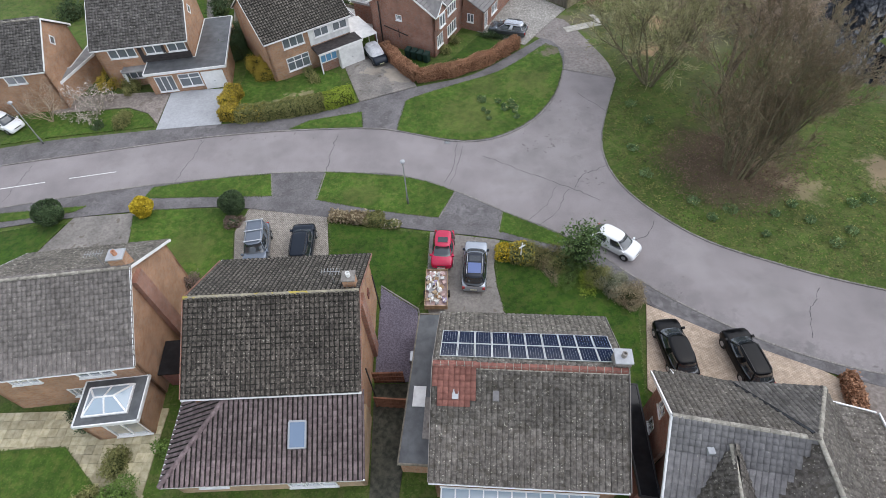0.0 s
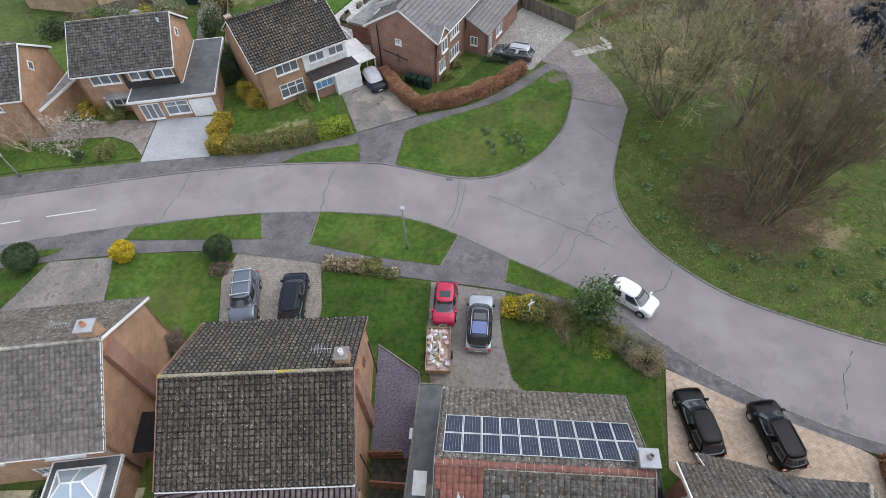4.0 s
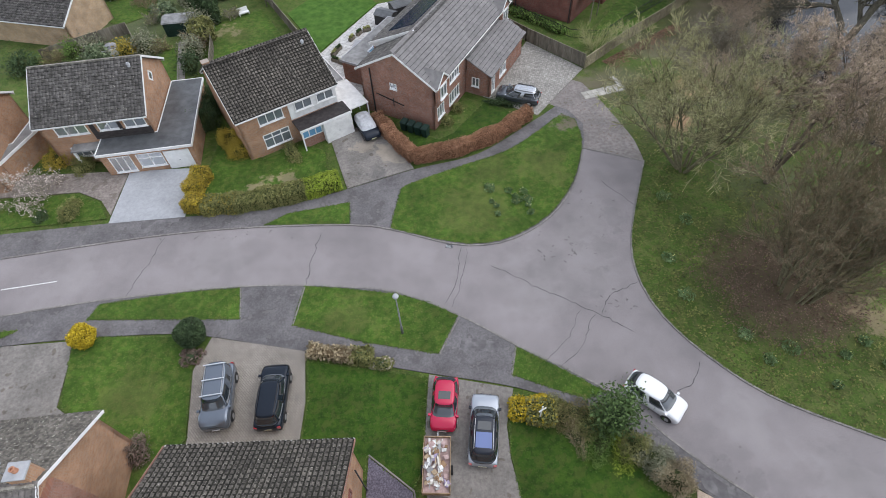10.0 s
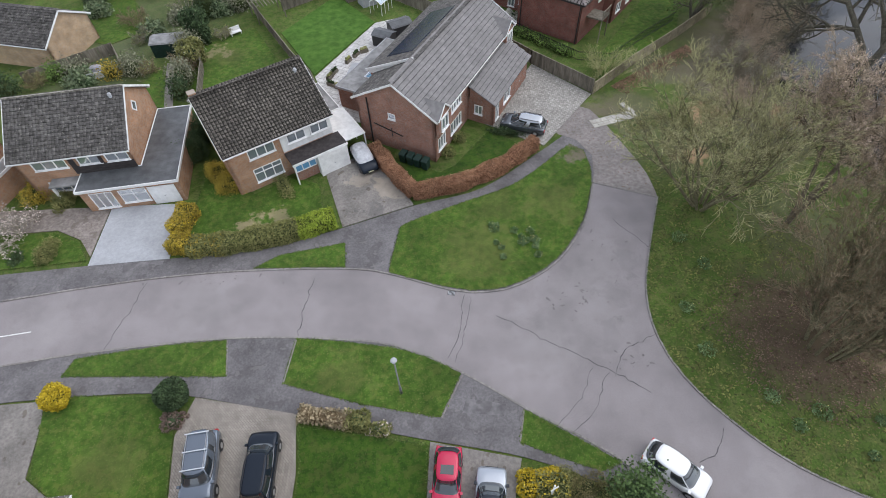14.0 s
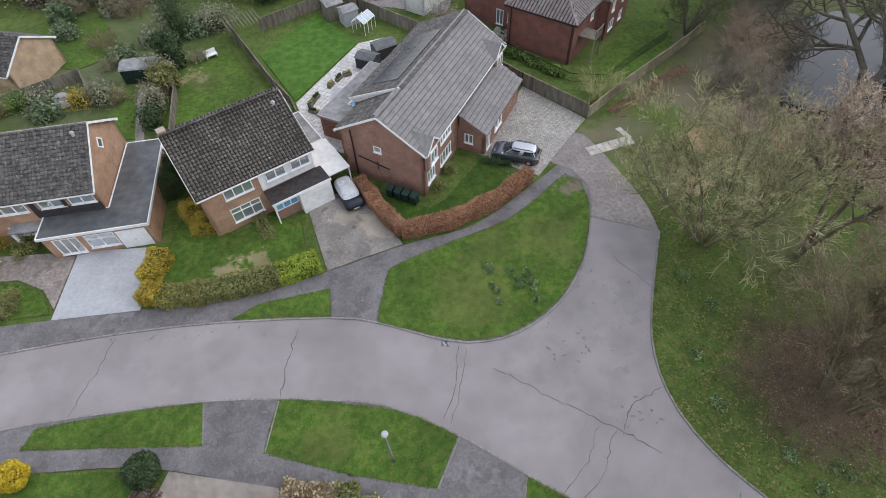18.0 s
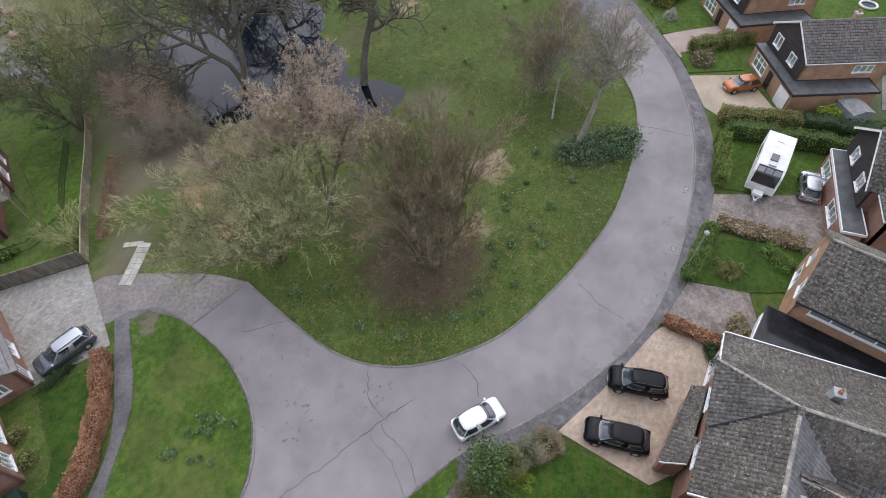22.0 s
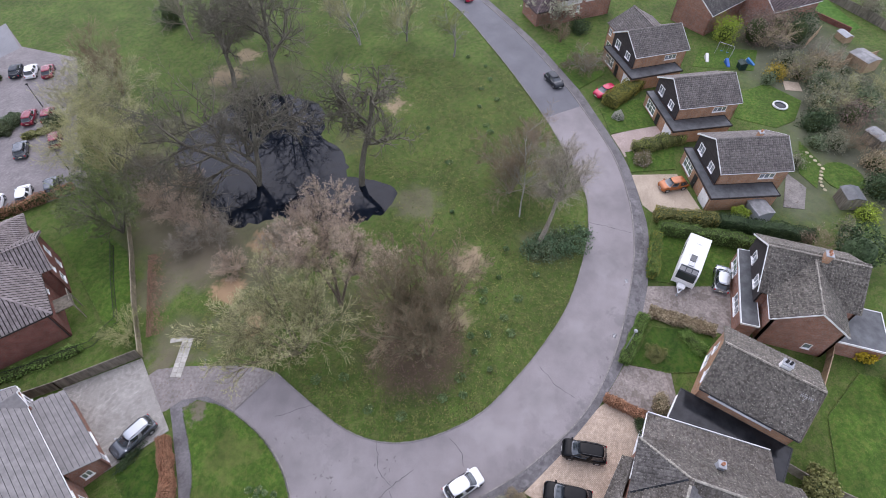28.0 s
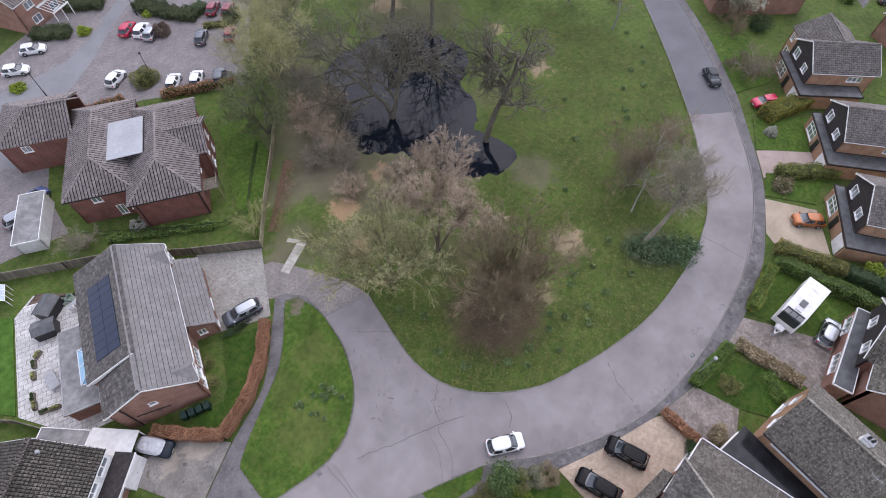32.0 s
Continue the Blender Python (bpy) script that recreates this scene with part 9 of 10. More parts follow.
for i, (x, y, h, w2) in enumerate(((84, 68, 13, BARK_BIRCH), (92, 78, 12, BARK_GREY), (80, 86, 12, BARK_GREY), (98, 66, 11, BARK_GREEN), (76, 100, 13, BARK_GREY), (104, 90, 13, BARK_GREY), (88, 60, 12, BARK_BIRCH), (90, 104, 13, BARK_GREY))):
    bare_tree(x, y, "bare tree on the far side of the green", w2, 30 + i, CATKIN if i % 3 == 0 else None, 3000, 0.08, wood2=BARK_GREEN if i % 3 == 0 else BARK_GREY, height=h, spread=0.25, stems=2, levels=3, up=0.25, fan=0.5, first=0.25, kids=(12, 11, 9), thick=0.2, twig=0.017, ratio=0.48, bend=0.17)
for i, (x, y, h) in enumerate(((33.5, 66.5, 4.5), (35.5, 74, 5), (31, 70, 4.2), (37, 79, 5), (34.2, 58.5, 4), (29.5, 62.5, 3.5), (41.5, 83, 5), (41.5, 76.5, 3.5), (36.4, 58.2, 3.4), (34.6, 70.2, 4.4), (38.4, 84, 4.4), (40.2, 58, 3.2))):
    bare_tree(x, y, "thicket of purplish bare shrub stems", BARK_PINK if i % 2 else BARK_GREY, 50 + i, PINKBUD if i % 2 else BROWNBUD, 3000, 0.085, name="shrub", height=h * 0.95, spread=0.8, stems=12, levels=2, up=0.1, fan=0.5, first=0.12, kids=(12, 12), thick=0.05, twig=0.011, ratio=0.5, start=0.3, bend=0.18)
bare_tree(17.4, 69.0, "pale green budding shrub behind the fence", BARK_GREEN, 61, CATKIN, 5000, 0.07, name="shrub", height=4.2, spread=0.8, stems=9, levels=2, up=0.1, fan=0.45, first=0.1, kids=(9, 9), thick=0.05, twig=0.011, ratio=0.45, start=0.2, bend=0.14)
bare_tree(-38.4, 47.8, "low magnolia covered in pale blossom", BARK_GREY, 62, BLOSSOM, 2200, 0.13, name="tree", height=4.3, spread=0.9, stems=8, levels=2, up=0.12, fan=0.5, first=0.2, kids=(9, 8), thick=0.07, twig=0.012, ratio=0.5, bend=0.2)
bare_tree(-43.0, 46.5, "bare pinkish garden tree", BARK_PINK, 63, PINKBUD, 1200, 0.07, height=4.5, spread=0.6, stems=5, levels=2, up=0.15, fan=0.5, first=0.2, kids=(8, 7), thick=0.06, twig=0.011, ratio=0.5, bend=0.2)
bare_tree(103.6, 32.6, "garden tree in pale cream blossom", BARK_GREY, 65, foliage("cream_blossom", (0.36, 0.36, 0.25), (0.54, 0.53, 0.40)), 12000, 0.16, height=8, spread=0.7, stems=7, levels=2, up=0.15, fan=0.5, first=0.2, kids=(9, 8), thick=0.1, twig=0.013, ratio=0.5, bend=0.2)
bare_tree(96.5, 31.5, "dark bare garden tree beside a lawn", BARK_BROWN, 66, BROWNBUD, 2500, 0.08, height=5, spread=0.6, stems=5, levels=2, up=0.15, fan=0.5, first=0.2, kids=(9, 9), thick=0.09, twig=0.013, ratio=0.5, bend=0.2)

bare_tree(85.4, 49.6, "slim birch with fresh yellow-green leaves", BARK_BIRCH, 72, foliage("fresh_birch_leaves", (0.16, 0.20, 0.05), (0.29, 0.33, 0.10)), 7000, 0.12, wood2=BARK_GREY, height=11.0, spread=0.15, stems=1, levels=3, up=-0.05, fan=0.5, first=0.3, kids=(16, 9, 6), thick=0.2, twig=0.014, ratio=0.36, bend=0.12)
bare_tree(2.0, 84.0, "bare pale garden shrub behind a fence", BARK_GREY, 73, PINKBUD, 1500, 0.07, name="shrub", height=4.4, spread=0.8, stems=9, levels=2, up=0.1, fan=0.5, first=0.12, kids=(10, 10), thick=0.06, twig=0.012, ratio=0.5, start=0.2, bend=0.18)

# evergreen and leafy masses
HEDGE_GREEN = foliage("clipped_green_leaves", (0.092, 0.165, 0.036), (0.185, 0.275, 0.068))
# leaf colours greyed to put distance haze on far shrubs; nearer ones share them
HAZE_OLIVE = foliage("hazed_olive_leaves", (0.165, 0.172, 0.112), (0.285, 0.285, 0.195))
HAZE_GREEN = foliage("hazed_green_leaves", (0.105, 0.145, 0.078), (0.19, 0.235, 0.13))
HEDGE_AMBER = foliage("yellow_olive_leaves", (0.20, 0.182, 0.036), (0.315, 0.285, 0.062))
BEDLEAF = foliage("clipped_bed_leaves", (0.062, 0.080, 0.040), (0.115, 0.135, 0.072))
RUSTY = foliage("brown_olive_leaves", (0.125, 0.112, 0.045), (0.225, 0.195, 0.09))
TEALLEAF = foliage("blue_green_leaves", (0.065, 0.118, 0.058), (0.15, 0.225, 0.115))
HEDGE_LIME = foliage("lime_leaves", (0.204, 0.288, 0.030), (0.336, 0.408, 0.060))
HEDGE_GOLD = foliage("golden_leaves", (0.288, 0.216, 0.030), (0.456, 0.348, 0.060))
YELLOW = foliage("forsythia_flowers", (0.44, 0.33, 0.02), (0.60, 0.46, 0.04))
BEECH = foliage("russet_beech_leaves", (0.28, 0.145, 0.082), (0.46, 0.26, 0.158))
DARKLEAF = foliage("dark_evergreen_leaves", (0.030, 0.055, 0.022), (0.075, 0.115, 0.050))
BAY = foliage("bay_leaves", (0.045, 0.085, 0.026), (0.11, 0.165, 0.055))
OLIVE = foliage("olive_shrub_leaves", (0.140, 0.150, 0.050), (0.265, 0.262, 0.10))
STRAW = foliage("straw_stems", (0.245, 0.198, 0.12), (0.37, 0.305, 0.195))
PURPLE = foliage("purple_shrub", (0.155, 0.112, 0.092), (0.26, 0.195, 0.16))
PALEBUSH = foliage("silver_grass", (0.34, 0.34, 0.28), (0.5, 0.5, 0.42))


def leaf_mass(name, x, y, ang, lx, ly, h, mat, label, seed, size=0.10, dens=300, core=DARKLEAF, shape="box", z=0.08, category="hedge", group="", second=None, wob=0.12, loose=0.6):
    """Leaves over an uneven box or dome, round a core coloured darker for the shade inside."""
    r = np.random.default_rng(seed)
    t = thing(name, pose(x, y, z, 0, 0, ang), label, category, group)
    area = 2 * (lx + ly) * h + lx * ly
    fine = size < 0.115
    n = int(min(6000 if fine else 2500, area * dens * (0.68 if fine else 0.4)))
    size *= 1.0 if fine else 1.22
    if shape == "box":
        side = r.random(n) * area
        P = np.empty((n, 3))
        top = side < lx * ly
        u, v, w = r.uniform(-0.5, 0.5, n), r.uniform(-0.5, 0.5, n), r.random(n)
        P[:] = np.stack([u * lx, v * ly, np.full(n, h)], 1)
        a = (~top) & (side < lx * ly + 2 * lx * h)
        P[a] = np.stack([u[a] * lx, np.sign(v[a]) * ly / 2, w[a] * h], 1)
        b = (~top) & ~a
        P[b] = np.stack([np.sign(u[b]) * lx / 2, v[b] * ly, w[b] * h], 1)
        ph = seed * 1.7
        P[:, 2] *= 1 + wob * np.sin(P[:, 0] * 1.7 + ph) * np.cos(P[:, 0] * 0.6 + ph)
        P[:, 1] *= 1 + wob * np.sin(P[:, 0] * 2.3 + ph)
    else:
        d = r.normal(size=(n, 3))
        d /= np.linalg.norm(d, axis=1, keepdims=True)
        d[:, 2] = np.abs(d[:, 2]) if shape == "dome" else d[:, 2]
        lump = 1 + wob * (np.sin(d[:, 0] * 5 + seed) + np.sin(d[:, 1] * 6 + seed * 2) + np.sin(d[:, 2] * 5))
        if shape == "cone":
            zz = r.random(n) ** 0.8
            aa = r.uniform(0, 2 * math.pi, n)
            rr = (1 - zz) * (1 + wob * np.sin(aa * 5 + zz * 9 + seed))
            P = np.stack([np.cos(aa) * rr * lx / 2, np.sin(aa) * rr * ly / 2, zz * h], 1)
        elif shape == "dome":
            P = d * lump[:, None] * np.array([lx / 2, ly / 2, h])
        else:
            P = d * lump[:, None] * np.array([lx / 2, ly / 2, h / 2]) + np.array([0, 0, h / 2])
    P += r.normal(size=P.shape) * size * loose
    P[:, 2] = np.maximum(P[:, 2], 0.02)
    cut = int(n * 0.85) if second else n
    V, F = leaves_at(r, P[:cut], size)
    tagged(array_mesh("leaves", V, F, mat, t), "", "", "", "stuff")
    if second:
        V, F = leaves_at(r, P[cut:], size)
        tagged(array_mesh("blossom", V, F, second, t), "", "", "", "stuff")
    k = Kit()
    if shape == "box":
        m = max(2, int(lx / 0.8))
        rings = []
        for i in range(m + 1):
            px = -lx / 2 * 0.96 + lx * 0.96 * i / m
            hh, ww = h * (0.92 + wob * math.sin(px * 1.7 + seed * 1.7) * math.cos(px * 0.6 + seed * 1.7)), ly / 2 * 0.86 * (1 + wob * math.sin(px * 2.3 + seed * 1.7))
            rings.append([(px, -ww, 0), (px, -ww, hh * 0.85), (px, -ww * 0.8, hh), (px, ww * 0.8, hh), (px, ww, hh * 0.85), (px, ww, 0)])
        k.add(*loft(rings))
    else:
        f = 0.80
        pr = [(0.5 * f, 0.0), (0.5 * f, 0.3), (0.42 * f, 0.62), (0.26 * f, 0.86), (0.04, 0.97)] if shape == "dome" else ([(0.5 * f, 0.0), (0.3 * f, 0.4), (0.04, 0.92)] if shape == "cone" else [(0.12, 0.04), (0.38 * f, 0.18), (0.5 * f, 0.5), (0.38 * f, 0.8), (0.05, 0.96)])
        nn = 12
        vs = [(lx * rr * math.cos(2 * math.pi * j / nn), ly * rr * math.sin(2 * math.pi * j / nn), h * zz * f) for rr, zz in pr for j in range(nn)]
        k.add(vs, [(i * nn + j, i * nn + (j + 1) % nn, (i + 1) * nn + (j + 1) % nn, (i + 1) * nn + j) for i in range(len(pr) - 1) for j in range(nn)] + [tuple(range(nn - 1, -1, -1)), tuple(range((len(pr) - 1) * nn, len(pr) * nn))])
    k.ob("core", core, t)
    return t


def hedge(a, b, w, h, mat, label, seed, **kw):
    a, b = Vector(a), Vector(b)
    c, d = (a + b) / 2, b - a
    return leaf_mass("hedge", c.x, c.y, math.degrees(math.atan2(d.y, d.x)), d.length, w, h, mat, label, seed, **kw)


# darkened leaf colours that paint the shade behind the outer leaves
CORE_RUST = surface("shaded_beech_core", (0.10, 0.042, 0.02), (0.15, 0.07, 0.035), 4, 0.95)
CORE_OLIVE = surface("shaded_hedge_core", (0.03, 0.045, 0.014), (0.055, 0.07, 0.022), 4, 0.95)
CORE_STRAW = surface("shaded_straw_core", (0.14, 0.10, 0.055), (0.2, 0.15, 0.09), 4, 0.95)
for i, (a, b) in enumerate((((-7.4, 57.4), (-5.6, 54.2)), ((-5.6, 54.2), (-3.5, 51.2)), ((-3.5, 51.2), (0.6, 52.0)), ((0.6, 52.0), (4.4, 53.9)), ((4.4, 53.9), (8.3, 57.2)))):
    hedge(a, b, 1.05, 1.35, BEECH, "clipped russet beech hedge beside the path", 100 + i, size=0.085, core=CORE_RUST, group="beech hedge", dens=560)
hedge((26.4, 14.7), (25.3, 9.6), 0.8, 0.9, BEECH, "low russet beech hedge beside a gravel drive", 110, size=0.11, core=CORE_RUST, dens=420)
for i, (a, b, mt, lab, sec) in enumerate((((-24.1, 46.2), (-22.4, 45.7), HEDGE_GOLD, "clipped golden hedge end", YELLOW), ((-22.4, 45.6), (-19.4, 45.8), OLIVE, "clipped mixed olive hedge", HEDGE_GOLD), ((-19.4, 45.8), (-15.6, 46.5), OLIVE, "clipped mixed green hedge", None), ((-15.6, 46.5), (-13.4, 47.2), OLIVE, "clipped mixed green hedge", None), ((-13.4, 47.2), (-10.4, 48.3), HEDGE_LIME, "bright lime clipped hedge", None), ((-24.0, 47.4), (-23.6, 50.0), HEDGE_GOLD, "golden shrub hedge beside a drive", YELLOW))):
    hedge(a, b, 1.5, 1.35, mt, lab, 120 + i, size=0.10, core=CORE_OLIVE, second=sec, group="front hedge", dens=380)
hedge((4.6, 25.9), (6.4, 25.8), 1.5, 1.05, OLIVE, "yellow flowering forsythia bush", 130, second=YELLOW, core=CORE_OLIVE, category="shrub")
leaf_mass("shrub", 4.9, 26.2, 0, 2.6, 1.7, 1.15, YELLOW, "yellow flowering forsythia bush", 131, shape="dome", core=CORE_OLIVE, category="shrub", second=OLIVE)
for i, (x, y, lx, ly, h, mt, lab) in enumerate(((6.3, 26.2, 2.0, 1.3, 0.75, OLIVE, "low mixed olive garden shrub"), (7.3, 25.8, 2.2, 1.5, 0.6, RUSTY, "low brownish olive garden shrub"), (8.5, 25.2, 2.2, 1.4, 0.6, OLIVE, "low mixed olive garden shrub"), (9.3, 24.0, 2.6, 1.1, 0.35, HEDGE_GREEN, "low leafy ground cover"), (10.4, 23.2, 1.8, 1.0, 0.3, HEDGE_LIME, "low leafy ground cover"), (7.6, 24.7, 2.2, 0.9, 0.35, STRAW, "dry low border plants"), (11.4, 23.5, 2.0, 1.6, 1.0, OLIVE, "rounded olive garden shrub"), (12.3, 22.6, 1.9, 1.7, 1.2, HAZE_OLIVE, "rounded olive garden shrub"), (13.3, 21.5, 1.8, 1.6, 1.35, STRAW, "straw-coloured bushy garden shrub"))):
    leaf_mass("shrub", x, y, 20 * i, lx, ly, h, mt, lab, 140 + i, shape="dome", core=CORE_OLIVE, category="shrub", group="shrubs along the front border", size=0.06, dens=900, wob=0.24, loose=2.2)
leaf_mass("tree", 10.0, 25.2, 0, 1.85, 1.75, 4.1, BAY, "dense dark green bay tree beside the road", 150, shape="egg", category="tree", size=0.12, dens=360, wob=0.17, loose=3.0)
for x, y, d, h, mt, lab, s in ((-36.3, 32.0, 2.4, 2.1, DARKLEAF, "clipped dark round shrub beside the drive", 151), (-19.7, 32.3, 2.1, 2.1, DARKLEAF, "clipped dark round shrub beside the path", 152)):
    leaf_mass("shrub", x, y, 0, d, d, h, mt, lab, s, shape="egg", category="shrub", size=0.09, dens=600, wob=0.03, group="clipped round shrubs")
leaf_mass("shrub", -28.0, 32.4, 0, 1.7, 1.7, 1.7, YELLOW, "bright yellow flowering shrub", 153, shape="egg", category="shrub", size=0.10, dens=500, wob=0.08, core=CORE_OLIVE)
leaf_mass("shrub", -19.6, 30.9, 0, 1.4, 1.2, 0.6, PURPLE, "low brown shrub in bare soil", 154, shape="dome", category="shrub", wob=0.2)
hedge((-10.8, 31.0), (-7.4, 30.4), 0.9, 0.7, STRAW, "low dry straw-coloured hedge", 155, core=CORE_STRAW, size=0.12)
leaf_mass("shrub", -6.9, 30.4, 0, 1.7, 1.4, 1.0, OLIVE, "low rounded olive shrub", 156, shape="dome", category="shrub")
leaf_mass("shrub", -5.4, 29.9, 0, 1.6, 0.9, 0.5, OLIVE, "low white flowering border plants", 157, shape="dome", category="shrub", second=BLOSSOM)
for i, (x, y, lx, ly, h, mt, lab) in enumerate(((-20.6, 53.2, 2.6, 1.6, 1.5, HEDGE_GOLD, "spreading golden shrub beside a house"), (-22.2, 54.8, 1.8, 1.6, 1.6, HEDGE_GOLD, "golden shrub beside a house"), (-25.6, 57.6, 2.4, 2.4, 2.6, DARKLEAF, "dark evergreen shrub between houses"), (-25.4, 60.4, 2.0, 2.2, 2.4, DARKLEAF, "dark evergreen shrub between houses"), (-38.6, 53.0, 2.4, 1.8, 2.0, HEDGE_GOLD, "golden shrub below a window"), (-36.0, 51.8, 2.0, 1.2, 1.2, OLIVE, "low shrub below a window"), (-35.0, 45.8, 2.2, 1.2, 0.9, OLIVE, "low shrub on a lawn"), (-37.5, 45.2, 1.2, 0.8, 0.4, DARKLEAF, "flowering clump on a lawn"), (-15.8, 53.2, 3.2, 0.9, 0.6, OLIVE, "low border plants below a window"), (-0.2, 56.8, 0.9, 0.9, 0.6, OLIVE, "low border plants along a brick wall"), (0.9, 58.9, 0.9, 0.9, 0.6, OLIVE, "low border plants along a brick wall"), (5.6, 59.6, 3.0, 0.6, 0.5, DARKLEAF, "low clipped border hedge"),
                                                 (-22.3, 10.2, 1.2, 1.6, 0.9, OLIVE, "olive patio border shrub"), (-21.2, 7.6, 2.0, 2.2, 1.4, HEDGE_GREEN, "leafy shrub beside the patio"), (-23.4, 7.9, 1.6, 1.2, 0.9, OLIVE, "border shrub beside the patio"), (-24.8, 13.6, 2.2, 1.4, 1.8, DARKLEAF, "climbing evergreen by a window"), (-18.2, 10.5, 1.0, 2.6, 1.2, HEDGE_GREEN, "bright leafy hedge shrub by the house"), (-21.4, 23.9, 1.6, 1.4, 1.2, PURPLE, "brown shrub beside a gable wall"), (27.3, 9.0, 1.2, 2.0, 1.4, STRAW, "dry grass clump beside a drive"), (24.6, 10.8, 0.9, 1.4, 1.0, DARKLEAF, "small dark shrub against a garage wall"), (33.5, 9.9, 1.7, 1.6, 0.7, OLIVE, "low bare shrub on a lawn"), (36.2, 5.6, 1.2, 3.0, 0.7, HEDGE_GREEN, "low flowering border plants by a lawn"))):
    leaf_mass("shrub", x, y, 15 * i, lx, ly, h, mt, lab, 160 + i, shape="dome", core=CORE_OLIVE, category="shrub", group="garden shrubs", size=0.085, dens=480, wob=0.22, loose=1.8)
hedge((37.9, 11.6), (31.2, 13.2), 1.1, 1.2, HEDGE_GREEN, "clipped low green hedge along the pavement", 190, core=CORE_OLIVE)
hedge((39.0, 10.8), (38.6, 3.4), 1.5, 0.65, STRAW, "dry straw-coloured hedge between drives", 191, core=CORE_STRAW, size=0.12)
hedge((44.2, 11.0), (51.2, 11.0), 1.2, 1.6, HEDGE_GREEN, "clipped green hedge with yellow flecks", 192, core=CORE_OLIVE, second=HEDGE_GOLD)
hedge((52.6, 10.8), (53.4, -4.0), 1.3, 1.9, HEDGE_GREEN, "tall clipped green boundary hedge", 193, core=CORE_OLIVE)
hedge((54.9, 11.4), (56.2, 3.2), 1.6, 1.7, OLIVE, "mixed clipped boundary hedge", 194, core=CORE_OLIVE, second=HEDGE_GOLD)
hedge((56.2, 3.2), (57.0, -9), 1.6, 1.8, DARKLEAF, "dark evergreen boundary hedge", 195)
hedge((68.0, 15.2), (73.2, 8.2), 1.9, 1.6, OLIVE, "clipped rounded hedge between drives", 196, core=CORE_OLIVE, second=HEDGE_LIME)
leaf_mass("shrub", 66.4, 13.8, 0, 2.8, 2.0, 1.3, RUSTY, "front garden shrub with pale blossom", 197, shape="dome", category="shrub", wob=0.2, second=BLOSSOM, loose=2.0)
hedge((78.4, 20.4), (85.8, 16.2), 2.6, 2.0, HEDGE_AMBER, "wide clipped golden hedge", 198, core=CORE_OLIVE, wob=0.08)
leaf_mass("shrub", 75.9, 18.4, 0, 1.5, 1.5, 1.3, PALEBUSH, "pale silvery grass clump on a lawn", 199, shape="dome", category="shrub", wob=0.15)
grng = random.Random(21)
for i in range(90):
    x, y = grng.uniform(54, 128), grng.uniform(-42, 6)
    if any(x0 < x < x1 and y0 < y < y1 for x0, x1, y0, y1 in ((54, 74, -6.5, 9), (72, 91, -2.5, 9), (80, 94, -12, 3), (94, 106, -6, 10), (66.5, 76.5, -19, -8), (62, 69, -17, -5.5), (102, 107, -27, -5), (106, 128, -16, 9), (116, 134, -27, -14), (111, 115, -23, -18), (78, 84, -22.5, -18.5))):
        continue
    s = grng.uniform(1.2, 3.6)
    if i % 4 == 0:
        bare_tree(x, y, "bare twiggy garden shrub", grng.choice([BARK_BROWN, BARK_GREEN, BARK_GREY, BARK_PINK]), 700 + i, grng.choice([CATKIN, BROWNBUD, PINKBUD, BLOSSOM]), 1500, 0.09, name="shrub", height=s * 1.3, spread=0.7, stems=9, levels=2, up=0.1, fan=0.5, first=0.12, kids=(9, 9), thick=0.05, twig=0.013, ratio=0.5, start=0.2, bend=0.18)
        continue
    leaf_mass("shrub", x, y, 0, s, s * grng.uniform(0.7, 1.3), s * grng.uniform(0.5, 0.9), grng.choice([DARKLEAF, HAZE_OLIVE, HAZE_OLIVE, HAZE_GREEN, HAZE_GREEN, PURPLE, STRAW, HEDGE_LIME]), grng.choice(["overgrown mixed garden shrub", "rounded olive garden shrub", "mixed leafy garden bush"]), 300 + i, shape=grng.choice(["dome", "egg", "dome"]), category="shrub", group="back garden shrubs", size=0.18, dens=70, wob=0.24, z=0.0, loose=2.2, core=CORE_OLIVE)
for i in range(30):
    x, y = grng.uniform(-50, -18), grng.uniform(66, 100)
    if -36 < x < -26 and 70 < y < 84 or x < -43 and y < 84 or -27 < x < -8 and y < 92:
        continue
    s = grng.uniform(1.4, 3.4)
    leaf_mass("shrub", x, y, 0, s, s, s * 0.7, grng.choice([DARKLEAF, HAZE_OLIVE, HAZE_GREEN, HAZE_OLIVE, HAZE_GREEN]), "overgrown back garden bush", 360 + i, shape="dome", category="shrub", group="back garden shrubs", size=0.18, dens=80, wob=0.2, z=0.0)
for i, (x, y, s, h, mt) in enumerate(((54.2, -13.0, 5.0, 6.0, DARKLEAF), (-30.4, 79.0, 2.4, 4.6, DARKLEAF), (-30.0, 74.5, 2.6, 3.0, OLIVE), (58.6, 0.2, 1.8, 1.8, HEDGE_LIME), (40.2, -12.5, 2.0, 2.0, YELLOW), (23.5, -5.8, 2.6, 2.2, OLIVE), (37, -15.5, 2.6, 2.4, DARKLEAF))):
    leaf_mass("tree" if h > 4 else "shrub", x, y, 0, s, s, h, mt, "dense evergreen garden tree" if h > 4 else "rounded leafy garden bush", 400 + i, shape="egg", category="tree" if h > 4 else "shrub", size=0.16, dens=200, wob=0.14, z=0.0)
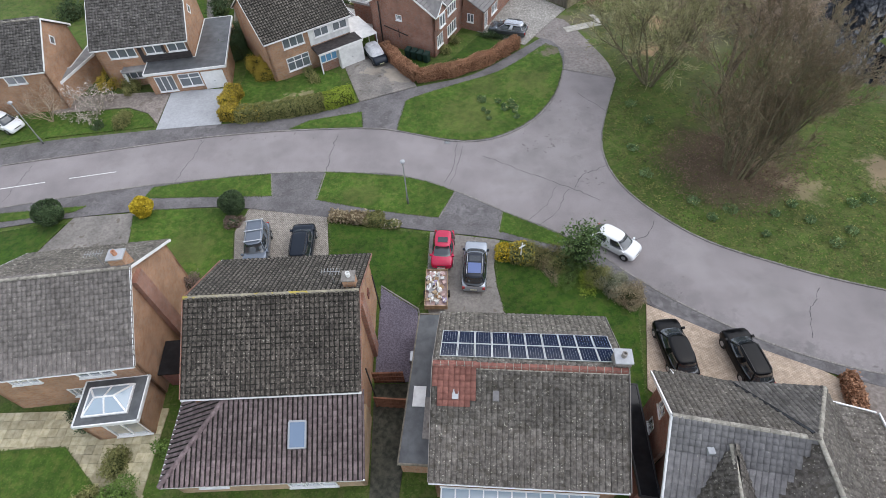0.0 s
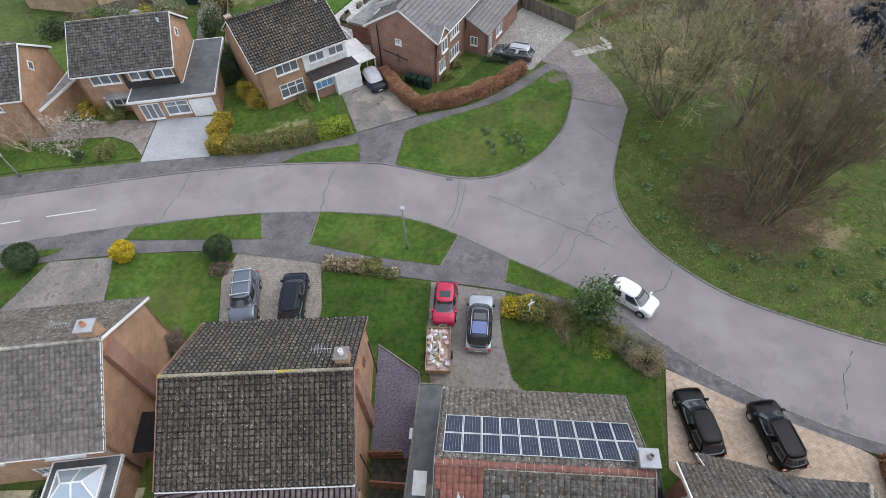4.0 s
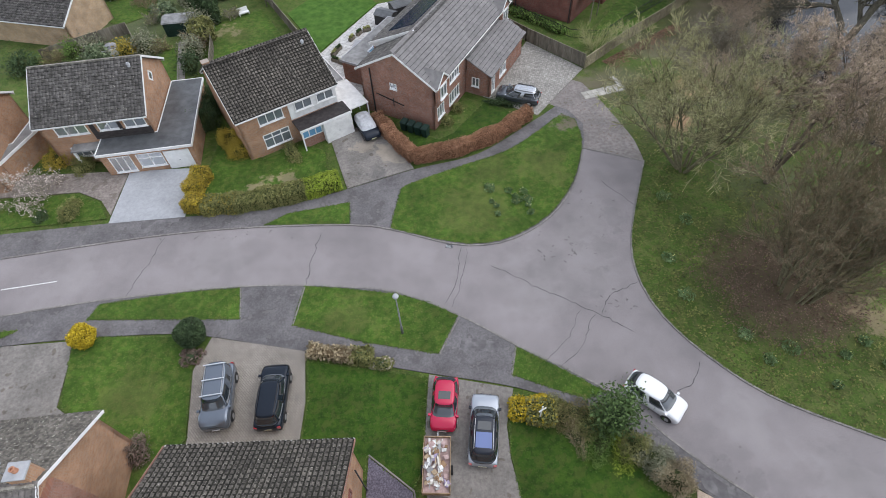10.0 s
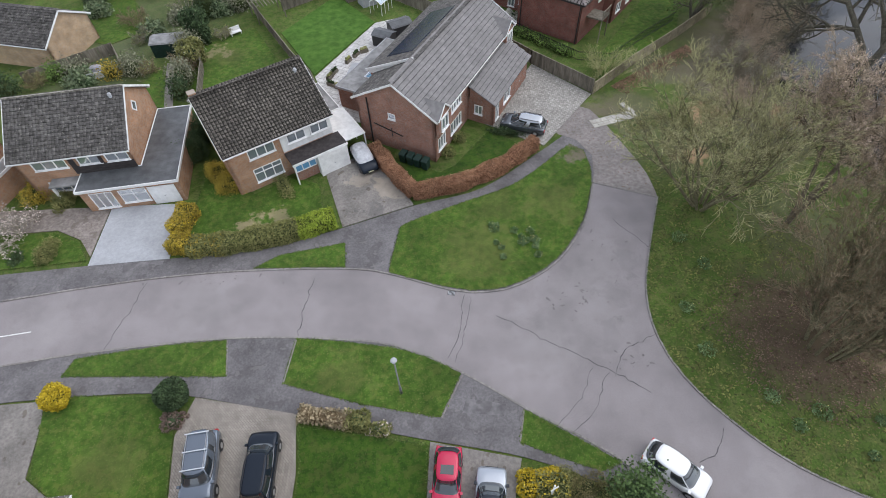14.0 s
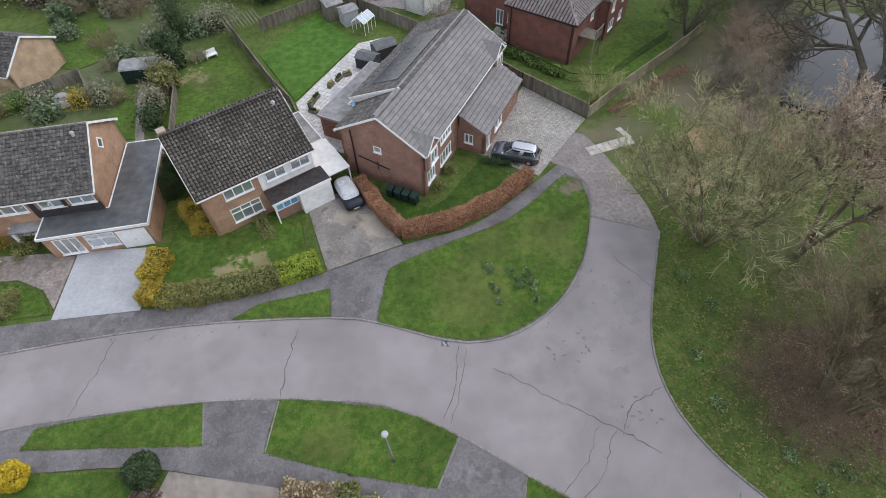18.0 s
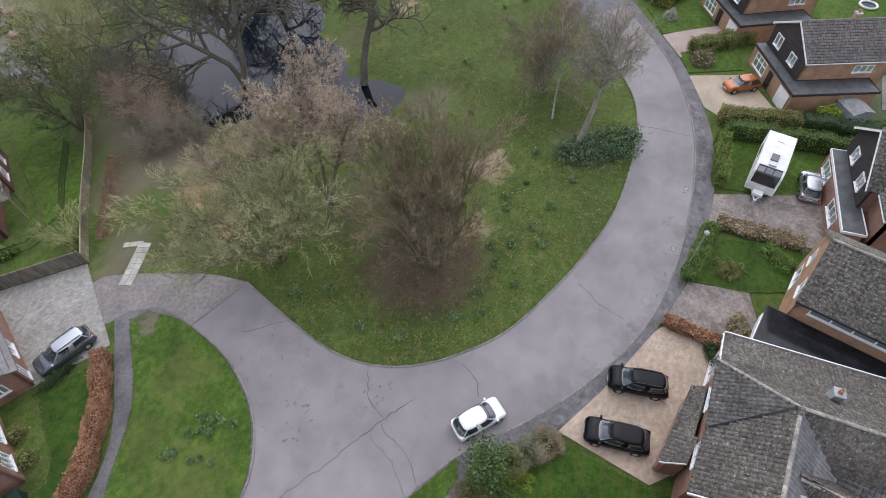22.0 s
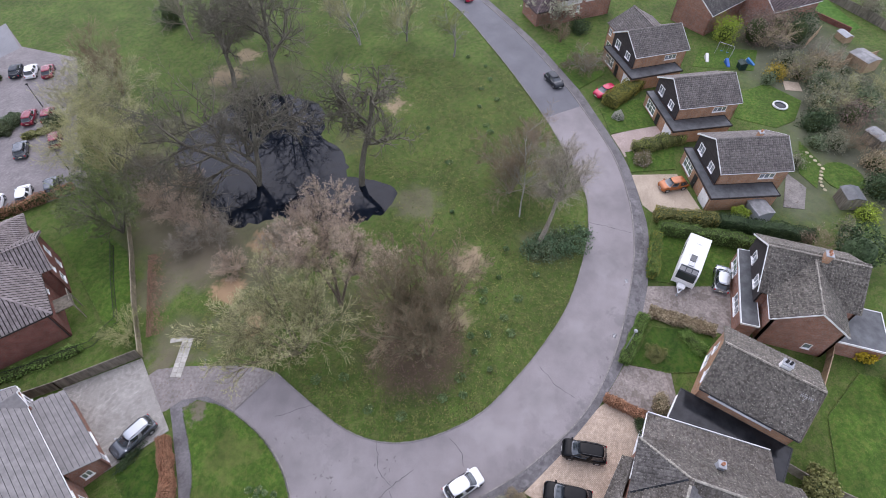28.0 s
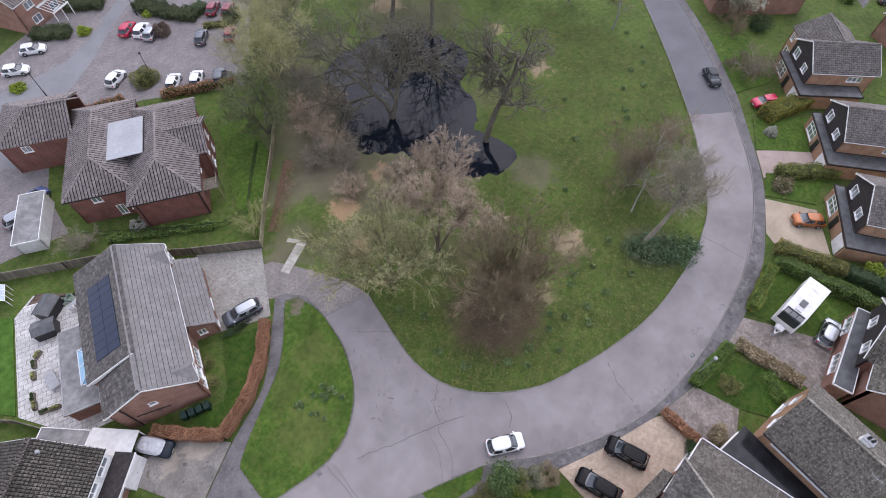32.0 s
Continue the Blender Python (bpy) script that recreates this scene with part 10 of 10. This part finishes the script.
for i, (a, b, w_, h, mt, lab) in enumerate((((39.0, 123.0), (41.0, 117.2), 3.0, 1.3, BEDLEAF, "low clipped evergreen bed in the car park"), ((40.4, 117.4), (43.2, 111.6), 2.8, 1.2, BEDLEAF, "low clipped evergreen bed in the car park"), ((43.0, 112.6), (46.2, 113.2), 2.0, 1.1, HAZE_GREEN, "low grey-green bed in the car park"), ((45.4, 106.4), (48.0, 105.4), 2.2, 1.3, BEDLEAF, "low clipped evergreen bed in the car park"), ((42.2, 108.4), (45.0, 105.8), 1.1, 0.6, OLIVE, "low golden green ground cover bed"), ((51.2, 127.0), (54.6, 125.8), 2.2, 1.2, BEDLEAF, "low clipped evergreen bed in the car park"), ((31.0, 133.2), (35.6, 128.6), 2.8, 1.2, BEDLEAF, "low rounded evergreen bed by the porch"), ((22.8, 130.0), (27.0, 125.6), 2.8, 1.2, BEDLEAF, "low rounded evergreen bed by the porch"), ((37.5, 134.6), (45.5, 138.6), 2.2, 1.2, BEDLEAF, "shrub border below the flats"), ((46, 139.4), (51, 141.6), 2.4, 1.0, OLIVE, "shrub border below the flats"), ((52.0, 137.4), (57.6, 136.2), 2.6, 1.1, BEDLEAF, "low clipped evergreen bed in the car park"), ((12, 107), (22, 103.4), 1.0, 1.3, BEECH, "brown clipped hedge behind the flats"), ((26.2, 99.4), (35.4, 92.4), 1.0, 1.2, BEECH, "brown clipped hedge behind the flats"))):
    hedge(a, b, w_, h, mt, lab, 420 + i, core=CORE_OLIVE, size=0.13, dens=260, category="shrub bed", wob=0.16)
for i, (x, y, s_, h, mt, lab) in enumerate(((36.6, 113.0, 2.4, 2.0, PURPLE, "rounded brown bush in a car park island"), (27.0, 104.6, 3.6, 2.2, OLIVE, "rounded olive bush by a parking bay"), (43.4, 123.0, 2.0, 1.0, HEDGE_LIME, "bright lime rounded shrub"), (38.6, 119.6, 1.6, 0.8, HEDGE_LIME, "bright lime rounded shrub"), (28.6, 124.0, 1.9, 1.2, HEDGE_LIME, "bright lime rounded shrub"), (50.6, 127.4, 1.2, 1.0, PURPLE, "small brown rounded shrub"), (13.6, 119.6, 2.0, 0.9, HEDGE_LIME, "bright lime rounded shrub"), (36.2, 132.0, 1.6, 0.8, OLIVE, "small olive shrub by the flats"), (79.6, 106.8, 4.2, 4.4, DARKLEAF, "dark round evergreen on the far green"))):
    leaf_mass("shrub", x, y, 0, s_, s_, h, mt, lab, 450 + i, shape="dome" if h < 4 else "egg", core=CORE_OLIVE, size=0.12, dens=260, category="shrub", wob=0.14)
for i, (x, y, w_, h_, mt) in enumerate(((44.4, 26.4, 1.9, 0.6, TEALLEAF), (44.4, 24.6, 2.4, 0.8, HAZE_GREEN), (46.2, 25.0, 1.8, 0.7, TEALLEAF), (45.6, 22.9, 2.5, 0.9, TEALLEAF), (47.3, 22.9, 1.8, 0.7, HAZE_GREEN), (47.0, 20.9, 2.1, 0.8, TEALLEAF), (48.9, 20.4, 1.6, 0.6, TEALLEAF), (48.6, 22.4, 1.4, 0.6, HEDGE_GREEN))):
    leaf_mass("shrub", x, y, 40 * i, w_ * 1.15, w_, h_, mt, "low spreading evergreen shrub on the green", 440 + i, shape="dome", category="shrub", group="evergreen shrubs on the green", wob=0.28, size=0.14, dens=170, loose=2.6, core=CORE_OLIVE)
hedge((4.4, 82.6), (14.4, 73.0), 1.1, 0.6, HEDGE_GREEN, "low green planting along the back fence", 448, core=CORE_OLIVE, category="shrub bed", wob=0.3, size=0.12, dens=200)
leaf_mass("shrub", 8.2, 81.2, 0, 1.9, 1.8, 1.3, PALEBUSH, "pale bushy shrub beside the flats", 449, shape="dome", category="shrub", wob=0.2)

# daffodil clumps
DAFF_LEAF = foliage("daffodil_leaves", (0.095, 0.165, 0.062), (0.20, 0.285, 0.13))
DAFF = plain("daffodil_petals", (0.75, 0.66, 0.25), 0.6)


def daffodils(x, y, seed, r=0.5, n=40):
    g = np.random.default_rng(seed)
    t = thing("daffodil_clump", pose(x, y, 0.02, 0, 0, 0), "clump of pale yellow daffodils in grass", "flowers", "daffodil clumps")
    a, q = g.uniform(0, 2 * math.pi, n * 4), np.sqrt(g.random(n * 4)) * r
    P = np.stack([np.cos(a) * q, np.sin(a) * q, g.uniform(0.05, 0.35, n * 4)], 1)
    V, F = leaves_at(g, P, 0.07, -0.6, 4.0)
    V[:, 2] = np.maximum(V[:, 2], 0.0)
    array_mesh("leaves", V, F, DAFF_LEAF, t)
    m = n // 5
    P = np.stack([np.cos(a[:m]) * q[:m], np.sin(a[:m]) * q[:m], g.uniform(0.34, 0.44, m)], 1)
    V, F = leaves_at(g, P, 0.07, 0.0, 1.1)
    array_mesh("blossom", V, F, DAFF, t)


drng = random.Random(77)
for i in range(16):
    daffodils(5.4 + drng.uniform(-2.2, 2.4), 45.4 + drng.uniform(-1.8, 2.2), 500 + i, drng.uniform(0.25, 0.45), 34)
for i, (x, y) in enumerate(((17.6, 38.6), (18.0, 35.0), (21.2, 31.4), (24.0, 30.2), (22.2, 29.4), (27.6, 29.6), (30.2, 28.8), (33.0, 27.4), (34.6, 30.4), (29.4, 30.6), (36.2, 26.4), (38.6, 29.4), (40.4, 25.0), (26.0, 27.4), (43.4, 29.6), (36, 30.8), (47.6, 38.4), (66, 37.6), (67.4, 38.6), (74.7, 38.7), (83.9, 43.1), (77, 42), (80.2, 41.2), (72, 41), (86, 47), (64, 47.5), (57.2, 41.8), (20.2, 42.6), (19, 45.4), (31.2, 26.2))):
    daffodils(x, y, 540 + i, drng.uniform(0.3, 0.65), 44)
# litter of fallen leaves
lr = np.random.default_rng(9)
n = 8000
a, q = lr.uniform(0, 2 * math.pi, n), np.sqrt(lr.random(n)) * 5.6
q = q * (1 + 0.16 * np.sin(3 * a + 1) + 0.09 * np.sin(7 * a)) + np.abs(lr.normal(size=n)) * 0.9
P = np.stack([26.0 + np.cos(a) * q * 1.1, 35.7 + np.sin(a) * q * 0.85, np.full(n, 0.03) + lr.random(n) * 0.03], 1)
V, F = leaves_at(lr, P, 0.10, 0.85, 1.4)
V[:, 2] = np.clip(V[:, 2], 0.015, 0.09)
tagged(array_mesh("fallen_leaves", V, F, foliage("fallen_leaves", (0.115, 0.074, 0.052), (0.205, 0.140, 0.102))), "scatter of fallen brown leaves", "leaves", "", "stuff")

n = 2600
q, w_ = lr.random(n), np.abs(lr.normal(size=n)) * 0.9
P = np.stack([17.8 + 10.4 * q + w_ * 0.58, 66.9 + 7.5 * q - w_ * 0.81, np.full(n, 0.03) + lr.random(n) * 0.03], 1)
V, F = leaves_at(lr, P, 0.12, 0.85, 1.4)
V[:, 2] = np.clip(V[:, 2], 0.015, 0.09)
tagged(array_mesh("fallen_leaves", V, F, foliage("blown_leaves", (0.15, 0.085, 0.055), (0.27, 0.165, 0.11))), "strip of dead leaves blown against the fence", "leaves", "", "stuff")

# dense growth in the eastern back gardens
for i, (x, y, w_, h_, mt, lab) in enumerate(((107.6, -3.6, 5.5, 6.0, PURPLE, "tall purplish budding garden thicket"), (109.5, -6.8, 4.5, 5.5, PURPLE, "tall purplish budding garden thicket"), (108.6, -10.6, 4.6, 6.5, DARKLEAF, "dark evergreen garden conifer"), (106.2, 1.6, 3.2, 4.4, HEDGE_LIME, "yellow-green leafy garden shrub"), (88.0, -13.4, 5.0, 4.0, HAZE_OLIVE, "large loose olive willow shrub"), (91.8, -15.6, 5.4, 4.2, HAZE_OLIVE, "large loose olive willow shrub"), (86.2, -17.2, 4.6, 3.6, PURPLE, "loose brownish twiggy shrub"), (94.6, -14.0, 4.0, 3.0, HAZE_GREEN, "bushy green garden shrub"), (89.6, -19.6, 5.0, 3.8, HAZE_GREEN, "bushy green garden shrub"), (94.4, -19.2, 3.6, 3.2, HAZE_OLIVE, "loose olive garden shrub"), (100, -14.5, 4.4, 3.4, STRAW, "straggling straw-coloured garden shrub"), (100.6, -9.5, 3.4, 2.6, HAZE_OLIVE, "loose olive garden shrub"), (96.4, -7.0, 2.4, 2.0, HEDGE_GOLD, "golden rounded garden shrub"), (94.0, -5.6, 1.6, 1.8, HAZE_GREEN, "small rounded garden shrub"), (83.0, -11.8, 3.4, 2.6, DARKLEAF, "dark rounded garden shrub"), (79.0, -14.6, 3.0, 2.2, HAZE_OLIVE, "loose olive garden shrub"), (78.2, -11.6, 2.2, 1.4, HAZE_GREEN, "low green garden shrub"), (69.6, -19.2, 3.4, 2.8, DARKLEAF, "dark rounded garden shrub"), (75.6, -19.6, 3.0, 2.2, STRAW, "straggling straw-coloured garden shrub"), (64.0, -16.6, 2.2, 1.6, HEDGE_LIME, "bright lime garden shrub"), (72.4, -8.0, 1.8, 1.6, HAZE_OLIVE, "loose shrub with golden flecks"), (115.6, -13.2, 4.0, 3.0, HAZE_OLIVE, "overgrown mixed garden shrub"), (84.6, 1.0, 0.9, 0.9, YELLOW, "small yellow flowering plant"))):
    leaf_mass("shrub", x, y, 25 * i, w_, w_ * 0.9, h_, mt, lab, 900 + i, shape="egg" if h_ > 3.5 else "dome", category="shrub", group="back garden shrubs", size=0.14, dens=150, wob=0.24, z=0.0, loose=2.6, core=CORE_OLIVE)
for i, (x, y, h_, m_) in enumerate(((90, -17, 6.5, BARK_GREEN), (86.6, -13.8, 5.5, BARK_GREEN), (97.4, -11.2, 5.0, BARK_GREY), (103.0, -15.0, 6.0, BARK_GREY), (106.4, -6.0, 7.0, BARK_PINK), (79.6, -16.8, 4.6, BARK_BROWN), (71.6, -21.4, 5.0, BARK_BROWN), (113.0, -11.0, 5.5, BARK_GREY), (93.4, -22.6, 5.5, BARK_GREEN), (125, -26, 6, BARK_GREY))):
    bare_tree(x, y, "bare twiggy garden tree", m_, 950 + i, (CATKIN, BROWNBUD)[i % 2], 2600, 0.10, height=h_, spread=0.75, stems=8, levels=2, up=0.05, fan=0.5, first=0.12, kids=(10, 10), thick=0.06, twig=0.015, ratio=0.5, start=0.2, bend=0.18)

for i, (x, y, w_, h_, mt, lab) in enumerate(((-47.5, 71.0, 2.4, 1.6, PURPLE, "brownish loose garden shrub"), (-45.8, 72.4, 2.0, 1.6, HEDGE_GREEN, "leafy green garden shrub"), (-43.9, 73.0, 2.2, 1.7, OLIVE, "loose olive garden shrub"), (-50.4, 69.4, 2.6, 2.0, DARKLEAF, "dark garden shrub by a house"), (-39.4, 72.6, 1.7, 1.4, HEDGE_GOLD, "golden garden shrub beside a fence"), (-37.0, 73.0, 2.4, 1.8, OLIVE, "loose olive garden shrub"), (-35.2, 73.0, 2.0, 1.5, PURPLE, "brownish loose garden shrub"), (-29.9, 68.0, 1.8, 2.2, DARKLEAF, "narrow grey-green garden conifer"), (-30.2, 70.6, 2.0, 2.6, OLIVE, "loose grey-green garden conifer"), (-30.6, 73.6, 2.2, 2.4, PURPLE, "brown twiggy garden shrub"), (-31.0, 76.0, 2.2, 2.8, OLIVE, "loose olive garden shrub"), (-48.2, 79.6, 3.0, 2.0, OLIVE, "loose olive garden shrub"), (-37.9, 79.8, 2.4, 1.8, STRAW, "straw-coloured bare garden shrub"), (-40.6, 84.0, 3.2, 2.2, PURPLE, "brownish loose garden shrub"), (-28.0, 80.0, 2.2, 1.4, STRAW, "straw-coloured bare garden shrub"), (-31.4, 85.6, 3.0, 5.4, DARKLEAF, "tall dark garden conifer"), (-34.5, 88.0, 4.0, 2.8, STRAW, "straw-coloured bare garden shrub"), (-39.5, 91.5, 4.4, 3.2, PURPLE, "brownish loose garden thicket"), (-27.4, 87.4, 3.6, 2.6, OLIVE, "loose olive garden shrub"), (-46, 94, 4.6, 3.4, PURPLE, "brownish loose garden thicket"), (-22, 94.0, 4.0, 3.0, DARKLEAF, "dark loose garden thicket"), (-15, 97, 4.2, 3.0, PURPLE, "brownish loose garden thicket"), (-30, 97, 5.0, 3.6, PURPLE, "brownish loose garden thicket"), (-53, 97, 5.0, 3.6, DARKLEAF, "dark loose garden thicket"), (101.4, 28.6, 3.0, 2.2, DARKLEAF, "dark rounded front shrub"), (100.2, 34.6, 3.4, 2.6, PURPLE, "purplish front garden shrub"))):
    if mt in (PURPLE, STRAW):
        bare_tree(x, y, "bare twiggy brown garden shrub", BARK_BROWN if mt is PURPLE else BARK_GREY, 1000 + i, BROWNBUD if i % 2 else CATKIN, 1500, 0.08, name="shrub", height=h_ * 1.15, spread=0.8, stems=10, levels=2, up=0.08, fan=0.5, first=0.1, kids=(9, 9), thick=0.05, twig=0.014, ratio=0.5, start=w_ * 0.16, bend=0.18)
        continue
    leaf_mass("shrub", x, y, 31 * i, w_, w_ * 0.9, h_, HAZE_OLIVE if mt is OLIVE else mt, lab, 1000 + i, shape="egg" if h_ > 2.1 else "dome", category="shrub", group="back garden shrubs", size=0.12, dens=160, wob=0.24, z=0.0, loose=2.6, core=CORE_OLIVE)
for a, b in (((129.7, 29.3), (125.6, 19.4)), ((125.6, 19.4), (119.2, 17.4))):
    hedge(a, b, 2.0, 1.9, HEDGE_GREEN, "tall clipped green hedge beside a road", 1040, core=CORE_OLIVE, size=0.15, dens=140)

# thickets closing the view beyond the northern gardens
wrng = random.Random(4)
for i in range(30):
    x, y = -64 + i % 10 * 6.0 + wrng.uniform(-2, 2), 99 + i // 10 * 7.0 + wrng.uniform(-2, 2)
    if x > -9 - i // 10 * 3:
        continue
    w_ = wrng.uniform(5, 8)
    leaf_mass("shrub", x, y, 20 * i, w_, w_ * 0.9, wrng.uniform(3.2, 5.5), wrng.choice([PURPLE, STRAW, DARKLEAF, OLIVE, PURPLE]), wrng.choice(["tangled brownish woodland thicket", "overgrown woodland thicket behind gardens"]), 1100 + i, shape="dome", category="thicket", group="woodland thickets", size=0.24, dens=45, wob=0.22, z=0.0, loose=3.0, core=CORE_OLIVE)

bare_tree(87.8, 25.5, "weeping garden tree with pale crooked limbs", BARK_BIRCH, 71, BROWNBUD, 9000, 0.11, wood2=BARK_BROWN, height=6.4, spread=1.0, stems=9, levels=3, up=-0.35, fan=0.45, first=0.3, kids=(8, 7, 6), thick=0.09, twig=0.014, ratio=0.5, bend=0.2)
# greenery in the patio planters
for i, pb in enumerate(PLANTERS):
    r = np.random.default_rng(900 + i)
    P = np.stack([r.uniform(-0.42, 0.42, 160), r.uniform(-0.13, 0.13, 160), r.uniform(0.42, 0.70, 160)], 1)
    V, F = leaves_at(r, P, 0.11)
    array_mesh("leaves", V, F, IVY if i % 2 else CATKIN, pb)

# ragged grass along kerbs and paths, and tufts over the green
EDGE = foliage("grass_blades", (0.046, 0.082, 0.013), (0.105, 0.140, 0.036), 0.4)
TUFT = foliage("grass_tufts", (0.050, 0.078, 0.013), (0.150, 0.150, 0.045), 0.5)
gr_ = np.random.default_rng(41)


def blades(P, size, mat, label, long=2.2):
    n = len(P)
    a, s_ = gr_.uniform(0, 2 * math.pi, n), size * gr_.uniform(0.6, 1.4, n)
    d = np.stack([np.cos(a) * s_ * long / 2, np.sin(a) * s_ * long / 2, gr_.uniform(-0.3, 0.3, n) * s_], 1)
    e = np.stack([-np.sin(a) * s_ / 2, np.cos(a) * s_ / 2, gr_.uniform(-0.25, 0.25, n) * s_], 1)
    V, F = np.stack([P - d, P + e, P + d, P - e], 1).reshape(-1, 3), np.arange(n * 4).reshape(-1, 4)
    tagged(array_mesh("grass", V, F, mat), label, "grass", "", "stuff")


E_ = []
for nm, mt, top, lab, pts in PLOTS_LIST:
    if nm in ("verge", "lawn") and max(p[0] for p in pts) < 90 and mt is not STRIPED:
        for a, b in zip(pts, pts[1:] + pts[:1]):
            d = math.hypot(b[0] - a[0], b[1] - a[1])
            n = int(d * 26)
            t = gr_.random(n)
            off = np.abs(gr_.normal(size=n)) * 0.05 * gr_.choice([-1, 1], n)
            E_.append(np.stack([a[0] + (b[0] - a[0]) * t - (b[1] - a[1]) / d * off, a[1] + (b[1] - a[1]) * t + (b[0] - a[0]) / d * off, np.full(n, top + 0.012)], 1))
for a, b in zip(inner, inner[1:]):
    if a[0] < 95:
        d = math.hypot(b[0] - a[0], b[1] - a[1])
        n = int(d * 34)
        t, off = gr_.random(n), np.abs(gr_.normal(size=n)) * 0.09 + 0.03
        E_.append(np.stack([a[0] + (b[0] - a[0]) * t - (b[1] - a[1]) / d * off, a[1] + (b[1] - a[1]) * t + (b[0] - a[0]) / d * off, np.full(n, 0.10)], 1))
blades(np.concatenate(E_), 0.06, EDGE, "ragged grass blades along kerbs and paths")
P = np.stack([gr_.uniform(15, 84, 150000), gr_.uniform(20, 62, 150000), np.full(150000, 0.03)], 1)
poly = [(p[0], p[1]) for p in inner] + [(95, 70), (60, 66), (18, 66)]
ok = np.zeros(len(P), bool)
for (x0, y0), (x1, y1) in zip(poly, poly[1:] + poly[:1]):
    hit = ((y0 > P[:, 1]) != (y1 > P[:, 1])) & (P[:, 0] < (x1 - x0) * (P[:, 1] - y0) / ((y1 - y0) or 1e-9) + x0)
    ok ^= hit
ok &= pond_depth(P[:, 0], P[:, 1]) < -1.6
clump = np.sin(P[:, 0] * 1.9 + np.sin(P[:, 1] * 1.3)) * np.sin(P[:, 1] * 2.1 + np.sin(P[:, 0] * 0.9)) + 0.6 * np.sin(P[:, 0] * 0.61 + 1) * np.sin(P[:, 1] * 0.53)
ok &= gr_.random(len(P)) < np.clip(0.5 + 0.45 * clump, 0.06, 1)
for c, bx, by, br, force in WORN_HAZE:
    if force > 0.55:
        ok &= (np.hypot(P[:, 0] - bx, P[:, 1] - by) > br * 0.9) | (gr_.random(len(P)) < 0.15)
blades(P[ok], 0.10, TUFT, "uneven tufts in the rough grass of the green")
